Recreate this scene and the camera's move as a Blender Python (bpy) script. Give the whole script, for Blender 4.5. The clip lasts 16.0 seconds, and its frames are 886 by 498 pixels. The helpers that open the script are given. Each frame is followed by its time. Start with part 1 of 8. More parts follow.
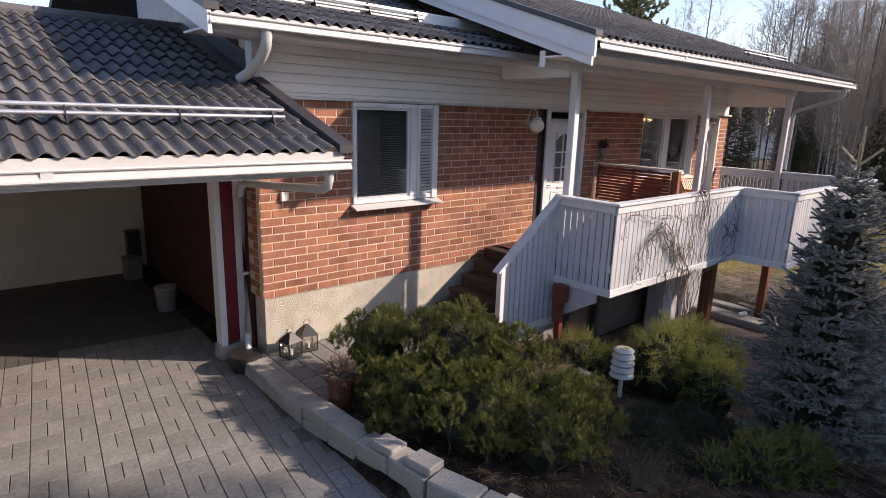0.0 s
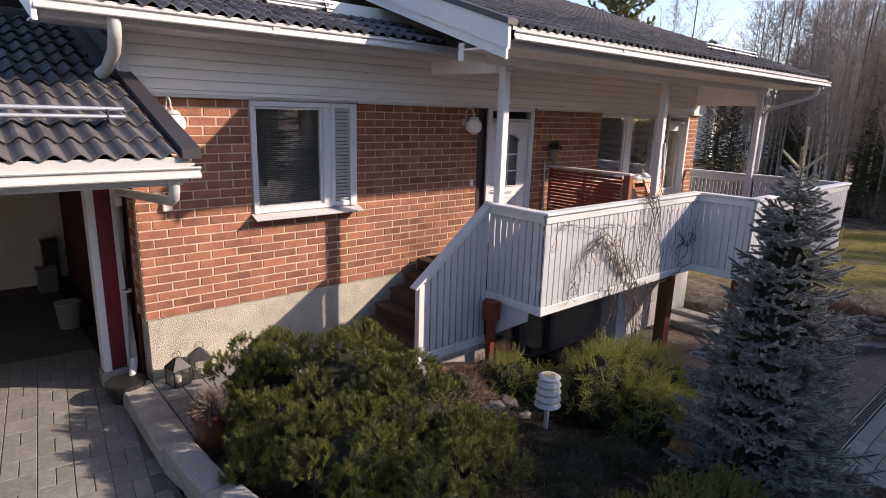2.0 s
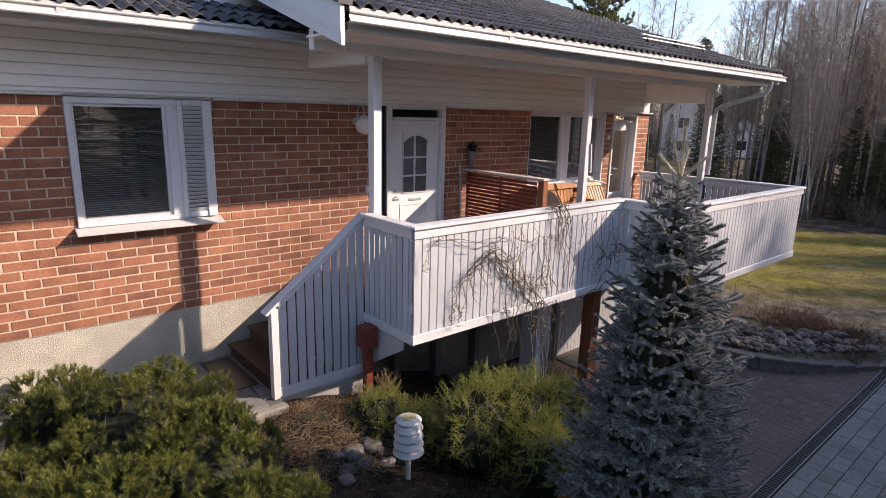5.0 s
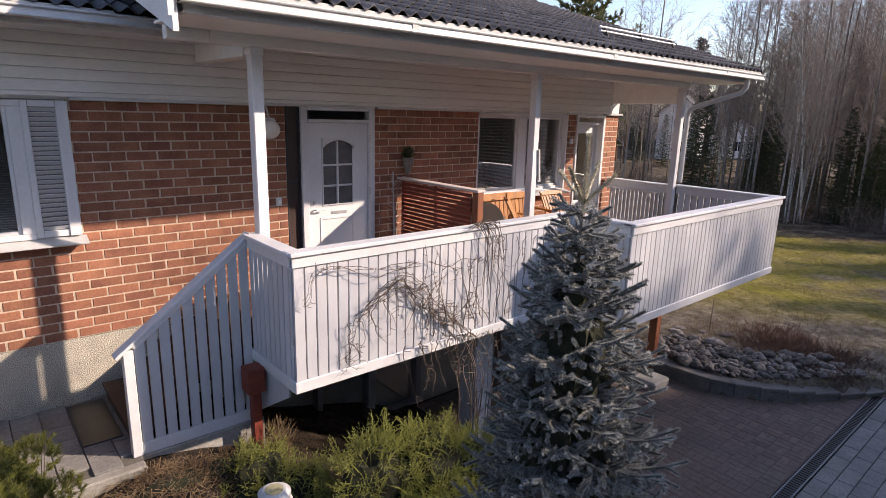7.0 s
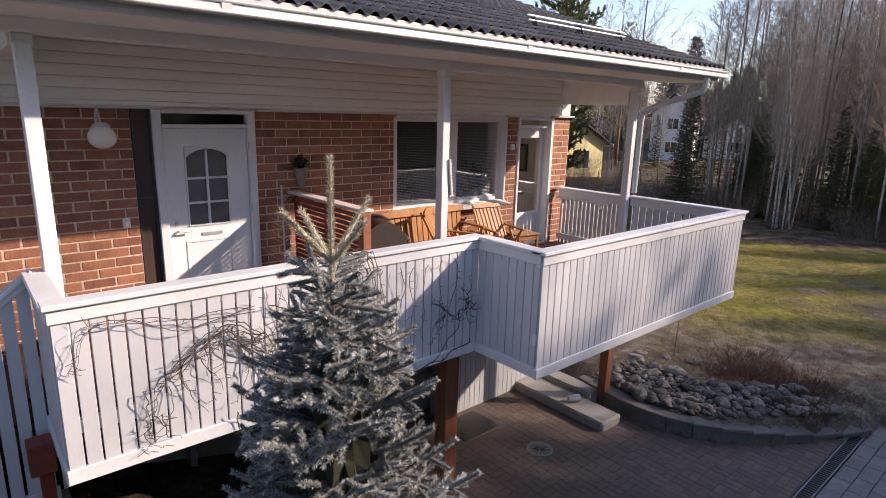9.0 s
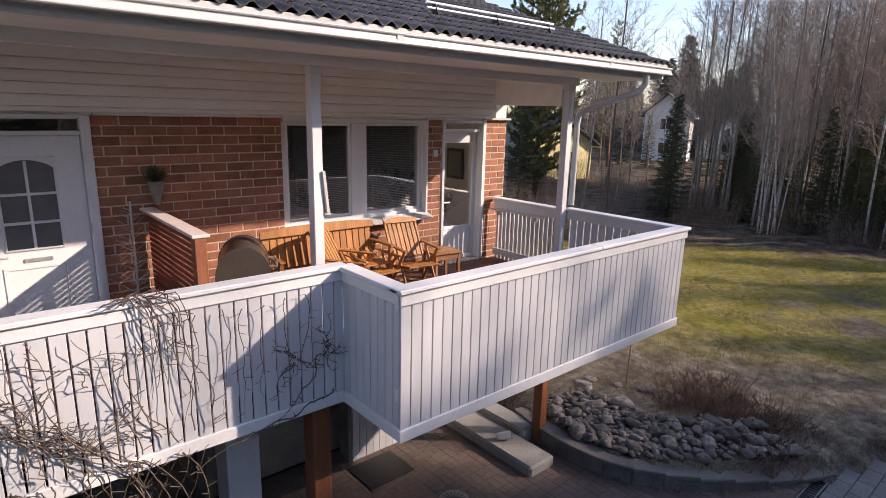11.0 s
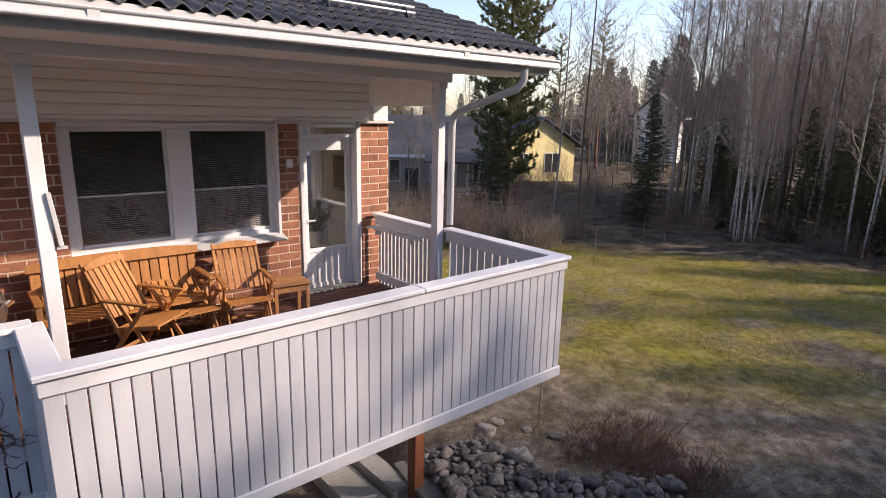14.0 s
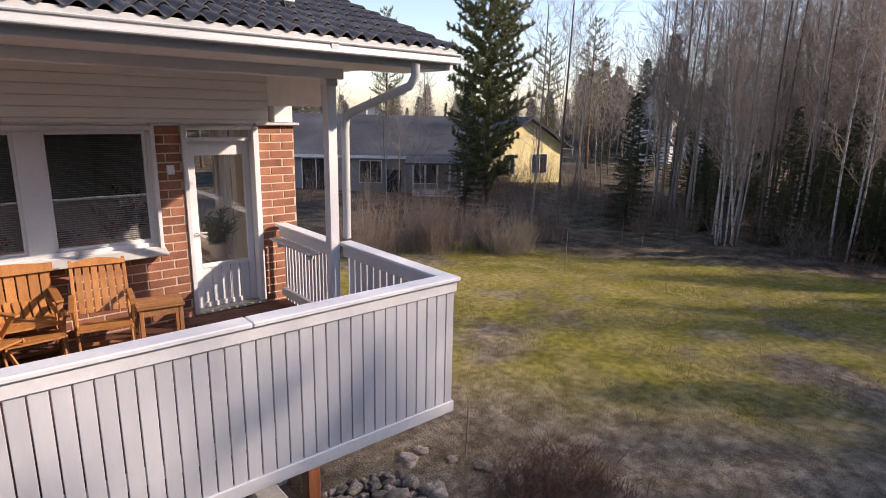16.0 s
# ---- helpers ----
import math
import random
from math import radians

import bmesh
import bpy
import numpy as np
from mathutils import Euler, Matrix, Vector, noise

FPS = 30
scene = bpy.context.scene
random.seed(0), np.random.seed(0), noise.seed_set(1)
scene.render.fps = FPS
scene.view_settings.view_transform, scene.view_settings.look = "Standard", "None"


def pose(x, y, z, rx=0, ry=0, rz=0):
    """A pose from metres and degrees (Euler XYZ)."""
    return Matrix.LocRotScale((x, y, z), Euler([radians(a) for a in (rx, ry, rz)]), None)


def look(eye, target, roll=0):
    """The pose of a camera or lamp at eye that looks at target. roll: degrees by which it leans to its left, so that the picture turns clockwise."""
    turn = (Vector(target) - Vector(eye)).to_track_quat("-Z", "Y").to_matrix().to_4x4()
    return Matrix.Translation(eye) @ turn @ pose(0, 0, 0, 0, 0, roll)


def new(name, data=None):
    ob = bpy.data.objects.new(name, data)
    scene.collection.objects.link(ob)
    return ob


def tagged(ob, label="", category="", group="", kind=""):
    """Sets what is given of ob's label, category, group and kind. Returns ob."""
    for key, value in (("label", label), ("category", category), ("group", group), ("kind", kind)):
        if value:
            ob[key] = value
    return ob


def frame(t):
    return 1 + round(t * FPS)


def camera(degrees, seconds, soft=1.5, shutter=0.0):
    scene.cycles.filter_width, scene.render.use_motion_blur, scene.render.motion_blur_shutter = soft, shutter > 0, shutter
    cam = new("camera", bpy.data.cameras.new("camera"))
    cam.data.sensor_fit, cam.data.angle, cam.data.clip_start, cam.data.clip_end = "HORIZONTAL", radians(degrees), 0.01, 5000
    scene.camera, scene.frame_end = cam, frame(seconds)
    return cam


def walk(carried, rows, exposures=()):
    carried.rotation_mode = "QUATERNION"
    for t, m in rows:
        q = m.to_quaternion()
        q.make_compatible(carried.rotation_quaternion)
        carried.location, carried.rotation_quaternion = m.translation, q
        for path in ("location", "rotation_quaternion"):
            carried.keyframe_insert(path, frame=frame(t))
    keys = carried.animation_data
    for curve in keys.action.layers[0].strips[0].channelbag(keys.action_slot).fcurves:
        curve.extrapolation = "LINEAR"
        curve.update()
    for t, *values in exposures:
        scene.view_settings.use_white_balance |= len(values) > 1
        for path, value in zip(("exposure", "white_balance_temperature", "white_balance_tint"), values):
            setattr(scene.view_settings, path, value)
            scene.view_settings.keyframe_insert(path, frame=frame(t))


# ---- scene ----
cam = camera(75.2, 16.0, soft=0.6)
METRES, EYE, TILT, LEAN, TURN = 11.5, 3.0, 0.0, 0.0, -40.9
ROWS = [
    (0.0, 0.0, 0.0, 0.0, 0.41, -13.38, -1.71),
    (0.5, 0.022, 0.0174, 0.0003, 0.42, -13.35, -1.67),
    (1.0, 0.0454, 0.0356, 0.0009, 0.4, -13.36, -1.66),
    (1.5, 0.0674, 0.051, 0.0016, 0.4, -13.38, -1.65),
    (2.0, 0.0919, 0.0663, 0.0019, 0.43, -13.38, -1.62),
    (2.5, 0.1142, 0.079, 0.0023, 0.43, -13.38, -1.58),
    (3.0, 0.1377, 0.0917, 0.0027, 0.39, -13.41, -1.59),
    (3.5, 0.1604, 0.103, 0.0028, 0.45, -13.4, -1.52),
    (4.0, 0.1844, 0.1168, 0.0022, 0.53, -13.36, -1.46),
    (6.5, 0.2825, 0.214, 0.0056, 0.49, -13.38, -1.5),
    (7.0, 0.306, 0.2417, 0.0067, 0.52, -13.36, -1.51),
    (7.5, 0.3294, 0.2679, 0.0076, 0.51, -13.34, -1.5),
    (8.0, 0.3565, 0.2971, 0.0089, 0.47, -13.35, -1.48),
    (8.5, 0.3831, 0.3221, 0.0105, 0.51, -13.36, -1.48),
    (9.0, 0.4113, 0.3494, 0.0123, 0.49, -13.36, -1.46),
    (9.5, 0.4371, 0.3739, 0.0135, 0.47, -13.33, -1.41),
    (10.0, 0.4645, 0.3987, 0.0152, 0.46, -13.34, -1.38),
    (12.5, 0.5972, 0.5042, 0.0199, 0.53, -13.34, -1.31),
    (13.0, 0.6222, 0.5261, 0.0211, 0.44, -13.33, -1.27),
    (13.5, 0.6465, 0.545, 0.0221, 0.49, -13.32, -1.25),
    (14.0, 0.6727, 0.5643, 0.0223, 0.59, -13.28, -1.21),
    (14.5, 0.6963, 0.5799, 0.0224, 0.63, -13.24, -1.13),
    (15.0, 0.721, 0.5971, 0.0233, 0.64, -13.26, -1.15),
    (15.5, 0.7438, 0.6127, 0.0237, 0.61, -13.25, -1.12),
    (16.0, 0.7697, 0.629, 0.0246, 0.61, -13.26, -1.11),
]
walk(cam, [(t, pose(0, 0, EYE, TILT, LEAN, TURN) @ pose(METRES * x, METRES * y, METRES * z, 90 + pitch, roll, yaw)) for t, x, y, z, yaw, pitch, roll in ROWS], [(0.0, 0.54, 6600, 23), (8.0, 0.60, 6600, 23), (16.0, 0.60, 6600, 23)])

# ---------------------------------------------------------------- light
SUN = Vector((1.155, -1.0, 0.79)).normalized()
world = bpy.data.worlds.new("sky")
world.use_nodes = True
scene.world = world
wt = world.node_tree
sky = wt.nodes.new("ShaderNodeTexSky")
sky.sky_type, sky.sun_disc = "NISHITA", False
sky.sun_elevation, sky.sun_rotation = math.asin(SUN.z), math.atan2(SUN.x, SUN.y)
sky.air_density, sky.dust_density, sky.ozone_density = 1.0, 0.8, 1.5
wt.links.new(sky.outputs[0], wt.nodes["Background"].inputs[0])
wt.nodes["Background"].inputs[1].default_value = 0.17
lamp = bpy.data.lights.new("sun", "SUN")
lamp.energy, lamp.angle, lamp.color = 5.0, radians(0.8), (1.0, 0.87, 0.68)
sun = new("sun", lamp)
sun.matrix_world = look(SUN * 60, (0, 0, 0))


# ---------------------------------------------------------------- materials
def mat(name, color, rough=0.6, vary=0.15, scale=6.0, fine=0.1, bump=0.15, metal=0.0, each=0.0, stain=None, stretch=(1, 1, 1), spec=0.5, dirt=0.0):
    """A surface with colour change at two scales, relief, and a change from piece to piece."""
    m = bpy.data.materials.new(name)
    m.use_nodes = True
    t, b = m.node_tree, m.node_tree.nodes["Principled BSDF"]
    N = lambda kind: t.nodes.new("ShaderNode" + kind)
    co = N("TexCoord")
    mp = N("Mapping")
    mp.inputs["Scale"].default_value = stretch
    t.links.new(co.outputs["Object"], mp.inputs[0])
    big, small = N("TexNoise"), N("TexNoise")
    big.inputs["Scale"].default_value, big.inputs["Detail"].default_value = scale, 4
    small.inputs["Scale"].default_value, small.inputs["Detail"].default_value = scale * 14, 3
    info = N("ObjectInfo")
    if each:
        shift = N("VectorMath")
        shift.operation = "MULTIPLY_ADD"
        shift.inputs[1].default_value = (1, 1, 1)
        comb = N("CombineXYZ")
        far = N("Math")
        far.operation = "MULTIPLY"
        far.inputs[1].default_value = 37.0
        t.links.new(info.outputs["Random"], far.inputs[0])
        t.links.new(far.outputs[0], comb.inputs[0])
        t.links.new(mp.outputs[0], shift.inputs[0])
        t.links.new(comb.outputs[0], shift.inputs[2])
        src = shift.outputs[0]
    else:
        src = mp.outputs[0]
    t.links.new(src, big.inputs["Vector"])
    t.links.new(src, small.inputs["Vector"])

    def ramp(inp, lo, hi):
        r = N("MapRange")
        r.inputs[1].default_value, r.inputs[2].default_value = 0.3, 0.7
        r.inputs[3].default_value, r.inputs[4].default_value = lo, hi
        t.links.new(inp, r.inputs[0])
        return r.outputs[0]

    def mul(a, c):
        n = N("Math")
        n.operation = "MULTIPLY"
        t.links.new(a, n.inputs[0])
        t.links.new(c, n.inputs[1])
        return n.outputs[0]

    v = mul(ramp(big.outputs[0], 1 - vary, 1 + vary), ramp(small.outputs[0], 1 - fine, 1 + fine))
    if each:
        r = N("MapRange")
        r.inputs[3].default_value, r.inputs[4].default_value = 1 - each, 1 + each
        t.links.new(info.outputs["Random"], r.inputs[0])
        v = mul(v, r.outputs[0])
    base = N("RGB")
    base.outputs[0].default_value = (*color, 1)
    out = base.outputs[0]
    if stain:
        mix = N("Mix")
        mix.data_type = "RGBA"
        sn = N("TexNoise")
        sn.inputs["Scale"].default_value, sn.inputs["Detail"].default_value = scale * 0.45, 6
        t.links.new(src, sn.inputs["Vector"])
        rr = N("MapRange")
        rr.inputs[1].default_value, rr.inputs[2].default_value = 0.45, 0.7
        t.links.new(sn.outputs[0], rr.inputs[0])
        t.links.new(rr.outputs[0], mix.inputs[0])
        t.links.new(out, mix.inputs[6])
        mix.inputs[7].default_value = (*stain, 1)
        out = mix.outputs[2]
    sc = N("VectorMath")
    sc.operation = "SCALE"
    t.links.new(out, sc.inputs[0])
    t.links.new(v, sc.inputs[3])
    t.links.new(sc.outputs[0], b.inputs["Base Color"])
    b.inputs["Roughness"].default_value, b.inputs["Metallic"].default_value = rough, metal
    b.inputs["Specular IOR Level"].default_value = spec
    if bump:
        bp = N("Bump")
        bp.inputs["Strength"].default_value, bp.inputs["Distance"].default_value = bump, 0.01
        t.links.new(small.outputs[0], bp.inputs["Height"])
        t.links.new(bp.outputs[0], b.inputs["Normal"])
    return m


def leaf_mat(name, color, other, rough=0.55, scale=3.0, through_=0.25, single=0.5):
    """Needles and leaves: two colours by clump, a little light through them."""
    m = bpy.data.materials.new(name)
    m.use_nodes = True
    t, b = m.node_tree, m.node_tree.nodes["Principled BSDF"]
    co, geo, nz = t.nodes.new("ShaderNodeTexCoord"), t.nodes.new("ShaderNodeNewGeometry"), t.nodes.new("ShaderNodeTexNoise")
    nz.inputs["Scale"].default_value = scale
    t.links.new(co.outputs["Object"], nz.inputs["Vector"])
    add = t.nodes.new("ShaderNodeMath")
    add.operation = "MULTIPLY_ADD"
    t.links.new(geo.outputs["Random Per Island"], add.inputs[0])
    add.inputs[1].default_value = single
    t.links.new(nz.outputs[0], add.inputs[2])
    r = t.nodes.new("ShaderNodeMapRange")
    r.inputs[1].default_value, r.inputs[2].default_value = 0.25 + 0.4 * single, 0.65 + 0.8 * single
    t.links.new(add.outputs[0], r.inputs[0])
    mix = t.nodes.new("ShaderNodeMix")
    mix.data_type = "RGBA"
    t.links.new(r.outputs[0], mix.inputs[0])
    mix.inputs[6].default_value, mix.inputs[7].default_value = (*color, 1), (*other, 1)
    t.links.new(mix.outputs[2], b.inputs["Base Color"])
    b.inputs["Roughness"].default_value = rough
    if through_:
        tr, ms = t.nodes.new("ShaderNodeBsdfTranslucent"), t.nodes.new("ShaderNodeMixShader")
        t.links.new(mix.outputs[2], tr.inputs[0])
        ms.inputs[0].default_value = through_
        t.links.new(b.outputs[0], ms.inputs[1])
        t.links.new(tr.outputs[0], ms.inputs[2])
        t.links.new(ms.outputs[0], t.nodes["Material Output"].inputs[0])
    return m


def glass_mat(name, tint=(0.95, 0.96, 0.96)):
    m = bpy.data.materials.new(name)
    m.use_nodes = True
    t = m.node_tree
    t.nodes.remove(t.nodes["Principled BSDF"])
    gl, tr, ms, lw, pw, fr = (t.nodes.new("ShaderNode" + k) for k in ("BsdfGlossy", "BsdfTransparent", "MixShader", "LayerWeight", "Math", "MapRange"))
    lw.inputs[0].default_value = 0.5
    pw.operation = "POWER"
    pw.inputs[1].default_value = 4.0
    t.links.new(lw.outputs["Facing"], pw.inputs[0])
    t.links.new(pw.outputs[0], fr.inputs[0])
    fr.inputs[3].default_value, fr.inputs[4].default_value = 0.14, 0.95
    gl.inputs["Roughness"].default_value = 0.01
    tr.inputs[0].default_value = (*tint, 1)
    t.links.new(fr.outputs[0], ms.inputs[0])
    t.links.new(tr.outputs[0], ms.inputs[1])
    t.links.new(gl.outputs[0], ms.inputs[2])
    t.links.new(ms.outputs[0], t.nodes["Material Output"].inputs[0])
    return m


WHITE = mat("white_paint", (0.68, 0.68, 0.69), 0.5, 0.05, 2.5, 0.04, 0.06, each=0.03)
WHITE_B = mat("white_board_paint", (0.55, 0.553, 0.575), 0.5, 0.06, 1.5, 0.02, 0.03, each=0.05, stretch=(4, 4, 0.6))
SIDING = mat("siding_paint", (0.87, 0.86, 0.83), 0.5, 0.05, 2.0, 0.04, 0.08, stretch=(0.4, 3, 3))
METAL_W = mat("white_metal", (0.52, 0.52, 0.51), 0.34, 0.05, 2.5, 0.03, 0.02)
BRICK = mat("red_brick", (0.315, 0.134, 0.076), 0.85, 0.18, 5.0, 0.16, 0.35, each=0.22, stain=(0.22, 0.082, 0.056))
MORTAR = mat("mortar", (0.55, 0.43, 0.325), 0.95, 0.12, 4.0, 0.15, 0.4)
PLINTH = mat("exposed_aggregate", (0.45, 0.42, 0.35), 0.95, 0.12, 7.0, 0.85, 1.0, stain=(0.38, 0.35, 0.29))
TILE = mat("dark_roof_tile", (0.085, 0.082, 0.085), 0.75, 0.25, 5.0, 0.25, 0.4, each=0.25, stain=(0.122, 0.117, 0.116), spec=0.3)
FLASH = mat("dark_sheet_metal", (0.045, 0.042, 0.048), 0.45, 0.15, 2.0, 0.08, 0.05, metal=0.1)
GALV = mat("galvanised_steel", (0.55, 0.56, 0.58), 0.42, 0.12, 4.0, 0.08, 0.05, metal=0.7)
BROWN = mat("brown_stained_wood", (0.25, 0.085, 0.038), 0.65, 0.2, 3.0, 0.2, 0.25, stretch=(6, 6, 0.7))
RED = mat("red_paint", (0.16, 0.012, 0.02), 0.5, 0.12, 3.0, 0.08, 0.1)
REDWOOD = mat("red_stained_wood", (0.19, 0.038, 0.022), 0.6, 0.18, 3.0, 0.18, 0.2, each=0.12, stretch=(0.7, 0.7, 6))
DARKWOOD = mat("dark_stained_boards", (0.038, 0.022, 0.017), 0.75, 0.2, 3.0, 0.2, 0.25, each=0.15)
DECKWOOD = mat("red_brown_deck_boards", (0.095, 0.042, 0.030), 0.7, 0.2, 3.0, 0.2, 0.25, each=0.15)
CONCRETE = mat("concrete", (0.34, 0.325, 0.295), 0.9, 0.16, 3.0, 0.16, 0.4, stain=(0.24, 0.225, 0.195))
PAVER = mat("grey_paver", (0.205, 0.2, 0.188), 0.9, 0.14, 2.0, 0.16, 0.4, each=0.08, stain=(0.165, 0.158, 0.143))
PAVER_R = mat("brown_paver", (0.15, 0.106, 0.088), 0.9, 0.2, 1.2, 0.16, 0.3, each=0.10, stain=(0.12, 0.098, 0.085))
JOINT_B = mat("brown_joint_sand", (0.115, 0.09, 0.077), 1.0, 0.2, 6.0, 0.3, 0.5)
JOINT = mat("joint_sand", (0.12, 0.108, 0.092), 1.0, 0.2, 6.0, 0.3, 0.5)
BLACK = mat("black_metal", (0.022, 0.021, 0.02), 0.45, 0.2, 6.0, 0.15, 0.1)
GREYM = mat("grey_metal", (0.16, 0.16, 0.165), 0.5, 0.15, 6.0, 0.1, 0.1)
PLASTER = mat("pale_plaster", (0.62, 0.58, 0.52), 0.9, 0.08, 1.5, 0.08, 0.15)
STONE = mat("field_stone", (0.20, 0.172, 0.148), 0.85, 0.3, 3.0, 0.25, 0.6, each=0.5, stain=(0.095, 0.088, 0.08))
GLASS = glass_mat("window_glass")
BLIND = mat("blind_slats", (0.88, 0.86, 0.84), 0.5, 0.05, 3.0, 0.03, 0.0)
OBSCURE = mat("patterned_door_glass", (0.13, 0.13, 0.135), 0.25, 0.15, 8.0, 0.2, 0.3)
DARK = mat("dim_room", (0.22, 0.20, 0.17), 0.9, 0.2, 1.0, 0.1, 0.1)
MILK = mat("opal_glass", (0.82, 0.78, 0.72), 0.18, 0.04, 3.0, 0.02, 0.0)


# ---------------------------------------------------------------- building blocks
def part(name, data, material, parent=None, label="", loc=None, rot=None):
    """One mesh object from a bmesh or a mesh, under a thing or a part."""
    if isinstance(data, bmesh.types.BMesh):
        me = bpy.data.meshes.new(name)
        data.to_mesh(me)
        data.free()
    else:
        me = data
    if material and not me.materials:
        me.materials.append(material)
    ob = new(name, me)
    if parent:
        ob.parent = parent
    if loc is not None:
        ob.location = loc
    if rot is not None:
        ob.rotation_euler = [radians(a) for a in rot]
    if label:
        ob["label"] = label
    return ob


def thing(name, label, category, loc=(0, 0, 0), group="", rz=0.0, kind=""):
    e = new(name)
    e.empty_display_size = 0.1
    e.location, e.rotation_euler = loc, (0, 0, radians(rz))
    return tagged(e, label, category, group, kind)


def add_box(bm, x0, x1, y0, y1, z0, z1, ch=0.0, m=None):
    """An axis box, its edges chamfered, turned by m."""
    x0, x1, y0, y1, z0, z1 = min(x0, x1), max(x0, x1), min(y0, y1), max(y0, y1), min(z0, z1), max(z0, z1)
    made = bmesh.ops.create_cube(bm, size=1.0, matrix=Matrix.Translation(((x0 + x1) / 2, (y0 + y1) / 2, (z0 + z1) / 2)) @ Matrix.Diagonal((x1 - x0, y1 - y0, z1 - z0, 1)))
    vs = made["verts"]
    if ch:
        es = list({e for v in vs for e in v.link_edges})
        r = bmesh.ops.bevel(bm, geom=es, offset=ch, segments=1, affect="EDGES", profile=0.5)
        vs = list({v for f in r["faces"] for v in f.verts})
    if m is not None:
        bmesh.ops.transform(bm, matrix=m, verts=vs)
    return vs


def box(x0, x1, y0, y1, z0, z1, ch=0.0, m=None):
    bm = bmesh.new()
    add_box(bm, x0, x1, y0, y1, z0, z1, ch, m)
    return bm


BLOCKS = {}


def block(sx, sy, sz, ch, material):
    """A shared chamfered block of that size about its middle."""
    key = (round(sx, 3), round(sy, 3), round(sz, 3), ch, material.name)
    if key not in BLOCKS:
        bm = box(-sx / 2, sx / 2, -sy / 2, sy / 2, -sz / 2, sz / 2, ch)
        me = bpy.data.meshes.new("block")
        bm.to_mesh(me)
        bm.free()
        me.materials.append(material)
        BLOCKS[key] = me
    return BLOCKS[key]


def bar(bm, a, b, r, n=8, r2=None):
    """A round bar from a to b."""
    a, b = Vector(a), Vector(b)
    d = b - a
    m = Matrix.Translation((a + b) / 2) @ d.to_track_quat("Z", "Y").to_matrix().to_4x4()
    return bmesh.ops.create_cone(bm, cap_ends=True, segments=n, radius1=r, radius2=r if r2 is None else r2, depth=d.length, matrix=m)["verts"]


def beam(bm, a, b, w, h, ch=0.0, up=(0, 0, 1)):
    """A square bar from a to b, w wide and h high."""
    a, b = Vector(a), Vector(b)
    d = (b - a).normalized()
    side = d.cross(Vector(up)).normalized()
    top = side.cross(d).normalized()
    m = Matrix((side, d, top)).transposed().to_4x4()
    m.translation = (a + b) / 2
    L = (b - a).length
    return add_box(bm, -w / 2, w / 2, -L / 2, L / 2, -h / 2, h / 2, ch, m)


def tube(bm, pts, r, n=8, taper=None):
    """A bent round tube along points."""
    rings = []
    P_ = [Vector(p) for p in pts]
    for i, p in enumerate(P_):
        d = (P_[min(i + 1, len(P_) - 1)] - P_[max(i - 1, 0)]).normalized()
        q = d.to_track_quat("Z", "Y")
        rr = r if taper is None else r + (taper - r) * i / (len(P_) - 1)
        rings.append([bm.verts.new(p + q @ Vector((rr * math.cos(6.2832 * k / n), rr * math.sin(6.2832 * k / n), 0))) for k in range(n)])
    for u, w in zip(rings, rings[1:]):
        for k in range(n):
            bm.faces.new((u[k], u[(k + 1) % n], w[(k + 1) % n], w[k]))
    bm.faces.new(rings[0][::-1])
    bm.faces.new(rings[-1])
    return bm


def extrude_profile(prof, axis, a, b):
    """A closed profile drawn along x (points y, z) or along y (points x, z)."""
    bm = bmesh.new()
    put = (lambda s, p: (s, p[0], p[1])) if axis == "x" else (lambda s, p: (p[0], s, p[1]))
    u = [bm.verts.new(put(a, p)) for p in prof]
    w = [bm.verts.new(put(b, p)) for p in prof]
    n = len(prof)
    for k in range(n):
        bm.faces.new((u[k], u[(k + 1) % n], w[(k + 1) % n], w[k]))
    bm.faces.new(u[::-1])
    bm.faces.new(w)
    bmesh.ops.recalc_face_normals(bm, faces=bm.faces)
    return bm


def fast_mesh(name, verts, faces, material, smooth=None):
    """A mesh from computed arrays of corners and faces of one size."""
    me = bpy.data.meshes.new(name)
    verts, faces = np.asarray(verts, dtype=np.float32), np.asarray(faces, dtype=np.int32)
    k = faces.shape[1]
    me.vertices.add(len(verts))
    me.vertices.foreach_set("co", verts.ravel())
    me.loops.add(faces.size)
    me.loops.foreach_set("vertex_index", faces.ravel())
    me.polygons.add(len(faces))
    me.polygons.foreach_set("loop_start", np.arange(0, faces.size, k, dtype=np.int32))
    if smooth is not None:
        me.polygons.foreach_set("use_smooth", np.full(len(faces), smooth, dtype=bool))
    me.update()
    me.validate()
    me.materials.append(material)
    return me


def shade_smooth(ob, angle=40):
    for p in ob.data.polygons:
        p.use_smooth = True
    ob.data.set_sharp_from_angle(angle=radians(angle))
    return ob


# ---------------------------------------------------------------- plan
WALL, WEST, EAST = 6.47, 2.73, 14.75   # brick face, house corners
BASE, TOP = 0.70, 3.10                 # brick from plinth to siding
DECK = 0.90
LOW = -1.5                             # lower yard
SLOPE = 0.33


def step01(a, b, v):
    s = min(1.0, max(0.0, (v - a) / (b - a)))
    return s * s * (3 - 2 * s)


def lin(v, xs, ys):
    return float(np.interp(v, xs, ys))


def low_wall_x(y):
    """Where the garden's low wall bounds the driveway."""
    return lin(y, [-6, -2, 1, 2.2, 3.2, 4.2, 5.0, 6.5], [8.0, 5.4, 3.4, 2.85, 2.6, 2.5, 2.42, 2.5])


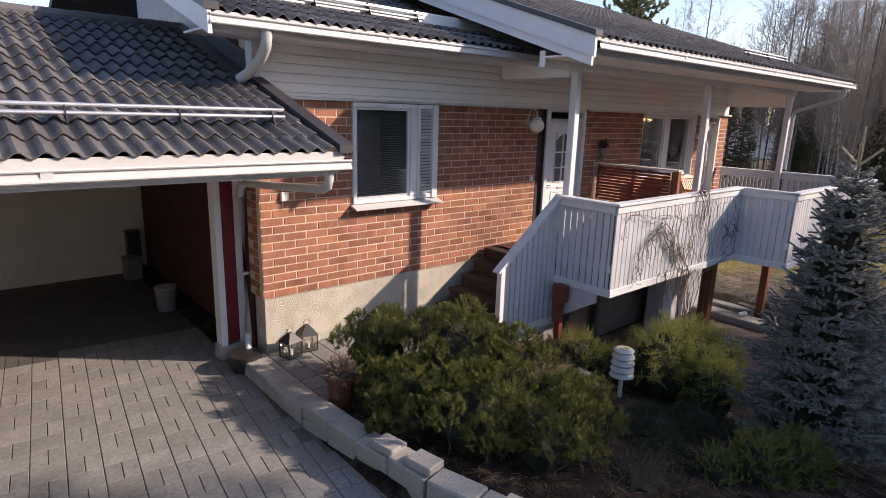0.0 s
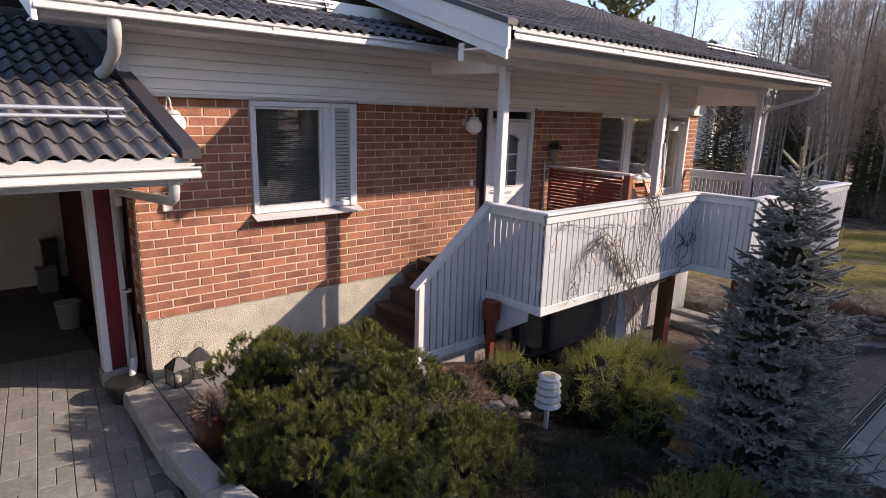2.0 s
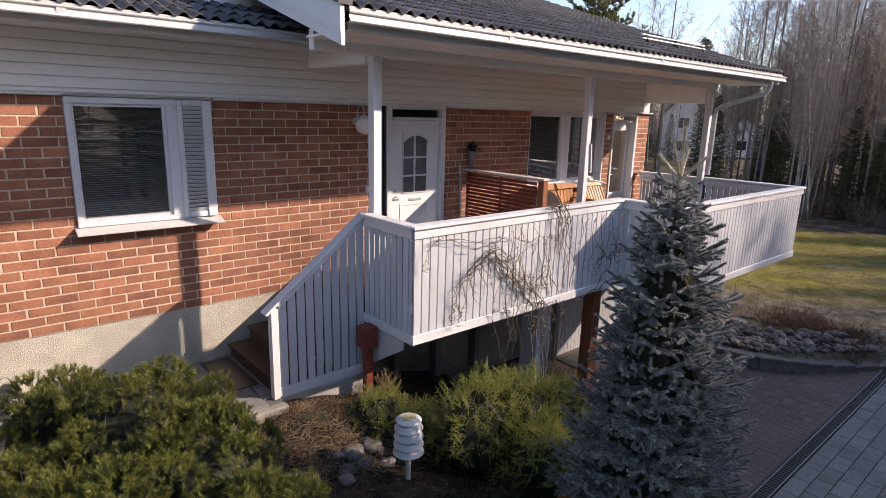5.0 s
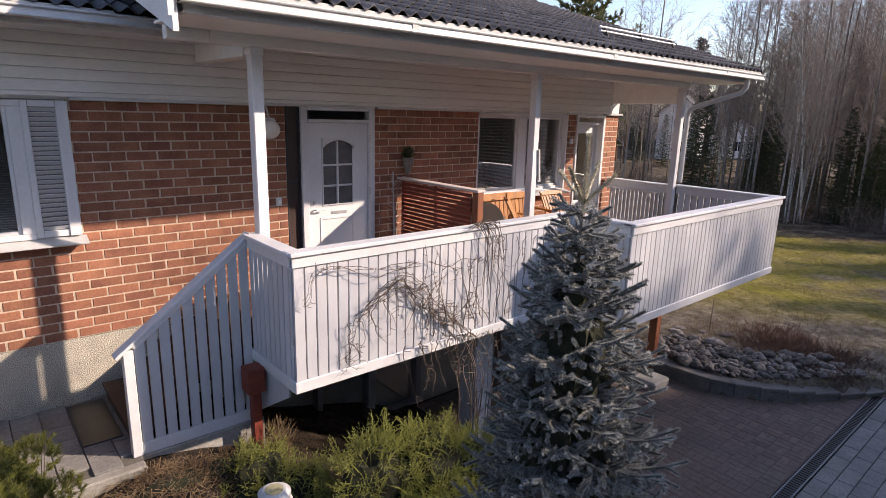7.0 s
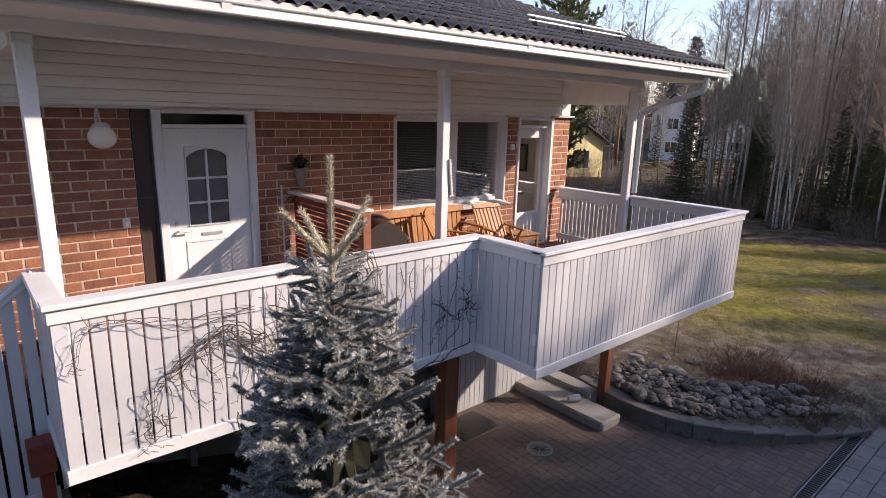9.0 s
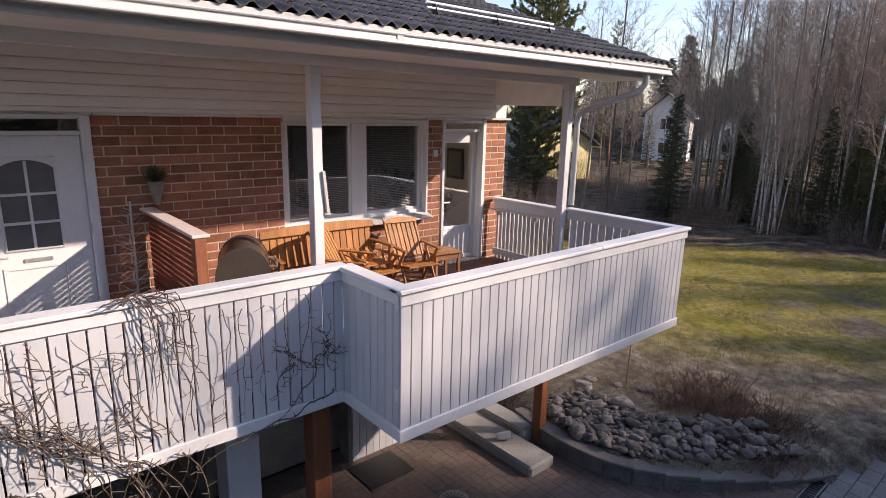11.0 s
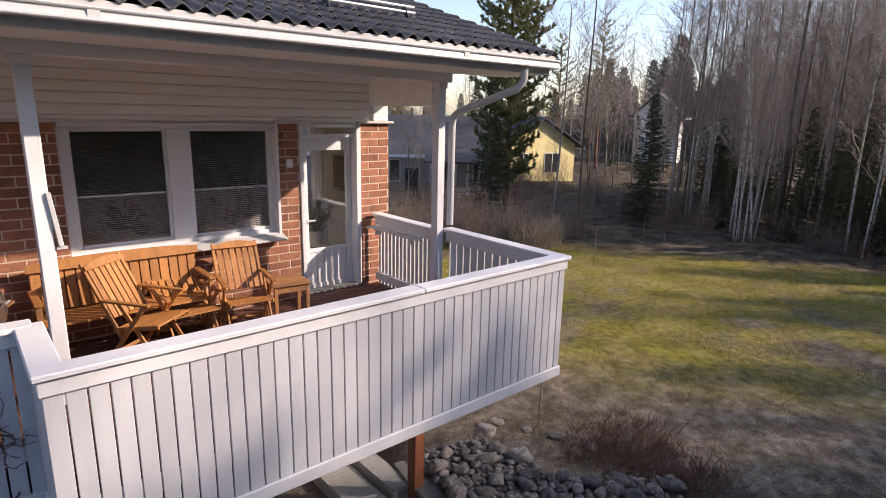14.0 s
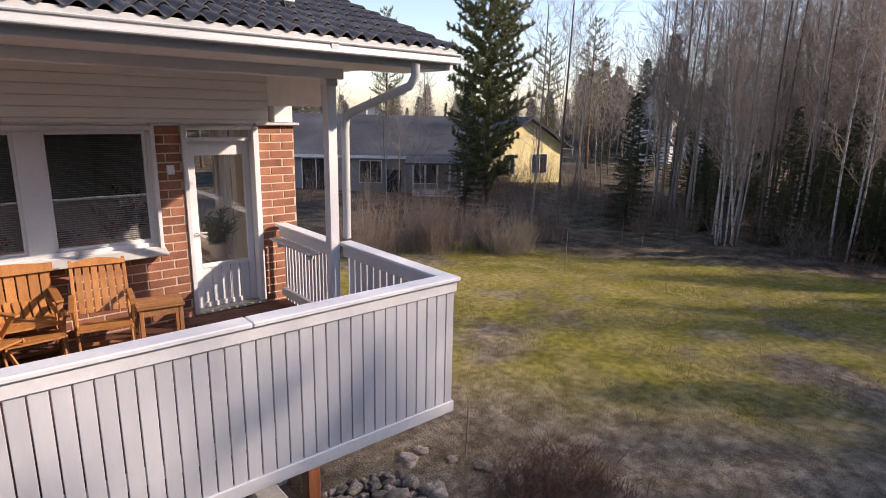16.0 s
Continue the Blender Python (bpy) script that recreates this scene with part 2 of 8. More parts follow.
def ground_z(x, y):
    if x < low_wall_x(y):
        return -0.19
    bed = lin(x, [2.5, 4.5, 6.0, 7.5, 9.0, 10.2], [0.0, -0.12, -0.40, -0.85, -1.25, LOW - 0.02])
    bed += 0.26 * step01(3.8, 4.5, y) * step01(7.3, 6.3, x) * step01(4.6, 5.6, x)
    if y > 4.9 and x < 5.5:
        bed = -0.06
    yard = LOW - 0.05
    bedline = lin(y, [-8, 0, 1.8, 3.0, 6], [14, 10.5, 10.0, 9.6, 9.6])
    z = bed + (yard - bed) * step01(bedline - 1.0, bedline + 0.3, x)
    # raised round bed and lawn beyond the curved wall
    lawn = lin(x, [14, 18, 24, 36, 60], [-1.22, -1.3, -1.45, -1.7, -1.9])
    if in_lawn(x, y):
        z = lawn
    return z


def curve_wall(s):
    """The curved retaining wall, s from 0 at the deck post to 1 at the drain."""
    pts = [(14.22, 5.6), (14.06, 4.9), (14.02, 4.2), (14.12, 3.6), (14.45, 3.05), (15.0, 2.55), (15.7, 2.12), (16.6, 1.7), (18.0, 1.2)]
    f = s * (len(pts) - 1)
    i = min(int(f), len(pts) - 2)
    f -= i
    p0, p1, p2, p3 = (Vector(pts[min(max(j, 0), len(pts) - 1)]) for j in (i - 1, i, i + 1, i + 2))
    return 0.5 * (2 * p1 + (p2 - p0) * f + (2 * p0 - 5 * p1 + 4 * p2 - p3) * f * f + (3 * p1 - p0 - 3 * p2 + p3) * f ** 3)


CURVE = [curve_wall(k / 80) for k in range(81)]


def in_lawn(x, y):
    if x > 18:
        return True
    if y > 5.6:
        return x > 14.22
    ys = [p.y for p in CURVE][::-1]
    xs = [p.x for p in CURVE][::-1]
    if y < ys[0]:
        return x > 18 + (ys[0] - y) * 1.5
    return x > float(np.interp(y, ys, xs))


def ground_mesh():
    def axis(spans):
        out = []
        for a, b, d in spans:
            out += list(np.arange(a, b, d))
        return out + [spans[-1][1]]
    xs = axis([(-900, -100, 100), (-100, -20, 10), (-20, -2, 1.5), (-2, 19, 0.2), (19, 44, 0.6), (44, 80, 4), (80, 200, 20), (200, 900, 100)])
    ys = axis([(-900, -100, 100), (-100, -20, 10), (-20, -4, 2), (-4, 13, 0.2), (13, 36, 0.7), (36, 80, 4), (80, 200, 20), (200, 900, 100)])
    verts, idx = [], []
    for y in ys:
        for x in xs:
            z = ground_z(x, y)
            if -3 < x < 60:
                z += 0.05 * (noise.noise((x * 0.9, y * 0.9, 0)) if x > 19 else 0)
                if x > 26:
                    z += 0.25 * noise.noise((x * 0.13, y * 0.13, 3))
            verts.append((x, y, z))
    n = len(xs)
    faces = [(j * n + i, j * n + i + 1, (j + 1) * n + i + 1, (j + 1) * n + i) for j in range(len(ys) - 1) for i in range(n - 1)]
    return verts, faces


def ground_material():
    """Soil near the house, mossy lawn to the east, brown forest floor beyond."""
    m = bpy.data.materials.new("ground")
    m.use_nodes = True
    t, b = m.node_tree, m.node_tree.nodes["Principled BSDF"]
    N = lambda k: t.nodes.new("ShaderNode" + k)
    L = t.links.new
    co = N("TexCoord")
    sep = N("SeparateXYZ")
    L(co.outputs["Object"], sep.inputs[0])

    def nz(scale, detail=5):
        n = N("TexNoise")
        n.inputs["Scale"].default_value, n.inputs["Detail"].default_value = scale, detail
        L(co.outputs["Object"], n.inputs["Vector"])
        return n.outputs[0]

    def rng(v, a, b_, lo=0.0, hi=1.0):
        r = N("MapRange")
        for k, q in enumerate((a, b_, lo, hi)):
            r.inputs[k + 1].default_value = q
        L(v, r.inputs[0])
        return r.outputs[0]

    def math2(op, a, c):
        n = N("Math")
        n.operation = op
        for k, q in enumerate((a, c)):
            if isinstance(q, (int, float)):
                n.inputs[k].default_value = q
            else:
                L(q, n.inputs[k])
        return n.outputs[0]

    def mix(f, a, c):
        n = N("Mix")
        n.data_type = "RGBA"
        L(f, n.inputs[0])
        for k, q in ((6, a), (7, c)):
            if isinstance(q, tuple):
                n.inputs[k].default_value = (*q, 1)
            else:
                L(q, n.inputs[k])
        return n.outputs[2]

    grass = mix(rng(nz(1.1), 0.4, 0.62), (0.19, 0.165, 0.032), (0.28, 0.22, 0.092))
    grass = mix(rng(nz(14), 0.35, 0.7), grass, (0.14, 0.13, 0.024))
    bare = mix(rng(nz(2.5), 0.4, 0.65), (0.11, 0.088, 0.066), (0.215, 0.18, 0.138))
    lawn = mix(rng(math2("ADD", nz(0.35, 3), math2("MULTIPLY", sep.outputs[0], -0.004)), 0.45, 0.56), grass, bare)
    near = mix(rng(math2("ADD", math2("MULTIPLY", nz(0.8, 3), 2.5), math2("ADD", sep.outputs[0], math2("MULTIPLY", sep.outputs[1], 0.8))), 22.6, 26.0), bare, lawn)
    soil = mix(rng(nz(3.5), 0.4, 0.65), (0.022, 0.017, 0.013), (0.055, 0.041, 0.03))
    wood = mix(rng(nz(1.2), 0.4, 0.62), (0.06, 0.046, 0.032), (0.14, 0.112, 0.078))
    col = mix(rng(sep.outputs[0], 13.9, 14.1), soil, near)
    edge = math2("ADD", math2("MULTIPLY", nz(0.5, 3), 3.0), math2("ADD", sep.outputs[0], math2("MULTIPLY", sep.outputs[1], 0.62)))
    col = mix(rng(edge, 36.8, 38.0), col, wood)
    north = math2("ADD", math2("MULTIPLY", nz(0.4, 3), 4.0), sep.outputs[1])
    col = mix(rng(north, 17.0, 18.6), col, wood)
    fine = N("VectorMath")
    fine.operation = "SCALE"
    L(col, fine.inputs[0])
    L(math2("MULTIPLY", rng(nz(60, 3), 0.3, 0.7, 0.45, 1.6), rng(nz(7, 5), 0.3, 0.7, 0.6, 1.4)), fine.inputs[3])
    L(fine.outputs[0], b.inputs["Base Color"])
    b.inputs["Roughness"].default_value = 1.0
    b.inputs["Specular IOR Level"].default_value = 0.1
    bp = N("Bump")
    bp.inputs["Strength"].default_value, bp.inputs["Distance"].default_value = 0.9, 0.03
    L(nz(35, 5), bp.inputs["Height"])
    L(bp.outputs[0], b.inputs["Normal"])
    return m


gv, gf = ground_mesh()
tagged(part("ground", fast_mesh("ground", gv, gf, ground_material(), True), None), "garden soil, mossy spring lawn and brown forest floor", "ground", kind="structure")


# ---------------------------------------------------------------- house shell
def shell(name, x0, x1, y0, y1, z0, z1, material, label):
    return tagged(part(name, box(x0, x1, y0, y1, z0, z1), material), label, "wall", kind="structure")


def brick_wall(name, label, spans, z0, z1, y=WALL):
    """Front brickwork: a mortar core for each span (x0, x1, z0, z1) and the bricks of each course."""
    w = thing(name, label, "wall", kind="structure")
    rng = random.Random(name)
    for x0, x1, a, b in spans:
        part("mortar", box(x0 + 0.004, x1 - 0.004, y + 0.006, y + 0.13, a, b), MORTAR, w, "pale mortar bed behind the bricks")
    course, L, gap = 0.1, 0.3, 0.015
    rows = int(round((z1 - z0) / course))
    for r in range(rows):
        za = z0 + r * course
        zc = za + course / 2
        off = (0.0 if r % 2 else 0.15) + rng.uniform(-0.006, 0.006)
        for x0, x1, a, b in spans:
            if not (a - 0.02 <= za and za + course <= b + 0.02):
                continue
            n0 = int((x0 - 0) // L) - 1
            for k in range(n0, int(x1 / L) + 2):
                xa, xb = max(x0, k * L + off + WEST % L), min(x1, (k + 1) * L + off + WEST % L)
                if xb - xa < 0.05:
                    continue
                ln = round((xb - xa - gap) / 0.01) * 0.01
                me = block(ln, 0.1, course - gap, 0.004, BRICK)
                o = part("brick", me, None, w, loc=((xa + xb) / 2, y + 0.05 + rng.uniform(-0.0015, 0.0015), zc + rng.uniform(-0.001, 0.001)))
    return w


# ---------------------------------------------------------------- walls
brick_wall("wall_front_west", "orange-red brick front wall with pale mortar joints", [(WEST, 7.65, BASE, 1.70), (WEST, 4.0, 1.70, TOP), (5.41, 7.65, 1.70, TOP)], BASE, TOP)
brick_wall("wall_front_middle", "red brick wall between front door and balcony door", [(8.93, 13.40, 0.80, 1.70), (8.93, 10.90, 1.70, TOP), (13.13, 13.40, 1.70, TOP)], BASE + 0.1, TOP)
brick_wall("wall_front_pillar", "brick pillar at the house corner beside the balcony door", [(14.28, EAST, 0.80, TOP)], BASE + 0.1, TOP)

# near-black brick: carport shade put into the wall colour
SHADEBRICK = mat("shade_dark_brick", (0.065, 0.022, 0.018), 0.9, 0.2, 3.0, 0.2, 0.4)
side = thing("wall_west", "brick side wall of the house inside the carport", "wall", kind="structure")
part("mortar", box(WEST + 0.008, WEST + 0.13, WALL + 0.14, WALL + 0.40, BASE, 3.9), MORTAR, side)
part("inner_wall", box(WEST + 0.004, WEST + 0.13, WALL + 0.401, 9.3, BASE, 3.9), SHADEBRICK, side)
part("inner_wall", box(WEST + 0.004, WEST + 0.13, 9.301, 12.0, -0.25, 3.9), SHADEBRICK, side)
part("inner_base", box(WEST + 0.004, WEST + 0.13, WALL + 0.321, 9.3, -0.25, BASE - 0.002), SHADEBRICK, side)
for r in range(24):
    for k in range(1):
        ya = WALL + 0.1 + k * 0.3
        part("brick", block(0.1, 0.286 if r % 2 else 0.14, 0.086, 0.004, BRICK), None, side, loc=(WEST + 0.05, ya + (0.143 if r % 2 else 0.07), BASE + r * 0.1 + 0.05))
tagged(part("wall_plinth", box(WEST + 0.02, 6.75, WALL + 0.02, WALL + 0.3, -1.6, BASE - 0.004, 0.006), PLINTH), "grey exposed-aggregate concrete plinth", "plinth", kind="structure")
tagged(part("wall_basement", box(6.75, EAST, WALL + 0.04, WALL + 0.3, -1.7, 0.80), CONCRETE), "shaded grey basement wall under the deck", "wall", kind="structure")
for y0, y1, z0, z1 in ((WALL + 0.13, 8.3, -1.8, 4.6), (10.8, 15.3, -1.8, 4.6), (8.3, 10.8, -1.8, 1.1), (8.3, 10.8, 3.2, 4.6)):
    shell("wall_east", EAST - 0.14, EAST - 0.004, y0, y1, z0, z1, PLASTER, "pale rendered east wall of the house")
shell("wall_north", WEST, EAST, 15.3, 15.5, -1.8, 4.2, PLASTER, "pale rendered back wall of the house")
shell("wall_inner", WEST + 0.13, EAST - 0.14, 11.0, 11.1, 0.8, 3.7, PLASTER, "pale inner wall of the rooms")
for k, xp in enumerate((7.6, 10.4, 13.3)):
    shell("wall_partition", xp - 0.05, xp + 0.05, WALL + 0.14, 11.0, 0.8, 3.5, PLASTER, "pale partition between rooms")
tagged(part("floor", box(WEST + 0.14, EAST - 0.15, WALL + 0.14, 11.0, 0.80, 0.90), mat("oak_floor", (0.25, 0.15, 0.08), 0.4, 0.15, 2.0, 0.15, 0.1)), "brown wooden floor of the rooms", "floor", kind="structure")
tagged(part("ceiling", box(WEST + 0.14, EAST - 0.15, WALL + 0.14, 11.0, 3.40, 3.46), PLASTER), "pale ceiling of the rooms", "ceiling", kind="structure")

# horizontal siding under the eaves, one lapped board over the other
siding = thing("wall_siding", "off-white horizontal board siding under the eaves", "siding", kind="structure")
for r in range(7):
    z = 3.128 + (r * 0.106 - 0.061 if r else 0.0)
    h_ = 0.106 if r else 0.045
    prof = [(WALL - 0.050, z), (WALL - 0.056, z + 0.005), (WALL - 0.056, z + h_ - 0.007), (WALL - 0.030, z + h_ - 0.006), (WALL - 0.030, z + h_), (WALL + 0.02, z + h_), (WALL + 0.02, z)]
    part("board", extrude_profile(prof, "x", WEST - 0.02, 14.40), SIDING, siding)
part("backing", box(WEST, 14.4, WALL + 0.021, WALL + 0.13, TOP, 4.3), SIDING, siding)
for a, b in ((WEST - 0.03, 4.0), (5.43, 7.66), (8.95, 10.92), (13.08, 13.44)):
    part("trim", box(a, b, WALL - 0.06, WALL + 0.0, TOP - 0.002, TOP + 0.026, 0.004), WHITE, siding, "white drip moulding above the bricks")
part("corner_board", box(WEST - 0.045, WEST + 0.05, WALL - 0.075, WALL + 0.1, 3.13, 3.9, 0.006), WHITE, siding)

# ---------------------------------------------------------------- roofs
TILE_W, TILE_L, WAVE = 0.30, 0.34, 0.15


def tile_mesh():
    bm = bmesh.new()
    n = 16
    xs = [TILE_W * k / n for k in range(n + 1)]
    h = lambda x: 0.024 * (1 + math.cos(6.2832 * (x / WAVE - 0.5)))
    L = TILE_L + 0.06
    fb = [bm.verts.new((x, 0, h(x))) for x in xs]
    f0 = [bm.verts.new((x, -0.002, h(x) + 0.010)) for x in xs]
    f1 = [bm.verts.new((x, 0.012, h(x) + 0.016)) for x in xs]
    bk = [bm.verts.new((x, L, h(x) + 0.0)) for x in xs]
    for a, b in ((fb, f0), (f0, f1), (f1, bk)):
        for k in range(n):
            bm.faces.new((a[k], a[k + 1], b[k + 1], b[k]))
    for k in (0, n):
        bm.faces.new((fb[k], f0[k], f1[k], bk[k]) if k else (bk[k], f1[k], f0[k], fb[k]))
    me = bpy.data.meshes.new("tile")
    bm.to_mesh(me)
    bm.free()
    for p in me.polygons:
        p.use_smooth = True
    me.set_sharp_from_angle(angle=radians(38))
    me.materials.append(TILE)
    return me


TILE_ME = tile_mesh()


def tiled_roof(name, label, x0, x1, ye, ze, slope, ytop, near=None):
    """Rows of wavy tiles from the eave (ye, ze) up to ytop; near: how many rows are single parts."""
    roof = thing(name, label, "roof", kind="structure")
    ang = math.atan(slope)
    c, s = math.cos(ang), math.sin(ang)
    cols, rows = int((x1 - x0) / TILE_W + 0.99), int((ytop - ye) / c / TILE_L) + 1
    src = np.zeros(len(TILE_ME.vertices) * 3)
    TILE_ME.vertices.foreach_get("co", src)
    src = src.reshape(-1, 3)
    joined, faces, nv = [], [], 0
    for r in range(rows):
        for k in range(cols):
            d = r * TILE_L
            loc = Vector((x0 + k * TILE_W, ye + d * c, ze + d * s))
            tilt = math.degrees(ang) - 2.3
            if near is None or r < near:
                part("roof_tile", TILE_ME, None, roof, loc=loc, rot=(tilt + random.uniform(-0.3, 0.3), random.uniform(-0.3, 0.3), 0))
            else:
                m = pose(*loc, tilt)
                joined.append(src @ np.array(m.to_3x3()).T + np.array(loc))
                faces.append(nv)
                nv += len(src)
    if joined:
        polys = [tuple(p.vertices) for p in TILE_ME.polygons if len(p.vertices) == 4]
        allf = np.concatenate([np.array(polys) + o for o in faces])
        tagged(part("upper_tiles", fast_mesh("tiles", np.concatenate(joined), allf, TILE, True), None, roof), kind="stuff")
    xe = x0 + cols * TILE_W
    a, b = (ye + 0.11, ze - 0.0), (ytop, ze - 0.02 + (ytop - ye) * slope)
    prof = [(a[0], a[1] - 0.02), (b[0], b[1] - 0.02), (b[0], b[1] - 0.14), (a[0], a[1] - 0.10)]
    part("roof_deck", extrude_profile(prof, "x", x0 + 0.02, xe - 0.02), DARKWOOD, roof)
    return roof, xe


def gutter(name, x0, x1, y, z, label):
    """A white gutter along x with its front bead, end caps and hooks; y, z the middle of its top."""
    g = thing(name, label, "gutter", (x0, y, z))
    R = 0.062
    # a box gutter with a rolled lip above, a flat front and a bead below
    out = [(-0.058, 0.014), (-0.074, 0.012), (-0.079, 0.003), (-0.074, -0.006), (-0.060, -0.010), (-0.059, -0.022), (-0.063, -0.040), (-0.071, -0.056), (-0.080, -0.062), (-0.081, -0.072), (-0.074, -0.080), (0.045, -0.078), (0.060, -0.065), (0.062, 0.03)]
    ins = [(0.058, 0.03), (0.056, -0.062), (0.044, -0.073), (-0.066, -0.074), (-0.056, -0.040), (-0.054, 0.0)]
    prof = out + ins
    part("channel", extrude_profile(prof, "x", 0, x1 - x0), METAL_W, g)
    for xa in (0.0, x1 - x0 - 0.004):
        cap = bmesh.new()
        ring = [cap.verts.new((xa, a, b)) for a, b in ((-0.062, 0.008), (-0.064, -0.074), (-0.058, -0.079), (0.045, -0.077), (0.060, -0.064), (0.060, 0.02))]
        f = cap.faces.new(ring)
        bmesh.ops.solidify(cap, geom=[f], thickness=0.004)
        part("end_cap", cap, METAL_W, g)
    n = max(2, int((x1 - x0) / 0.75))
    for k in range(n):
        xk = 0.25 + k * (x1 - x0 - 0.5) / (n - 1)
        hook = bmesh.new()
        tube(hook, [(xk, R, 0.05), (xk, R * 0.3, 0.022), (xk, -R, 0.012)], 0.006, 5)
        part("hook", hook, METAL_W, g)
    k = 1.95
    while k < x1 - x0 - 0.3:
        pr = [(-0.070, 0.004), (-0.070, -0.076), (-0.062, -0.083), (0.047, -0.081), (0.047, -0.075), (-0.058, -0.078), (-0.065, -0.070), (-0.065, 0.004)]
        part("joint_sleeve", extrude_profile(pr, "x", k, k + 0.07), METAL_W, g)
        k += 3.1
    return g


def snow_guard(name, x0, x1, y, z, label):
    """Two round rails on brackets along a roof."""
    s = thing(name, label, "snow guard", (x0, y, z))
    for dz, dy in ((0.115, 0.0), (0.055, -0.02)):
        b = bmesh.new()
        bar(b, (0, dy, dz), (x1 - x0, dy, dz), 0.017, 10)
        shade_smooth(part("rail", b, GALV, s))
    n = max(2, int((x1 - x0) / 0.75) + 1)
    for k in range(n):
        xk = 0.12 + k * (x1 - x0 - 0.24) / (n - 1)
        b = extrude_profile([(-0.09, -0.02), (0.05, 0.02), (0.05, 0.045), (0.03, 0.145), (0.0, 0.145), (-0.05, 0.05)], "x", xk - 0.004, xk + 0.004)
        part("bracket", b, BLACK, s)
    return s


porch_roof, PX1 = tiled_roof("roof_porch", "dark grey wavy concrete roof tiles over house and balcony", 5.80, 15.40, 4.14, 3.885, SLOPE, 11.0, 8)
west_roof, WX1 = tiled_roof("roof_west", "dark grey wavy concrete roof tiles over the west part", 2.0, 6.2, 5.585, 3.83, SLOPE, 11.0, 9)
for nm, xa, xb, ye, ze in (("roof_back_slope", 2.0, 15.4, 11.0, 3.885 + 6.86 * SLOPE),):
    tagged(part(nm, extrude_profile([(ye, ze), (16.2, ze - 5.2 * SLOPE), (16.2, ze - 5.2 * SLOPE - 0.15), (ye, ze - 0.15)], "x", xa, xb), TILE), "dark back slope of the roof", "roof", kind="structure")

# eave boxes: fascia, soffit, porch ceiling and beams
tagged(part("fascia_porch", box(5.86, 15.36, 4.215, 4.245, 3.70, 3.90, 0.004), WHITE), "white fascia board behind the porch gutter", "fascia", kind="structure")
tagged(part("soffit_porch", box(5.86, 15.36, 4.247, 4.98, 3.70, 3.72), SIDING), "off-white boarded soffit of the porch eave", "soffit", kind="structure")
tagged(part("ceiling_porch", box(6.62, 15.3, 5.12, WALL - 0.06, 3.76, 3.78), SIDING), "off-white boarded porch ceiling", "ceiling", kind="structure")
tagged(part("fascia_west", box(2.0, 6.60, 5.685, 5.715, 3.68, 3.84, 0.004), WHITE), "white fascia board of the west eave", "fascia", kind="structure")
tagged(part("soffit_west", box(2.0, 6.6, 5.717, WALL - 0.03, 3.70, 3.72), WHITE), "off-white boarded soffit of the west eave", "soffit", kind="structure")
pb = thing("porch_beam", "white painted timber beam over the porch posts", "beam", kind="structure")
part("beam", box(6.30, 14.60, 4.985, 5.115, 3.60, 3.84, 0.008), SIDING, pb)
part("cross_beam", box(6.62, 6.78, 5.12, WALL - 0.06, 3.52, 3.76, 0.008), SIDING, pb)
part("beam_end", box(5.95, 6.30, 5.0, 5.10, 3.60, 3.80, 0.008), SIDING, pb)
part("end_panel", box(14.40, 14.50, 5.116, WALL + 0.1, 3.33, 3.80, 0.005), SIDING, pb, "boarded white panel over the balcony's east end")

# the porch roof's west verge: white barge board and dark cover strip
verge = thing("verge_west", "white barge board with dark metal cover on the porch roof", "barge board", kind="structure")
def sloped(x0, x1, ya, yb, za, below, above, slope=SLOPE):
    prof = [(ya, za - below), (yb, za - below + (yb - ya) * slope), (yb, za + above + (yb - ya) * slope), (ya, za + above)]
    return extrude_profile(prof, "x", x0, x1)
part("barge_board", sloped(5.72, 5.76, 4.10, 11.0, 3.87, 0.21, 0.02), WHITE, verge)
part("barge_board", sloped(5.762, 5.80, 4.16, 11.0, 3.87, 0.30, -0.03), WHITE, verge)
part("cover_strip", sloped(5.69, 5.83, 4.08, 11.0, 3.90, 0.012, 0.05), FLASH, verge, "dark sheet-metal verge cover")
gw = thing("verge_far_west", "white barge boards of the west gable", "barge board", kind="structure")
part("barge_board", sloped(1.94, 1.98, 5.56, 11.0, 3.83, 0.20, 0.0), WHITE, gw)
part("cover_strip", sloped(1.91, 2.05, 5.55, 11.0, 3.85, 0.012, 0.05), FLASH, gw)
part("verge_soffit", sloped(1.98, WEST, 5.72, 11.0, 3.80, 0.13, -0.11), WHITE, gw)
ve = thing("verge_east", "white barge board of the east gable", "barge board", kind="structure")
part("barge_board", sloped(PX1 - 0.06, PX1 - 0.02, 4.20, 11.0, 3.88, 0.17, -0.01), WHITE, ve)
part("verge_soffit", sloped(14.78, PX1 - 0.061, 4.30, 11.0, 3.85, 0.13, -0.11), WHITE, ve)
gable = thing("gable_west", "grey vertical boards on the west gable", "gable", kind="structure")
for k in range(30):
    ya = WALL + 0.14 + k * 0.145
    part("board", box(WEST - 0.03, WEST + 0.0, ya, ya + 0.137, 3.9 if ya < 8 else 3.2, 3.79 + (ya - 5.7) * SLOPE), mat("gable_paint", (0.42, 0.42, 0.45), 0.6, 0.08, 3, 0.05, 0.1) if k == 0 else bpy.data.materials["gable_paint"], gable)

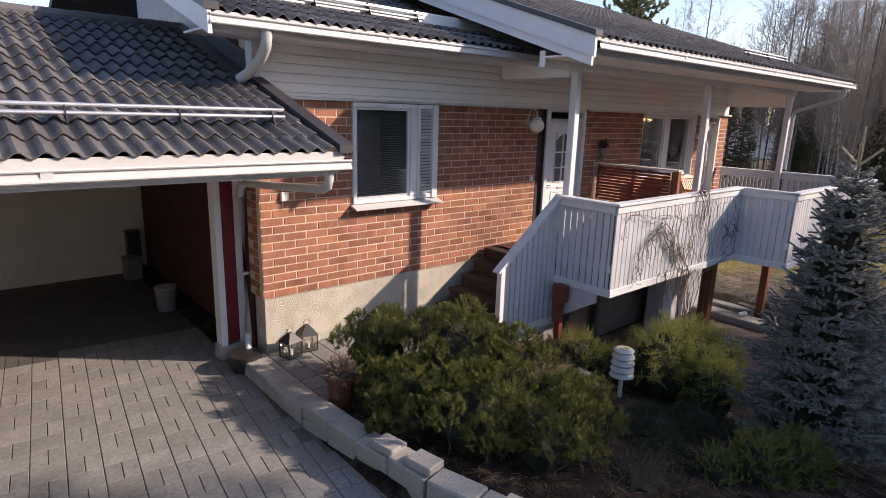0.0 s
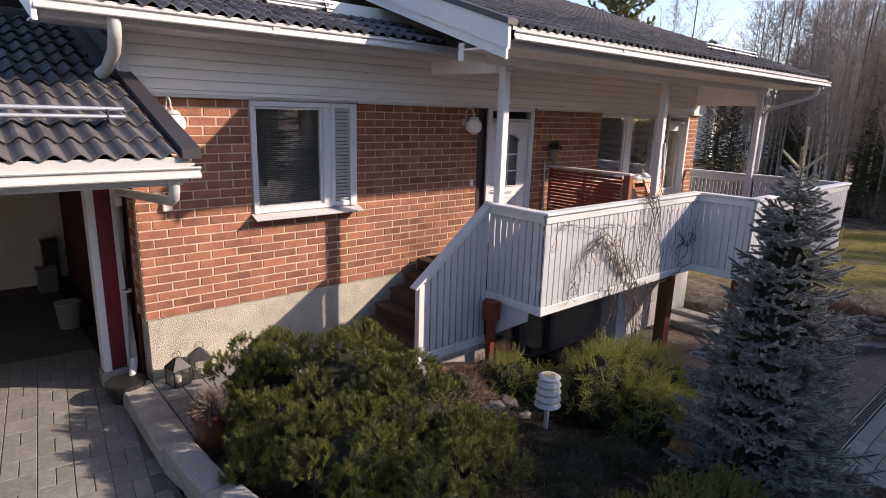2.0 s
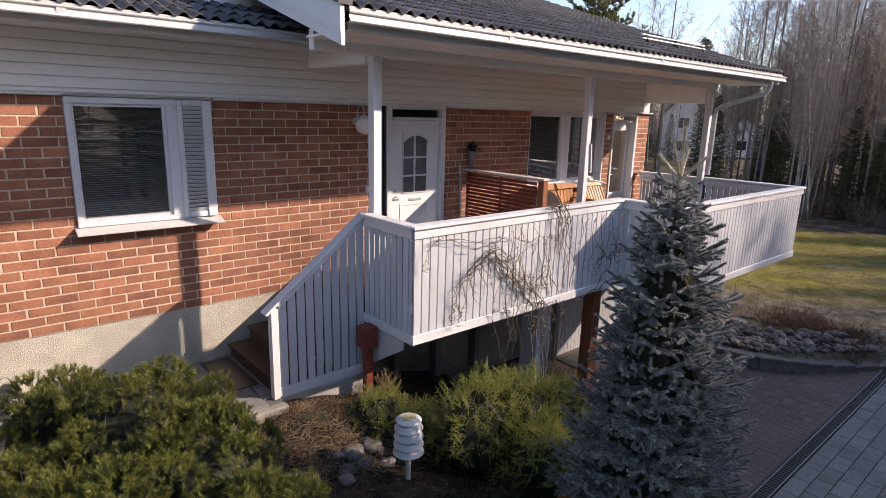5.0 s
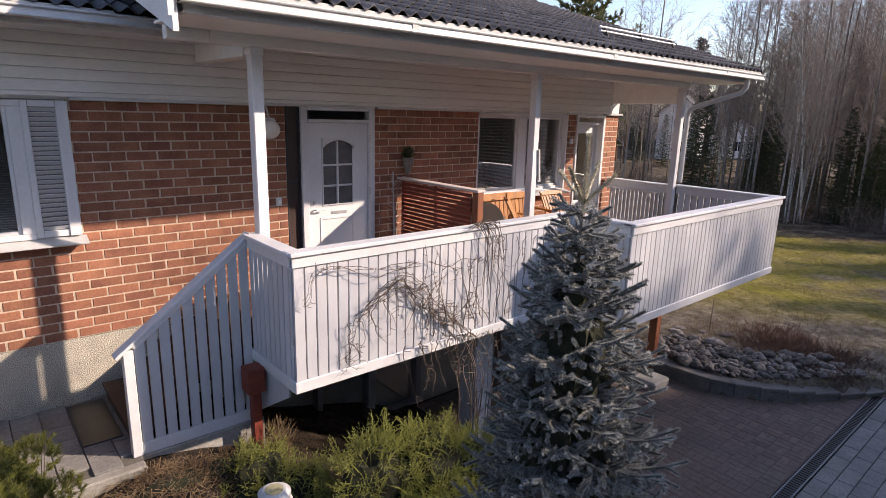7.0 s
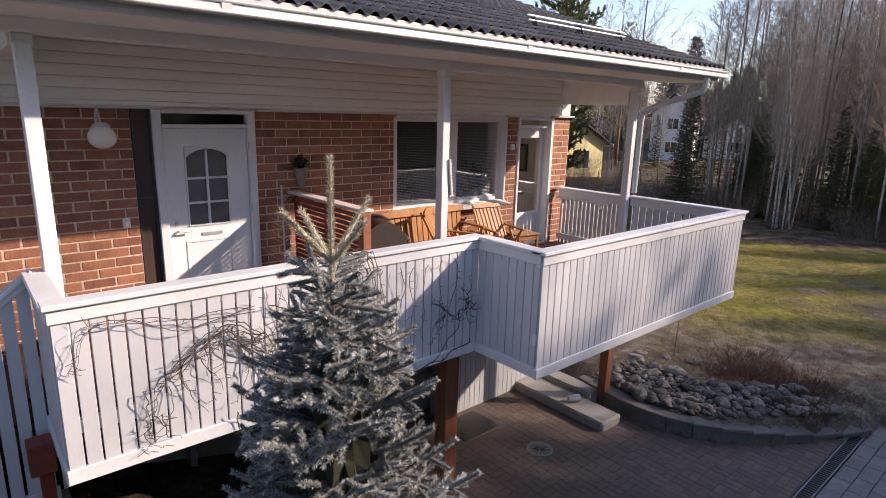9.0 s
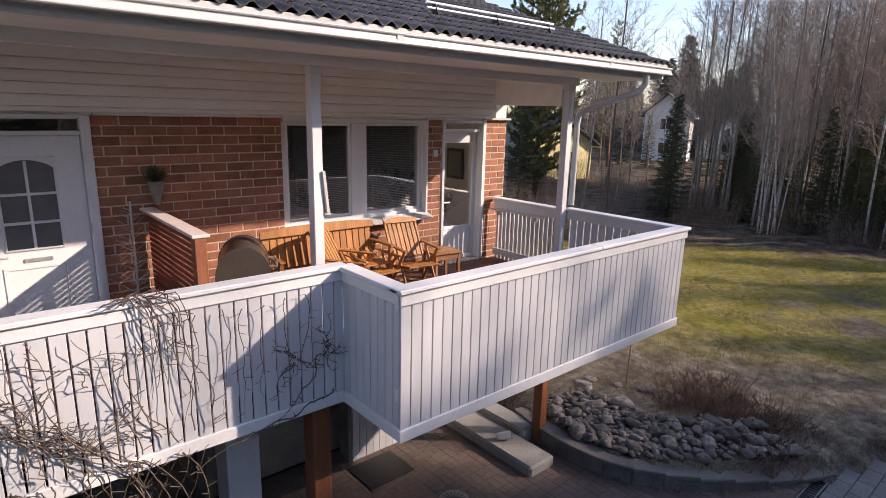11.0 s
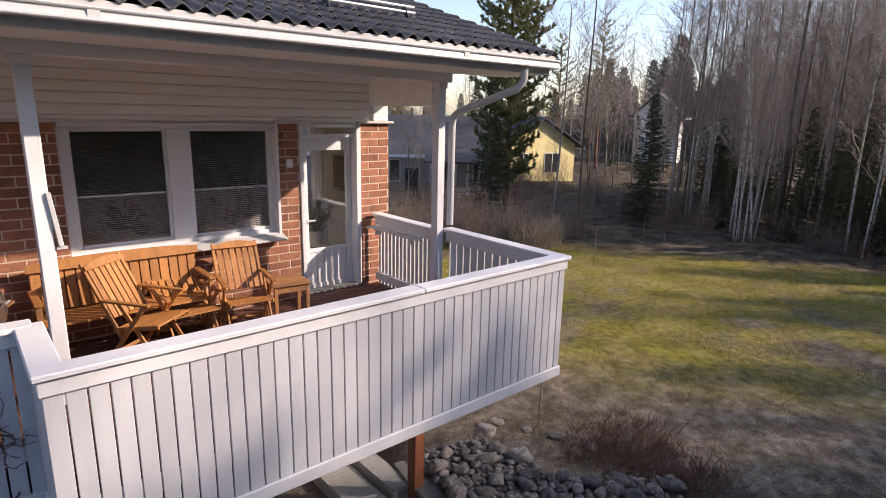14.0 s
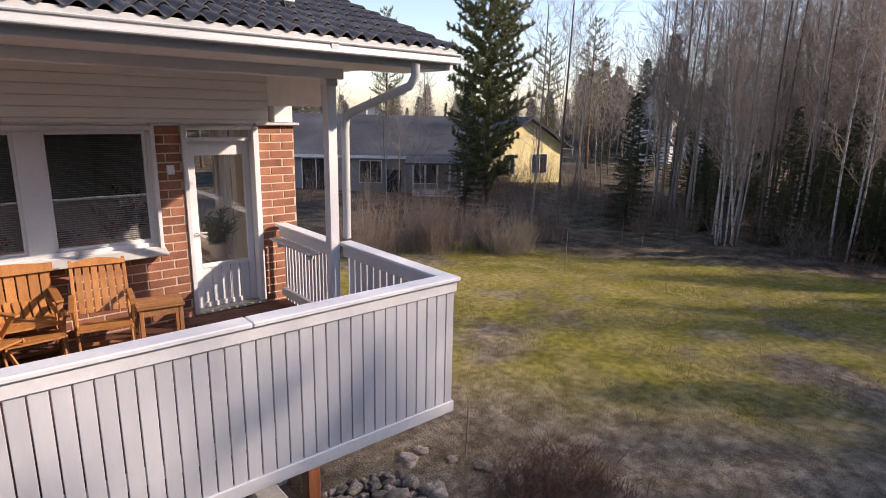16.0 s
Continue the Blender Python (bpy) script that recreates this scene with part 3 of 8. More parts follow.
for nm, xa, xb, ye, ze in (("drip_strip", 5.84, 15.38, 4.14, 3.885), ("drip_strip", 2.0, 5.72, 5.585, 3.83), ("drip_strip", -4.6, 2.72, 4.53, 2.62)):
    tagged(part(nm, box(xa, xb, ye + 0.012, ye + 0.03, ze - 0.075, ze + 0.012, 0.003), METAL_W), "white metal drip strip under the lowest tiles", "flashing", kind="structure")
gutter("porch_gutter", 5.80, 15.38, 4.15, 3.835, "white profiled metal gutter along the porch eave")
gutter("west_gutter", 1.96, 6.60, 5.62, 3.80, "white profiled metal gutter along the west eave")
snow_guard("snow_guard", 12.0, 14.15, 5.15, 3.885 + 1.01 * SLOPE + 0.03, "galvanised twin-rail snow guard on the porch roof")
snow_guard("snow_guard", 2.6, 5.1, 6.45, 3.83 + 0.865 * SLOPE + 0.03, "galvanised twin-rail snow guard on the west roof")

# ---------------------------------------------------------------- porch posts
def porch_post(x, z0, z1, label):
    p = thing("porch_post", label, "post", (x, 5.05, z0), "porch posts")
    part("shaft", box(-0.055, 0.055, -0.055, 0.055, 0, z1 - z0, 0.008), WHITE, p)
    part("collar", box(-0.066, 0.066, -0.066, 0.066, z1 - z0 - 0.07, z1 - z0 - 0.002, 0.006), WHITE, p)
    return p
for x in (6.70, 10.57, 14.46):
    porch_post(x, DECK, 3.60, "square white porch post standing on the deck")

# ---------------------------------------------------------------- deck
deck = thing("deck", "dark brown wooden deck on joists", "deck", kind="structure")
PITCH = 0.12
k = 0
y = 3.30
while y < WALL - 0.06:
    x0, x1 = (10.36 if y < 4.17 else 6.60), 14.55
    part("deck_board", box(x0, x1, y, y + PITCH - 0.008, DECK - 0.03, DECK, 0.004), DECKWOOD, deck)
    y += PITCH
for k in range(14):
    xk = 6.7 + k * 0.6
    part("joist", box(xk, xk + 0.05, (3.32 if xk > 10.4 else 4.2), WALL, DECK - 0.20, DECK - 0.034), DARKWOOD, deck)
part("underside", box(6.62, 14.53, 4.2, WALL, DECK - 0.222, DECK - 0.202), DARKWOOD, deck)
part("underside", box(10.36, 14.53, 3.32, 4.198, DECK - 0.222, DECK - 0.202), DARKWOOD, deck)


def railing(name, label, a, b, pitch, z0=0.63, z1=1.91, gap=0.016, inner=True, width=0.16, seam=None):
    """A boarded railing from a to b (plan points on its outer face); the outside lies to the right of the way."""
    a, b = Vector(a), Vector(b)
    L = (b - a).length
    ang = math.degrees(math.atan2(b.y - a.y, b.x - a.x))
    r = thing(name, label, "railing", (a.x, a.y, z0), "balcony railings", ang)
    n = int(math.ceil(L / pitch - 0.15))
    for k in range(n):
        x0 = k * pitch + gap / 2
        p = min(pitch, L - k * pitch)
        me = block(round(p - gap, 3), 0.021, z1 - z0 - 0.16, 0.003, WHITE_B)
        part("board", me, None, r, loc=(x0 + (p - gap) / 2, 0.012 + random.uniform(-0.001, 0.001), (z1 - z0 - 0.16) / 2 + 0.09))
    part("bottom_trim", box(-0.012, L + 0.012, -0.016, 0.030, 0.0, 0.105, 0.005), WHITE, r)
    part("top_trim", box(-0.012, L + 0.012, -0.018, 0.0, z1 - z0 - 0.135, z1 - z0 - 0.040, 0.005), WHITE, r)
    ends = [-0.035, L + 0.035] if seam is None else [-0.035, seam - 0.002, seam + 0.002, L + 0.035]
    for xa, xb in zip(ends[::2], ends[1::2]):
        part("cap", box(xa, xb, -0.045, width - 0.045, z1 - z0 - 0.038, z1 - z0, 0.008), WHITE, r, "flat white weathered handrail cap")
    if inner:
        part("rail", box(0, L, 0.024, 0.07, z1 - z0 - 0.16, z1 - z0 - 0.045), WHITE, r)
        part("rail", box(0, L, 0.024, 0.07, 0.34, 0.44), WHITE, r)
    return r


railing("balcony_railing", "white boarded balcony railing with a bare climbing vine", (6.55, 4.12), (10.32, 4.12), 0.1079, gap=0.012)
railing("balcony_railing", "short white boarded railing return", (10.30, 4.115), (10.30, 3.285), 0.107, gap=0.007, z1=1.906)
railing("balcony_railing", "white boarded railing of the projecting balcony", (10.29, 3.25), (14.63, 3.25), 0.1062, gap=0.009, seam=2.52)
railing("balcony_railing", "white slatted railing on the balcony's east side", (14.63, 3.29), (14.63, 5.0), 0.12, gap=0.022, z1=1.906)
railing("balcony_railing", "white slatted railing between post and brick pillar", (14.53, 5.12), (14.53, 6.38), 0.085, gap=0.03, z1=1.902)
railing("balcony_railing", "white boarded railing at the stair head", (6.55, 5.055), (6.55, 4.155), 0.105, z1=1.906)

# stair with its boarded side
stair = thing("stair", "dark brown wooden stair with closed risers up to the deck", "stairs", (5.45, 5.10, 0))
for k in range(5):
    x0 = k * 0.25
    part("tread", box(x0 - 0.03, x0 + 0.27, 0, 1.30, 0.18 * (k + 1) - 0.04, 0.18 * (k + 1), 0.006), DARKWOOD, stair)
    part("riser", box(x0, x0 + 0.02, 0.01, 1.29, 0.18 * k + 0.002, 0.18 * (k + 1) - 0.042), DARKWOOD, stair)
sf = thing("stair_railing", "white boarded sloping side of the stair", "railing", (5.40, 5.05, 0))
n = 10
sl = (1.90 - 1.0) / 1.16
for k in range(n):
    x0, x1 = 0.095 + k * 0.1065, 0.095 + (k + 1) * 0.1065 - 0.022
    bm = bmesh.new()
    lo, hi0, hi1 = 0.06, 0.94 + x0 * sl, 0.94 + x1 * sl
    vs = [bm.verts.new(c) for c in ((x0, 0, lo), (x1, 0, lo), (x1, 0, hi1), (x0, 0, hi0), (x0, 0.021, lo), (x1, 0.021, lo), (x1, 0.021, hi1), (x0, 0.021, hi0))]
    for q in ((0, 1, 2, 3), (7, 6, 5, 4), (0, 4, 5, 1), (1, 5, 6, 2), (2, 6, 7, 3), (3, 7, 4, 0)):
        bm.faces.new([vs[i] for i in q])
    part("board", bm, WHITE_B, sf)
bm = bmesh.new()
beam(bm, (-0.06, 0.03, 1.0 - 0.06 * sl), (1.17, 0.03, 1.0 + 1.17 * sl), 0.13, 0.03, 0.005)
part("handrail", bm, WHITE, sf)
bm = bmesh.new()
beam(bm, (0.086, -0.003, 0.955 + 0.086 * sl), (1.16, -0.003, 0.955 + 1.16 * sl), 0.02, 0.05, 0.003)
part("top_trim", bm, WHITE, sf)
part("newel_post", box(0.0, 0.085, -0.012, 0.07, -0.02, 1.0, 0.006), WHITE, sf)
part("bottom_trim", box(0.086, 1.16, -0.004, 0.03, -0.02, 0.10, 0.004), WHITE, sf)
tagged(part("stair_footing", box(5.42, 6.62, 5.03, 5.2, -0.75, -0.022, 0.01), CONCRETE), "rough concrete footing under the stair side", "footing", kind="structure")
tagged(part("skirt_panel", extrude_profile([(4.98, 0.10), (4.98, 0.64), (4.33, 0.64), (4.33, 0.50)], "x", 6.575, 6.595), WHITE_B), "white tapered skirt panel under the deck edge", "panel", kind="structure")

# deck supports
def brown_post(x, y, z0, z1, w, label):
    p = thing("deck_post", label, "post", (x, y, z0), "deck posts")
    part("shaft", box(-w / 2, w / 2, -w / 2, w / 2, 0.02, z1 - z0, 0.01), BROWN, p)
    part("foot", box(-w / 2 - 0.01, w / 2 + 0.01, -w / 2 - 0.01, w / 2 + 0.01, 0, 0.02), GREYM, p)
    return p
brown_post(13.98, 4.80, LOW, 0.68, 0.15, "square brown-stained timber post under the deck")
brown_post(10.18, 4.42, LOW, 0.62, 0.19, "square brown-stained timber post under the deck")
wp = thing("bird_box_post", "brown timber stub post with a box-shaped head beside the stair", "post", (6.47, 4.86, -0.6))
part("shaft", box(-0.045, 0.045, -0.045, 0.045, 0, 1.06, 0.006), REDWOOD, wp)
part("head", box(-0.10, 0.07, -0.10, 0.075, 1.0, 1.25, 0.006), REDWOOD, wp)


# ---------------------------------------------------------------- windows and doors
def window(name, label, x0, x1, z0, z1, panes, blinds=True, y=WALL):
    """A white framed window with glass and blinds; panes: (xa, xb) of each light."""
    w = thing(name, label, "window", (0, 0, 0), kind="structure")
    def frame_bar(a, b, c, d, ya=y - 0.03, yb=y + 0.09):
        part("frame", box(a, b, ya, yb, c, d, 0.005), WHITE, w)
    frame_bar(x0, x1, z1 - 0.06, z1)
    frame_bar(x0, x1, z0, z0 + 0.055)
    edges = [x0] + [q for p in panes for q in p] + [x1]
    for a, b in zip(edges[::2], edges[1::2]):
        frame_bar(a, b, z0 + 0.056, z1 - 0.061)
    for a, b in panes:
        sash = bmesh.new()
        for q in ((a, a + 0.03, z0 + 0.056, z1 - 0.061), (b - 0.03, b, z0 + 0.056, z1 - 0.061), (a + 0.031, b - 0.031, z0 + 0.056, z0 + 0.09), (a + 0.031, b - 0.031, z1 - 0.09, z1 - 0.061)):
            add_box(sash, q[0], q[1], y + 0.0, y + 0.05, q[2], q[3], 0.003)
        part("sash", sash, WHITE, w)
        g = part("pane", box(a + 0.028, b - 0.028, y + 0.02, y + 0.026, z0 + 0.086, z1 - 0.086), GLASS, w)
        g.visible_shadow = False
        if blinds:
            zz = z0 + 0.10
            me = block(b - a - 0.08, 0.024, 0.0016, 0.0, BLIND)
            while zz < z1 - 0.11:
                part("blind_slat", me, None, w, loc=((a + b) / 2, y + 0.042, zz), rot=(3, 0, 0))
                zz += 0.0235
            for xc in (a + 0.15, b - 0.15):
                part("cord", box(xc - 0.002, xc + 0.002, y + 0.043, y + 0.047, z0 + 0.1, z1 - 0.1), WHITE, w)
    return w


def sill(x0, x1, z, label):
    prof = [(WALL - 0.16, z - 0.055), (WALL - 0.16, z - 0.045), (WALL + 0.01, z + 0.012), (WALL + 0.01, z + 0.004), (WALL + 0.01, z - 0.02), (WALL - 0.15, z - 0.062)]
    s = tagged(part("window_sill", extrude_profile(prof, "x", x0, x1), METAL_W), label, "window sill", kind="structure")
    return s


window("window_1", "white window with half-closed dark blinds", 4.0, 5.04, 1.78, 3.09, [(4.05, 4.93)])
sh = thing("shutter", "white louvred wooden shutter beside the window", "shutter", (5.04, WALL - 0.02, 1.79))
part("stile", box(0.0, 0.055, -0.02, 0.03, 0, 1.30, 0.004), WHITE, sh)
part("stile", box(0.27, 0.37, -0.03, 0.05, 0, 1.30, 0.004), WHITE, sh)
part("rail", box(0.056, 0.269, -0.015, 0.03, 0, 0.06, 0.004), WHITE, sh)
part("rail", box(0.056, 0.269, -0.015, 0.03, 1.24, 1.30, 0.004), WHITE, sh)
# grey backing paints the shade into the gaps between the louvres
part("backing", box(0.056, 0.269, 0.022, 0.03, 0.06, 1.24), GREYM, sh)
for k in range(26):
    part("louvre", block(0.212, 0.044, 0.006, 0.0, WHITE), None, sh, loc=(0.1625, 0.003, 0.085 + k * 0.0452), rot=(-48, 0, 0))
sill(3.97, 5.45, 1.77, "white sheet-metal window sill with a drip edge")
window("window_2", "wide white two-light window with blinds above the benches", 10.905, 13.125, 1.765, 3.095, [(10.99, 11.90), (12.125, 13.06)], y=WALL + 0.10)
reveal = thing("window_reveal", "white boarded reveal round the two-light window", "trim", kind="structure")
part("side", box(13.09, 13.128, WALL - 0.02, WALL + 0.069, 1.75, 3.098, 0.004), WHITE, reveal)
part("head", box(10.905, 13.089, WALL - 0.02, WALL + 0.069, 3.055, 3.098, 0.004), WHITE, reveal)
part("shelf", box(10.905, 13.089, WALL - 0.0, WALL + 0.069, 1.745, 1.775, 0.004), WHITE, reveal)
sill(10.86, 13.14, 1.76, "white sheet-metal sill under the two-light window")

# front door with side light and transom
d = thing("door_1", "white front door with a six-pane arched window", "door", kind="structure")
part("frame", box(7.84, 7.93, WALL - 0.03, WALL + 0.1, DECK, 3.10, 0.006), WHITE, d)
part("frame", box(8.84, 8.93, WALL - 0.03, WALL + 0.1, DECK, 3.10, 0.006), WHITE, d)
part("frame", box(7.931, 8.839, WALL - 0.03, WALL + 0.1, 3.06, 3.10, 0.004), WHITE, d)
part("frame", box(7.931, 8.839, WALL - 0.03, WALL + 0.1, 2.91, 2.95, 0.004), WHITE, d)
g = part("transom_pane", box(7.931, 8.839, WALL + 0.02, WALL + 0.026, 2.951, 3.059), GLASS, d)
g.visible_shadow = False
part("threshold", box(7.84, 8.93, WALL - 0.06, WALL + 0.1, DECK, DECK + 0.03, 0.004), CONCRETE, d)
leaf = bmesh.new()
gx0, gx1, gz0, gz1 = 8.14, 8.61, 1.84, 2.65
for q in ((7.935, gx0, 0.935, 2.905), (gx1, 8.835, 0.935, 2.905), (gx0, gx1, 0.935, gz0), (gx0, gx1, gz1 + 0.06, 2.905)):
    add_box(leaf, q[0], q[1], WALL + 0.02, WALL + 0.07, q[2], q[3])
leaf = part("leaf", leaf, WHITE, d)
# arch over the panes
arch = bmesh.new()
pts = [(gx0 + (gx1 - gx0) * k / 12, gz1 - 0.06 + 0.10 * math.sin(math.pi * k / 12) ** 0.7) for k in range(13)]
u = [arch.verts.new((x, WALL + 0.022, z)) for x, z in pts]
v = [arch.verts.new((x, WALL + 0.022, gz1 + 0.065)) for x, z in pts]
for k in range(12):
    arch.faces.new((u[k], u[k + 1], v[k + 1], v[k]))
arch.normal_update()
bmesh.ops.solidify(arch, geom=arch.faces, thickness=-0.045)
part("arch", arch, WHITE, leaf)
part("muntin", box((gx0 + gx1) / 2 - 0.012, (gx0 + gx1) / 2 + 0.012, WALL + 0.015, WALL + 0.06, gz0, gz1 + 0.03, 0.003), WHITE, leaf)
for z in (gz0 + 0.26, gz0 + 0.53):
    part("muntin", box(gx0, gx1, WALL + 0.016, WALL + 0.058, z - 0.012, z + 0.012, 0.003), WHITE, leaf)
for q in ((gx0, gx0 + 0.018, gz0, gz1 - 0.02), (gx1 - 0.018, gx1, gz0, gz1 - 0.02), (gx0 + 0.018, gx1 - 0.018, gz0, gz0 + 0.018)):
    part("bead", box(q[0], q[1], WALL + 0.006, WALL + 0.0195, q[2], q[3], 0.003), WHITE, leaf)
g = part("pane", box(gx0, gx1, WALL + 0.04, WALL + 0.046, gz0, gz1 + 0.04), OBSCURE, leaf)
g.visible_shadow = False
for q in ((8.10, 8.62, 1.20, 1.23), (8.10, 8.62, 1.66, 1.69), (8.10, 8.13, 1.23, 1.66), (8.59, 8.62, 1.23, 1.66)):
    part("moulding", box(q[0], q[1], WALL + 0.010, WALL + 0.0195, q[2], q[3], 0.003), WHITE, leaf)
bm = bmesh.new()
add_box(bm, 8.27, 8.50, WALL + 0.006, WALL + 0.0195, 1.725, 1.765, 0.006)
part("letter_slot", bm, GALV, leaf, "steel letter slot")
bm = bmesh.new()
bar(bm, (8.02, WALL + 0.02, 1.80), (8.02, WALL - 0.04, 1.80), 0.011)
bar(bm, (8.02, WALL - 0.04, 1.80), (8.15, WALL - 0.04, 1.80), 0.010)
part("handle", bm, GALV, leaf, "steel lever handle")
bm = bmesh.new()
bar(bm, (8.02, WALL + 0.02, 1.89), (8.02, WALL + 0.0, 1.89), 0.022, 14)
part("lock", bm, GALV, leaf)
for z in (1.2, 1.95, 2.65):
    bm = bmesh.new()
    bar(bm, (8.842, WALL - 0.038, z), (8.842, WALL - 0.038, z + 0.11), 0.009)
    part("hinge", bm, GALV, d)
SIDEPANEL = mat("dark_brown_panel", (0.055, 0.035, 0.03), 0.4, 0.15, 3.0, 0.1, 0.1)
sl_ = thing("window_3", "narrow dark brown side panel beside the front door", "window", kind="structure")
part("frame", box(7.652, 7.668, WALL, WALL + 0.1, DECK, 3.10), FLASH, sl_)
part("frame", box(7.82, 7.838, WALL, WALL + 0.1, DECK, 3.10), FLASH, sl_)
part("panel", box(7.669, 7.819, WALL + 0.04, WALL + 0.06, DECK + 0.05, 2.149), SIDEPANEL, sl_, "dark brown panel")
part("panel", box(7.669, 7.819, WALL + 0.04, WALL + 0.06, 2.191, 3.09), SIDEPANEL, sl_)
part("rail", box(7.669, 7.819, WALL + 0.02, WALL + 0.06, 2.15, 2.19), FLASH, sl_)
part("rail", box(7.669, 7.819, WALL + 0.02, WALL + 0.06, DECK, DECK + 0.049), FLASH, sl_)
part("back", box(7.669, 7.819, WALL + 0.09, WALL + 0.1, DECK, 3.1), FLASH, sl_)

# balcony door
d2 = thing("door_2", "white glazed balcony door with a boarded lower panel", "door", kind="structure")
part("frame", box(13.40, 13.45, WALL - 0.02, WALL + 0.18, DECK, TOP, 0.005), WHITE, d2)
part("frame", box(14.21, 14.278, WALL - 0.03, WALL + 0.18, DECK, TOP, 0.005), WHITE, d2)
part("frame", box(13.451, 14.209, WALL - 0.02, WALL + 0.18, TOP - 0.05, TOP, 0.004), WHITE, d2)
part("frame", box(13.451, 14.209, WALL + 0.04, WALL + 0.18, 2.92, 2.965, 0.004), WHITE, d2)
g = part("transom_pane", box(13.451, 14.209, WALL + 0.12, WALL + 0.126, 2.966, TOP - 0.051), GLASS, d2)
g.visible_shadow = False
lf = bmesh.new()
for q in ((13.455, 13.56, 0.93, 2.915), (14.13, 14.205, 0.93, 2.915), (13.561, 14.129, 2.757, 2.915), (13.561, 14.129, 0.93, 0.99), (13.561, 14.129, 1.42, 1.47)):
    add_box(lf, q[0], q[1], WALL + 0.11, WALL + 0.16, q[2], q[3], 0.004)
lf = part("leaf", lf, WHITE, d2)
for k in range(5):
    part("panel_board", box(13.561 + k * 0.1136, 13.561 + (k + 1) * 0.1136 - 0.008, WALL + 0.122, WALL + 0.15, 0.991, 1.419, 0.003), WHITE, lf)
g = part("pane", box(13.561, 14.129, WALL + 0.13, WALL + 0.136, 1.471, 2.756), GLASS, lf)
g.visible_shadow = False
bm = bmesh.new()
bar(bm, (13.52, WALL + 0.11, 1.86), (13.52, WALL + 0.06, 1.86), 0.010)
bar(bm, (13.52, WALL + 0.06, 1.86), (13.63, WALL + 0.06, 1.86), 0.010)
part("handle", bm, METAL_W, lf, "white lever handle")
part("threshold", box(13.40, 14.278, WALL - 0.04, WALL + 0.18, DECK, DECK + 0.028, 0.004), CONCRETE, d2)
tagged(part("pillar_cap", box(14.24, 14.80, WALL - 0.06, WALL + 0.16, 3.102, 3.135, 0.006), METAL_W), "white sheet-metal cap on the brick pillar", "cap", kind="structure")
tagged(part("pillar_head", box(14.50, 14.74, WALL + 0.0, WALL + 0.13, 3.137, 3.80, 0.006), WHITE), "white boxed head above the brick pillar", "trim", kind="structure")

# ---------------------------------------------------------------- carport
G_EAVE, G_Z, G_SL, G_RIDGE = 4.53, 2.62, 0.33, 8.6
garage_roof, GX1 = tiled_roof("roof_garage", "dark grey wavy concrete roof tiles on the carport", -4.53, 2.67, G_EAVE, G_Z, G_SL, G_RIDGE, 9)
rz_ = G_Z + (G_RIDGE - G_EAVE) * G_SL
tagged(part("roof_garage_back", extrude_profile([(G_RIDGE, rz_), (12.4, rz_ - 3.8 * G_SL), (12.4, rz_ - 3.8 * G_SL - 0.1), (G_RIDGE, rz_ - 0.1)], "x", -4.6, 2.60), TILE), "dark back slope of the carport roof", "roof", kind="structure")
rd = thing("ridge_garage", "dark ridge tiles on the carport roof", "ridge", kind="structure")
for k in range(18):
    bm = bmesh.new()
    bar(bm, (-4.6 + k * 0.4, G_RIDGE, rz_ + 0.0), (-4.6 + k * 0.4 + 0.43, G_RIDGE, rz_ + 0.0), 0.11, 10, 0.10)
    part("ridge_tile", bm, TILE, rd)
vg = thing("verge_garage", "dark sheet-metal verge flashing beside the house wall", "flashing", kind="structure")
part("cover", sloped(2.66, 2.80, 4.50, WALL - 0.005, G_Z, 0.0, 0.075, G_SL), FLASH, vg)
part("cover", sloped(2.56, 2.725, WALL + 0.005, G_RIDGE + 0.1, G_Z + (WALL - 4.5) * G_SL, -0.01, 0.075, G_SL), FLASH, vg)
part("upstand", sloped(2.70, 2.725, WALL + 0.01, G_RIDGE, G_Z + (WALL - 4.5) * G_SL, -0.06, 0.28, G_SL), FLASH, vg)
gutter("garage_gutter", -4.6, 2.80, 4.60, 2.545, "white profiled metal gutter along the carport eave")
tagged(part("fascia_garage", box(-4.6, 2.74, 4.665, 4.69, 2.42, 2.62, 0.004), WHITE), "white fascia board of the carport", "fascia", kind="structure")
tagged(part("soffit_garage", box(-4.6, 2.70, 4.692, 7.0, 2.40, 2.415), WHITE), "off-white carport soffit", "soffit", kind="structure")
tagged(part("ceiling_garage", box(-4.6, 2.70, 7.001, 12.0, 2.43, 2.45), PLASTER), "dim carport ceiling", "ceiling", kind="structure")
shell("wall_garage_back", -4.6, 2.72, 11.9, 12.05, -0.25, 3.0, PLASTER, "pale plaster back wall of the carport")
shell("wall_garage_west", -4.75, -4.61, 4.7, 12.05, -0.25, 3.0, PLASTER, "pale plaster west wall of the carport")
gp = thing("carport_post", "dark red and white boarded carport post on a concrete foot", "post", (2.51, 7.0, -0.19), kind="structure")
part("core", box(-0.10, 0.16, -0.06, 0.10, 0.25, 2.59), RED, gp, "dark red painted boards")
part("corner_trim", box(-0.155, -0.075, -0.085, 0.11, 0.22, 2.59, 0.005), WHITE, gp)
part("corner_trim", box(0.085, 0.165, -0.085, 0.11, 0.22, 2.59, 0.005), WHITE, gp)
part("foot", box(-0.18, 0.17, -0.08, 0.14, 0.0, 0.218, 0.012), CONCRETE, gp)
part("bracket", extrude_profile([(-0.08, 2.59), (-0.08, 2.25), (-0.12, 2.25), (-0.62, 2.52), (-0.62, 2.59)], "x", 0.10, 0.20), WHITE, gp)


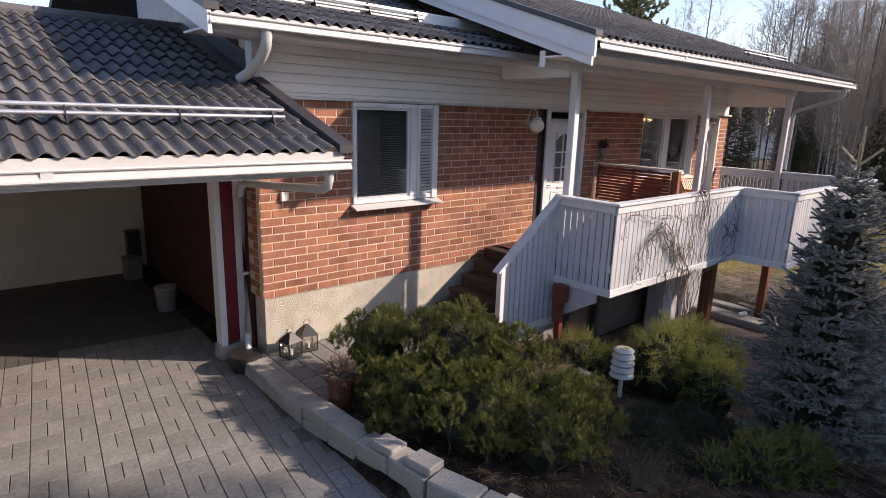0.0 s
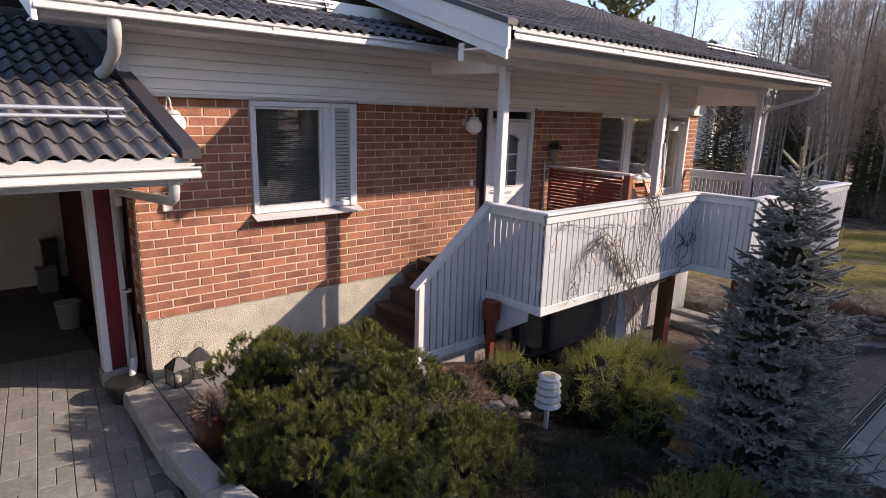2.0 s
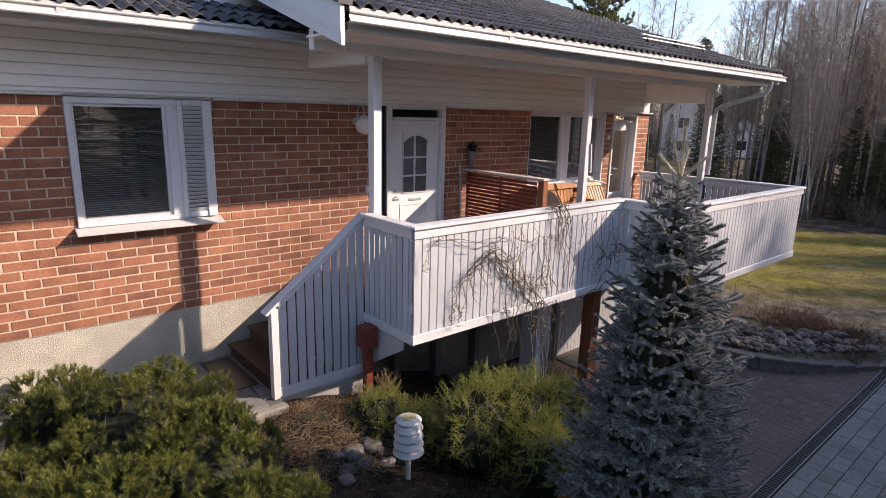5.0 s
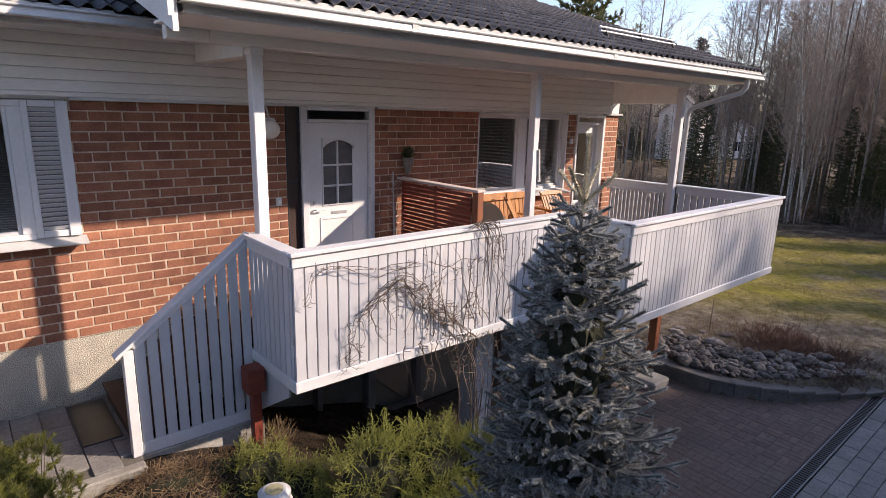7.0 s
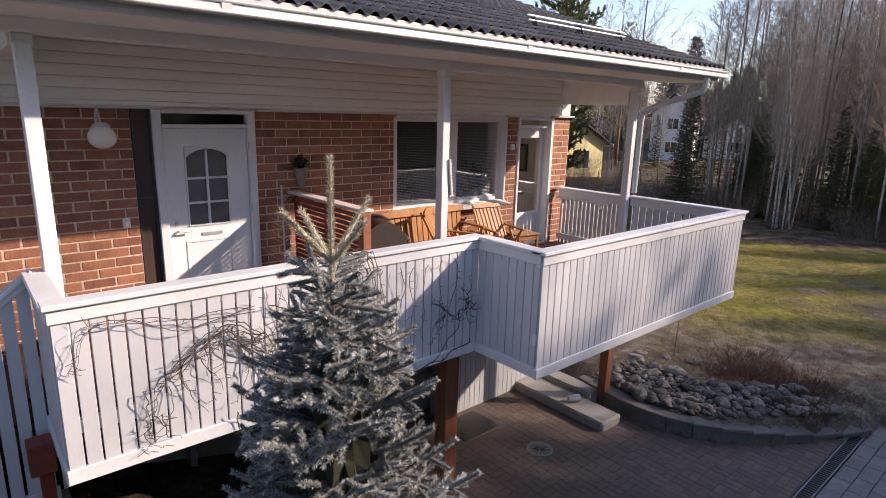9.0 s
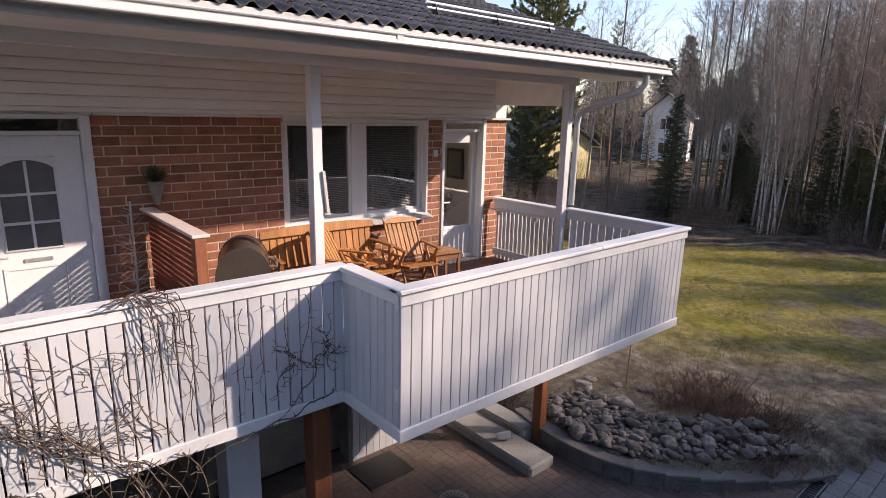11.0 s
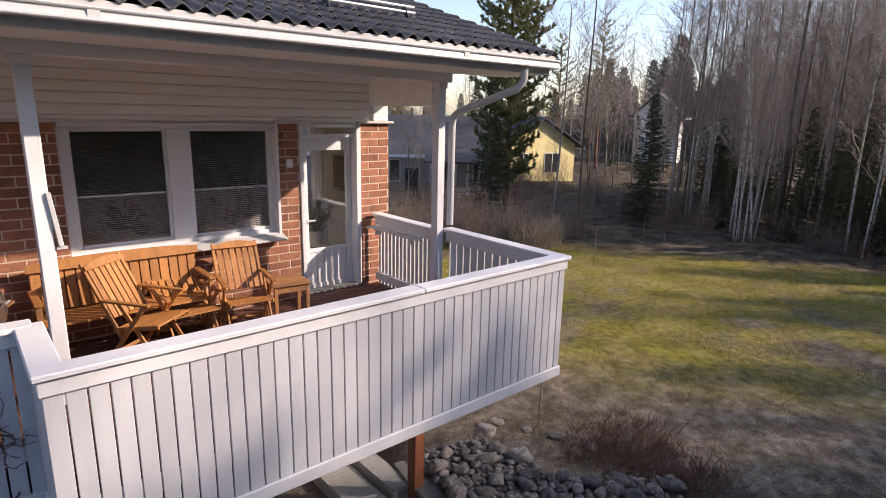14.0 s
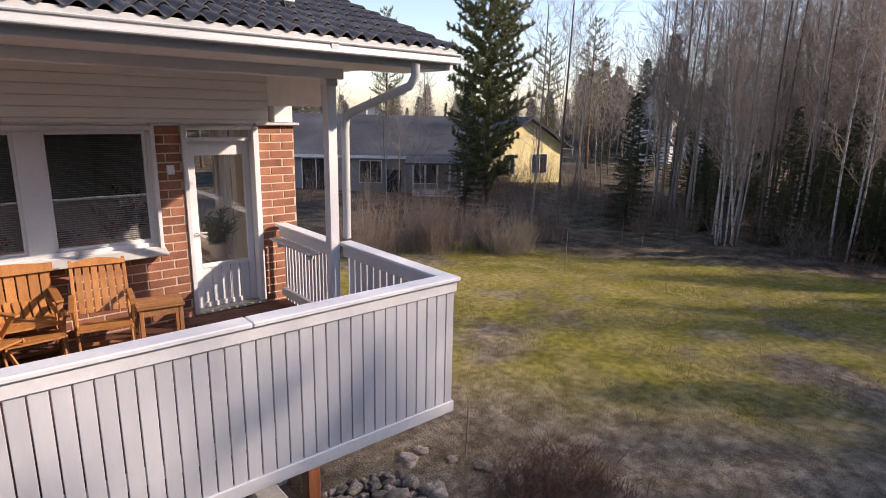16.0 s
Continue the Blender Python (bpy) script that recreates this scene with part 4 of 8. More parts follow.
def downpipe(name, pts, r, label, clips=()):
    p = thing(name, label, "downpipe", pts[0])
    o = Vector(pts[0])
    bm = tube(bmesh.new(), [Vector(q) - o for q in pts], r, 12)
    shade_smooth(part("pipe", bm, METAL_W, p))
    for q in clips:
        bm = bmesh.new()
        bar(bm, Vector(q) - o - Vector((0, 0, 0.015)), Vector(q) - o + Vector((0, 0, 0.015)), r + 0.006, 12)
        part("clip", bm, METAL_W, p)
    return p


downpipe("downpipe_garage", [(2.62, 4.62, 2.50), (2.62, 4.63, 2.38), (2.62, 4.66, 2.31), (2.62, 4.75, 2.27), (2.62, 6.1, 2.16), (2.62, 6.62, 2.12), (2.63, 6.72, 2.06), (2.63, 6.75, 1.95), (2.63, 6.75, 0.22), (2.62, 6.73, 0.13), (2.58, 6.64, 0.05), (2.54, 6.56, 0.0)], 0.042, "white ribbed downpipe from the carport gutter into a drain", [(2.63, 6.75, 1.0)])
downpipe("downpipe_west", [(2.52, 5.62, 3.76), (2.52, 5.62, 3.66), (2.525, 5.66, 3.57), (2.55, 5.85, 3.47), (2.555, 6.22, 3.33), (2.51, 6.32, 3.28)], 0.055, "white downpipe elbow spilling onto the carport roof")
downpipe("downpipe_east", [(14.88, 4.15, 3.78), (14.88, 4.16, 3.62), (14.86, 4.22, 3.53), (14.62, 4.88, 3.28), (14.60, 4.96, 3.22), (14.60, 4.98, 3.10), (14.60, 4.98, 1.95)], 0.042, "white downpipe swan-necked from the gutter to the corner post")
dr = thing("rain_drain", "dark grey plastic rainwater drain funnel on the paving", "drain", (2.48, 6.50, -0.19))
bm = bmesh.new()
bar(bm, (0, 0, 0), (0, 0, 0.14), 0.15, 20, 0.17)
bar(bm, (0, 0, 0.14), (0, 0, 0.25), 0.19, 20, 0.205)
part("bowl", bm, BLACK, dr)
bm = bmesh.new()
bar(bm, (0, 0, 0.251), (0, 0, 0.254), 0.19, 18)
part("dark_water", bm, BLACK, dr)
snow_guard("snow_guard", -2.6, 2.42, 5.10, G_Z + 0.57 * G_SL + 0.05, "galvanised twin-rail snow guard on the carport roof")


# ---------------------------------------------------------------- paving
# darker paver copy: the carport's shade put into the floor colour
PAVER_D = mat("shade_darkened_paver", (0.075, 0.07, 0.065), 0.85, 0.2, 2.0, 0.16, 0.4, each=0.1)
drive = thing("driveway", "grey concrete paver driveway in staggered columns", "paving", kind="structure")
bm = bmesh.new()
for k in range(46):
    y0, y1 = 12.0 - k * 0.45, 12.0 - (k + 1) * 0.45
    xr = min(low_wall_x(y0), low_wall_x(y1)) + 0.05
    if y0 > 7.0:
        xr = 2.72
    vs = [bm.verts.new(c) for c in ((-7, y1, -0.158), (xr, y1, -0.158), (xr, y0, -0.158), (-7, y0, -0.158))]
    bm.faces.new(vs)
part("joint_bed", bm, JOINT, drive)
rest_v, rest_f, dim_v, dim_f = [], [], [], []
cube_v = np.array([(-1, -1, -1), (1, -1, -1), (1, 1, -1), (-1, 1, -1), (-0.985, -0.985, 1), (0.985, -0.985, 1), (0.985, 0.985, 1), (-0.985, 0.985, 1)]) / 2
cube_f = np.array([(4, 5, 6, 7), (0, 1, 5, 4), (1, 2, 6, 5), (2, 3, 7, 6), (3, 0, 4, 7)])
COL, ROW, SKEW = 0.27, 0.28, math.radians(-6.22)
UX, VX = Vector((math.cos(SKEW), math.sin(SKEW))), Vector((-math.sin(SKEW), math.cos(SKEW)))
turn_ = np.array([(UX.x, VX.x, 0), (UX.y, VX.y, 0), (0, 0, 1)]).T
for i in range(-26, 11):
    for j in range(-48, 16):
        b_ = -0.882 + j * ROW
        pieces = [(0.5, COL)] if (i + j) % 2 == 0 else [(0.25, COL / 2), (0.75, COL / 2)]
        for f_, w_ in pieces:
            p_ = Vector((0.47, 8.08)) + UX * ((i + f_) * COL) + VX * b_
            if p_.x > (low_wall_x(p_.y) - 0.04 if p_.y < 6.8 else 2.62):
                continue
            c = (p_.x, p_.y, -0.175 + random.uniform(-0.0015, 0.0015))
            if -0.6 < p_.x and 4.2 < p_.y < 8.0:
                part("paver", block(round(w_ - 0.007, 3), ROW - 0.002, 0.05, 0.004, PAVER), None, drive, loc=c, rot=(0, 0, math.degrees(SKEW)))
            else:
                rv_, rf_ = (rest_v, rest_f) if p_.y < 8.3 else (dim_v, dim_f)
                rf_.append(cube_f + 8 * len(rv_))
                rv_.append((cube_v * (w_ - 0.007, ROW - 0.002, 0.05)) @ turn_ + c)
tagged(part("far_pavers", fast_mesh("pavers", np.concatenate(rest_v), np.concatenate(rest_f), PAVER, False), None, drive), kind="stuff")
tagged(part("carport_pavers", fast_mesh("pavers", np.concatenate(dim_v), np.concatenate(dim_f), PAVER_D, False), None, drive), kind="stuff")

# terrace at the stair foot, with kerb and door mat
terr = thing("terrace", "small paved terrace along the plinth with a concrete kerb", "paving", kind="structure")
part("joint_bed", box(2.44, 5.46, 4.92, WALL + 0.02, -0.2, -0.022), JOINT, terr)
for i in range(13):
    for j in range(5):
        xa, ya = 2.722 + i * 0.235, 4.95 + j * 0.30 + (0.15 if i % 2 else 0)
        yb = min(ya + 0.30, WALL + 0.01)
        if yb - ya > 0.05 and xa < 5.42:
            part("paver", block(0.225, round(yb - ya - 0.006, 2), 0.04, 0.004, PAVER), None, terr, loc=(xa + 0.117, (ya + yb) / 2, -0.02))
part("kerb", box(4.2, 5.46, 4.80, 4.92, -0.5, 0.012, 0.015), CONCRETE, terr, "weathered concrete kerb")
part("edge_slab", box(2.41, 2.715, 4.93, 6.50, -0.25, 0.015, 0.015), CONCRETE, terr, "wide concrete edge slab")
m_ = thing("door_mat", "dark rubber door mat before the stair", "mat", (5.2, 5.92, 0.0))
part("rubber", box(-0.12, 0.21, -0.46, 0.46, 0.0, 0.014, 0.004), BLACK, m_)

# low wall of split stone blocks along the bed
lw = thing("low_wall", "low garden wall of split grey concrete blocks", "wall", kind="structure")
y = 4.90
k = 0
while y > -3.0:
    L = 0.44
    x0, x1 = low_wall_x(y), low_wall_x(y - L)
    ang = math.degrees(math.atan2(-L, x1 - x0))
    ln = math.hypot(L, x1 - x0)
    top = 0.10 if y > 4.0 else 0.14 - 0.05 * step01(3.0, 1.0, y)
    for c, (za, zb) in enumerate(((-0.24, -0.06), (-0.055, top))):
        o = part("wall_block", block(round(ln - 0.012, 2), 0.24, round(zb - za, 3), 0.014, CONCRETE), None, lw,
                 loc=((x0 + x1) / 2 + 0.09 + random.uniform(-0.012, 0.012), y - L / 2 + (0.0 if c else 0.0), (za + zb) / 2), rot=(0, 0, ang + random.uniform(-2, 2)))
    if k in (2, 3, 5):
        part("cap_block", block(0.26, 0.20, 0.075, 0.012, CONCRETE), None, lw, loc=((x0 + x1) / 2 + 0.10, y - L * 0.75, top + 0.04), rot=(0, 0, ang + 4))
    y -= L
    k += 1

# lower yard: brown pavers, drain channel, grey pavers
yard = thing("lower_yard", "brown concrete pavers in basket weave with a drain channel", "paving", kind="structure")
part("joint_bed", box(9.7, 16.4, 1.86, 6.4, -1.6, LOW - 0.005), JOINT_B, yard)
rest_v, rest_f = [], []
S = 0.225
for i in range(int(6.6 / S)):
    for j in range(int(4.5 / S)):
        xa, ya = 9.75 + i * S, 1.88 + j * S
        if in_lawn(xa + S * 0.5, ya + S * 0.5) and ya < 5.6 or xa > 14.15 and ya > 5:
            continue
        for h in (0, 1):
            sx, sy = (S - 0.006, S / 2 - 0.006) if (i + j) % 2 else (S / 2 - 0.006, S - 0.006)
            cx, cy = (xa + S / 2, ya + S / 4 + h * S / 2) if (i + j) % 2 else (xa + S / 4 + h * S / 2, ya + S / 2)
            c = (cx, cy, LOW - 0.02 + random.uniform(-0.002, 0.002))
            if 12.6 < xa and ya < 3.9:
                part("paver", block(sx, sy, 0.04, 0.004, PAVER_R), None, yard, loc=c)
            else:
                rest_f.append(cube_f + 8 * len(rest_v))
                rest_v.append(cube_v * (sx, sy, 0.04) + c)
tagged(part("far_pavers", fast_mesh("pavers", np.concatenate(rest_v), np.concatenate(rest_f), PAVER_R, False), None, yard), kind="stuff")
dc = thing("drain_channel", "dark cast-iron drain channel across the yard", "drain", (9.7, 1.76, LOW), kind="structure")
part("channel", box(0, 6.9, -0.08, 0.08, -0.1, -0.012), BLACK, dc)
for k in range(115):
    part("grate_bar", block(0.03, 0.15, 0.012, 0.0, BLACK), None, dc, loc=(0.03 + k * 0.06, 0, -0.005))
for yy in (-0.075, 0.075):
    part("edge", box(0, 6.9, yy - 0.01, yy + 0.01, -0.02, 0.002), GREYM, dc)
street = thing("grey_yard", "grey concrete pavers of the lower drive", "paving", kind="structure")
part("joint_bed", box(9.3, 19.0, -4.0, 1.66, -1.6, LOW - 0.022), JOINT, street)
rest_v, rest_f = [], []
for i in range(int(9.6 / 0.42)):
    for j in range(int(5.6 / 0.21)):
        xa, ya = 9.3 + i * 0.42 + (0.21 if j % 2 else 0), 1.66 - (j + 1) * 0.21
        if xa > 17.5 + (1.66 - ya):
            continue
        c = (xa + 0.21, ya + 0.105, LOW - 0.02 + random.uniform(-0.002, 0.002))
        if xa < 15.0 and ya > 0.0:
            part("paver", block(0.412, 0.20, 0.04, 0.004, PAVER), None, street, loc=c)
        else:
            rest_f.append(cube_f + 8 * len(rest_v))
            rest_v.append(cube_v * (0.412, 0.20, 0.04) + c)
tagged(part("far_pavers", fast_mesh("pavers", np.concatenate(rest_v), np.concatenate(rest_f), PAVER, False), None, street), kind="stuff")
mh = thing("manhole_cover", "round cast-iron manhole cover in the brown paving", "manhole cover", (12.1, 4.55, LOW))
bm = bmesh.new()
bar(bm, (0, 0, -0.02), (0, 0, 0.006), 0.19, 24)
part("rim", bm, GREYM, mh)
for k in range(8):
    part("rib", block(0.30, 0.012, 0.006, 0.0, BLACK), None, mh, loc=(0, 0, 0.008), rot=(0, 0, k * 22.5))
m2 = thing("door_mat", "dark doormat on the brown paving under the deck", "mat", (11.75, 5.62, LOW))
part("rubber", box(-0.36, 0.34, -0.3, 0.3, 0.0, 0.014, 0.004), BLACK, m2, )
st = thing("concrete_step", "worn concrete step beside the deck post", "step", (13.4, 4.25, LOW))
part("slab", box(-0.22, 0.28, 0.0, 2.1, -0.05, 0.14, 0.03), CONCRETE, st)
part("slab", box(0.29, 0.62, 0.62, 2.1, -0.05, 0.22, 0.03), CONCRETE, st)
lampu = thing("spot_lamp", "small steel spot lamp lying under the deck", "lamp", (13.32, 5.0, LOW + 0.14))
bm = bmesh.new()
bar(bm, (0, 0, 0.06), (0.16, -0.10, 0.08), 0.05, 14, 0.06)
part("housing", bm, GALV, lampu)
bm = bmesh.new()
bar(bm, (0.16, -0.10, 0.08), (0.165, -0.103, 0.081), 0.052, 14)
part("lens", bm, BLACK, lampu)

# basement front under the deck
bs = thing("wall_basement_boards", "white vertical boards on the basement front", "wall", kind="structure")
for k in range(25):
    xa = 11.55 + k * 0.11
    part("board", box(xa, xa + 0.104, 6.03, 6.06, -1.55, 0.67, 0.003), WHITE_B, bs)
part("backing", box(11.5, 14.3, 6.061, 6.3, -1.6, 0.67), CONCRETE, bs)
for q in ((7.9, 7.98), (8.72, 8.84), (9.6, 9.7)):
    part("mullion", box(q[0], q[1], 6.30, 6.44, -1.4, 0.66, 0.005), GREYM, bs)
g = part("pane", box(7.98, 9.6, 6.40, 6.408, -1.35, -0.35), GLASS, bs)
part("rail", box(7.98, 9.6, 6.36, 6.42, -0.349, -0.28), GREYM, bs)
part("rail", box(7.98, 9.6, 6.36, 6.42, -1.42, -1.351), GREYM, bs)
wpier = thing("white_pier", "white painted masonry pier under the deck", "pier", (9.62, 5.0, -1.5), kind="structure")
part("pier", box(-0.16, 0.16, -0.16, 0.16, 0, 2.16, 0.01), WHITE, wpier)

# curved retaining wall with its rocks
WALLSTONE = mat("grey_wall_block", (0.165, 0.148, 0.13), 0.9, 0.2, 3.0, 0.2, 0.5, each=0.03, stain=(0.13, 0.12, 0.105))
cw = thing("curved_wall", "low curved retaining wall of smooth concrete blocks", "wall", kind="structure")
N_ = 11
for k in range(N_):
    a, b = curve_wall(0.06 + 0.80 * k / N_), curve_wall(0.06 + 0.80 * (k + 1) / N_)
    ln, ang = (b - a).length, math.degrees(math.atan2(b.y - a.y, b.x - a.x))
    z1 = -1.25 - 0.17 * step01(0.45, 1.0, k / N_)
    for za, zb, w in ((-1.62, z1 - 0.062, 0.21), (z1 - 0.06, z1, 0.26)):
        part("wall_block" if zb < z1 else "cap_block", block(round(ln + (0.012 if zb < z1 else 0.03), 3), w, round(zb - za, 2), 0.012, WALLSTONE), None, cw, loc=((a.x + b.x) / 2, (a.y + b.y) / 2, (za + zb) / 2), rot=(0, 0, ang + (0.4 if k % 2 else -0.3)))


def rock_mesh(seed):
    bm = bmesh.new()
    bmesh.ops.create_icosphere(bm, subdivisions=2, radius=1.0)
    for v in bm.verts:
        n_ = noise.noise(v.co * 0.9 + Vector((seed * 7.1, 0, 0))) * 0.55 + noise.noise(v.co * 2.0 + Vector((0, seed * 3.3, 0))) * 0.30
        v.co *= 1 + n_
        v.co.z *= 0.72
    me = bpy.data.meshes.new("stone")
    bm.to_mesh(me)
    bm.free()
    for p in me.polygons:
        p.use_smooth = p.index % 3 > 0
    me.materials.append(STONE)
    return me


ROCKS = [rock_mesh(s) for s in range(7)]
rk = thing("rock_bed", "bed of rounded grey field stones behind the curved wall", "rocks", kind="structure")
rr = random.Random(5)
placed = []
tries = 0
while len(placed) < 250 and tries < 6000:
    tries += 1
    s = rr.random() if rr.random() < 0.3 else rr.random() * 0.6
    c = curve_wall(0.07 + 0.74 * s)
    off = rr.uniform(0.15, 1.35 - 0.55 * abs(s - 0.35))
    d_ = (curve_wall(min(0.99, 0.08 + 0.74 * s)) - c).normalized()
    x, y = c.x - d_.y * off, c.y + d_.x * off
    r = rr.uniform(0.04, 0.09) if rr.random() < 0.55 else rr.uniform(0.09, 0.145)
    if any((x - a) ** 2 + (y - b) ** 2 < (0.72 * (r + q)) ** 2 for a, b, q in placed):
        continue
    placed.append((x, y, r))
    o = part("stone", ROCKS[rr.randrange(7)], None, rk, loc=(x, y, -1.23 + r * 0.35 + 0.05 * off), rot=(rr.uniform(-15, 15), rr.uniform(-15, 15), rr.uniform(0, 360)))
    o.scale = (r * rr.uniform(0.9, 1.35), r * rr.uniform(0.8, 1.0), r * rr.uniform(0.8, 1.05))
for x, y, r in ((15.55, 5.15, 0.13), (15.85, 5.22, 0.10), (16.05, 4.80, 0.07), (16.25, 4.42, 0.12), (16.40, 3.95, 0.11)):
    o = part("stone", ROCKS[rr.randrange(7)], None, rk, loc=(x, y, -1.25), rot=(0, 0, rr.uniform(0, 360)))
    o.scale = (r * 1.3, r, r * 0.8)
for k in range(9):
    x, y, r = 5.75 + rr.uniform(-0.28, 0.35), 3.85 + rr.uniform(-0.2, 0.22), rr.uniform(0.05, 0.11)
    o = new("garden_stone", ROCKS[rr.randrange(7)])
    o.location, o.scale, o.rotation_euler = (x, y, ground_z(x, y) + r * 0.35), (r * 1.1, r, r), (0, 0, rr.uniform(0, 6))
    tagged(o, "rounded grey stone lying in the flower bed", "stone", "stones in the bed")


# ---------------------------------------------------------------- plants
nrng = np.random.RandomState(3)


def unit(v):
    return v / np.maximum(np.linalg.norm(v, axis=1, keepdims=True), 1e-9)


def needle_arrays(base, d, length, width):
    """One thin triangle for each needle."""
    n = len(base)
    side = unit(np.cross(d, nrng.normal(size=(n, 3)))) * np.asarray(width).reshape(-1, 1)
    tip = base + d * np.asarray(length).reshape(-1, 1)
    v = np.stack([base - side, base + side, tip], axis=1).reshape(-1, 3)
    return v


def brush(A, B, per_m, length, width, lean=0.6, droop=0.0, least=6):
    """Needles all round the twigs from A to B."""
    A, B = np.asarray(A, float), np.asarray(B, float)
    L = np.linalg.norm(B - A, axis=1)
    cnt = np.maximum((L * per_m).astype(int), least)
    idx = np.repeat(np.arange(len(A)), cnt)
    u = nrng.rand(len(idx))
    ax = unit(B - A)[idx]
    rad = unit(np.cross(ax, nrng.normal(size=(len(idx), 3))))
    th = lean + nrng.normal(size=len(idx)) * 0.16
    d = ax * np.cos(th)[:, None] + rad * np.sin(th)[:, None]
    d[:, 2] -= droop
    p = A[idx] + (B - A)[idx] * u[:, None]
    return needle_arrays(p, unit(d), length * nrng.uniform(0.75, 1.15, len(idx)), width)


def sticks(A, B, r, r2=None):
    """Thin three-sided twigs from A to B."""
    A, B = np.asarray(A, float), np.asarray(B, float)
    r = np.broadcast_to(np.asarray(r, float), (len(A),))
    r2 = r * 0.6 if r2 is None else np.broadcast_to(np.asarray(r2, float), (len(A),))
    ax = unit(B - A)
    s = unit(np.cross(ax, np.tile([0.31, 0.2, 0.93], (len(A), 1)) + 1e-3))
    t = np.cross(ax, s)
    V = []
    for P0, rr_ in ((A, r), (B, r2)):
        for a in (0, 2.0944, 4.1888):
            V.append(P0 + (s * math.cos(a) + t * math.sin(a)) * rr_[:, None])
    v = np.stack(V, axis=1).reshape(-1, 3)
    o = (np.arange(len(A)) * 6)[:, None, None]
    f = (np.array([(0, 1, 4, 3), (1, 2, 5, 4), (2, 0, 3, 5)])[None] + o).reshape(-1, 4)
    return v, f


def tri_faces(v):
    return np.arange(len(v)).reshape(-1, 3)


SPRUCE_N = leaf_mat("blue_spruce_needles", (0.15, 0.155, 0.145), (0.52, 0.515, 0.475), 0.5, 9.0, 0.04, 0.12)
# darker needle copy along the twigs, shade of the gaps in its colour
SPRUCE_IN = leaf_mat("shade_dark_inner_needles", (0.06, 0.065, 0.06), (0.17, 0.168, 0.155), 0.6, 7.0, 0.0)
SPRUCE_T = leaf_mat("young_spruce_shoots", (0.40, 0.36, 0.25), (0.55, 0.50, 0.38), 0.55, 4.0, 0.15)
MUGO_N = leaf_mat("pine_needles", (0.014, 0.023, 0.005), (0.20, 0.21, 0.035), 0.5, 6.0, 0.06)
YEW_N = leaf_mat("yew_needles", (0.05, 0.068, 0.014), (0.24, 0.25, 0.05), 0.5, 6.0, 0.15)
JUNI_N = leaf_mat("juniper_sprays", (0.10, 0.125, 0.025), (0.42, 0.42, 0.10), 0.55, 2.0, 0.25)
# juniper green darkened to carry the shade of the bed
JUNI_D = leaf_mat("shade_tinted_juniper_sprays", (0.022, 0.034, 0.015), (0.055, 0.068, 0.027), 0.6, 2.0, 0.2)
DRY = leaf_mat("dry_stems", (0.20, 0.13, 0.07), (0.38, 0.28, 0.16), 0.8, 4.0, 0.2)
HEATH = leaf_mat("brown_heather", (0.10, 0.06, 0.035), (0.22, 0.14, 0.07), 0.8, 3.0, 0.15)
BARK = mat("bark", (0.11, 0.085, 0.065), 0.95, 0.3, 9.0, 0.3, 0.8)
VINE = mat("vine_stems", (0.115, 0.085, 0.068), 0.85, 0.25, 6.0, 0.2, 0.3)
TWIG = mat("bare_twigs", (0.20, 0.155, 0.125), 0.85, 0.25, 6.0, 0.2, 0.3)
PALETWIG = mat("pale_twigs", (0.29, 0.245, 0.19), 0.85, 0.25, 6.0, 0.2, 0.3)
REDTWIG = mat("reddish_twigs", (0.15, 0.085, 0.06), 0.85, 0.25, 6.0, 0.2, 0.3)


# near-black fill colour in place of the shade inside bushes and spruce
CORE = mat("bush_shade_fill", (0.022, 0.024, 0.010), 1.0, 0.4, 18.0, 0.4, 1.0)


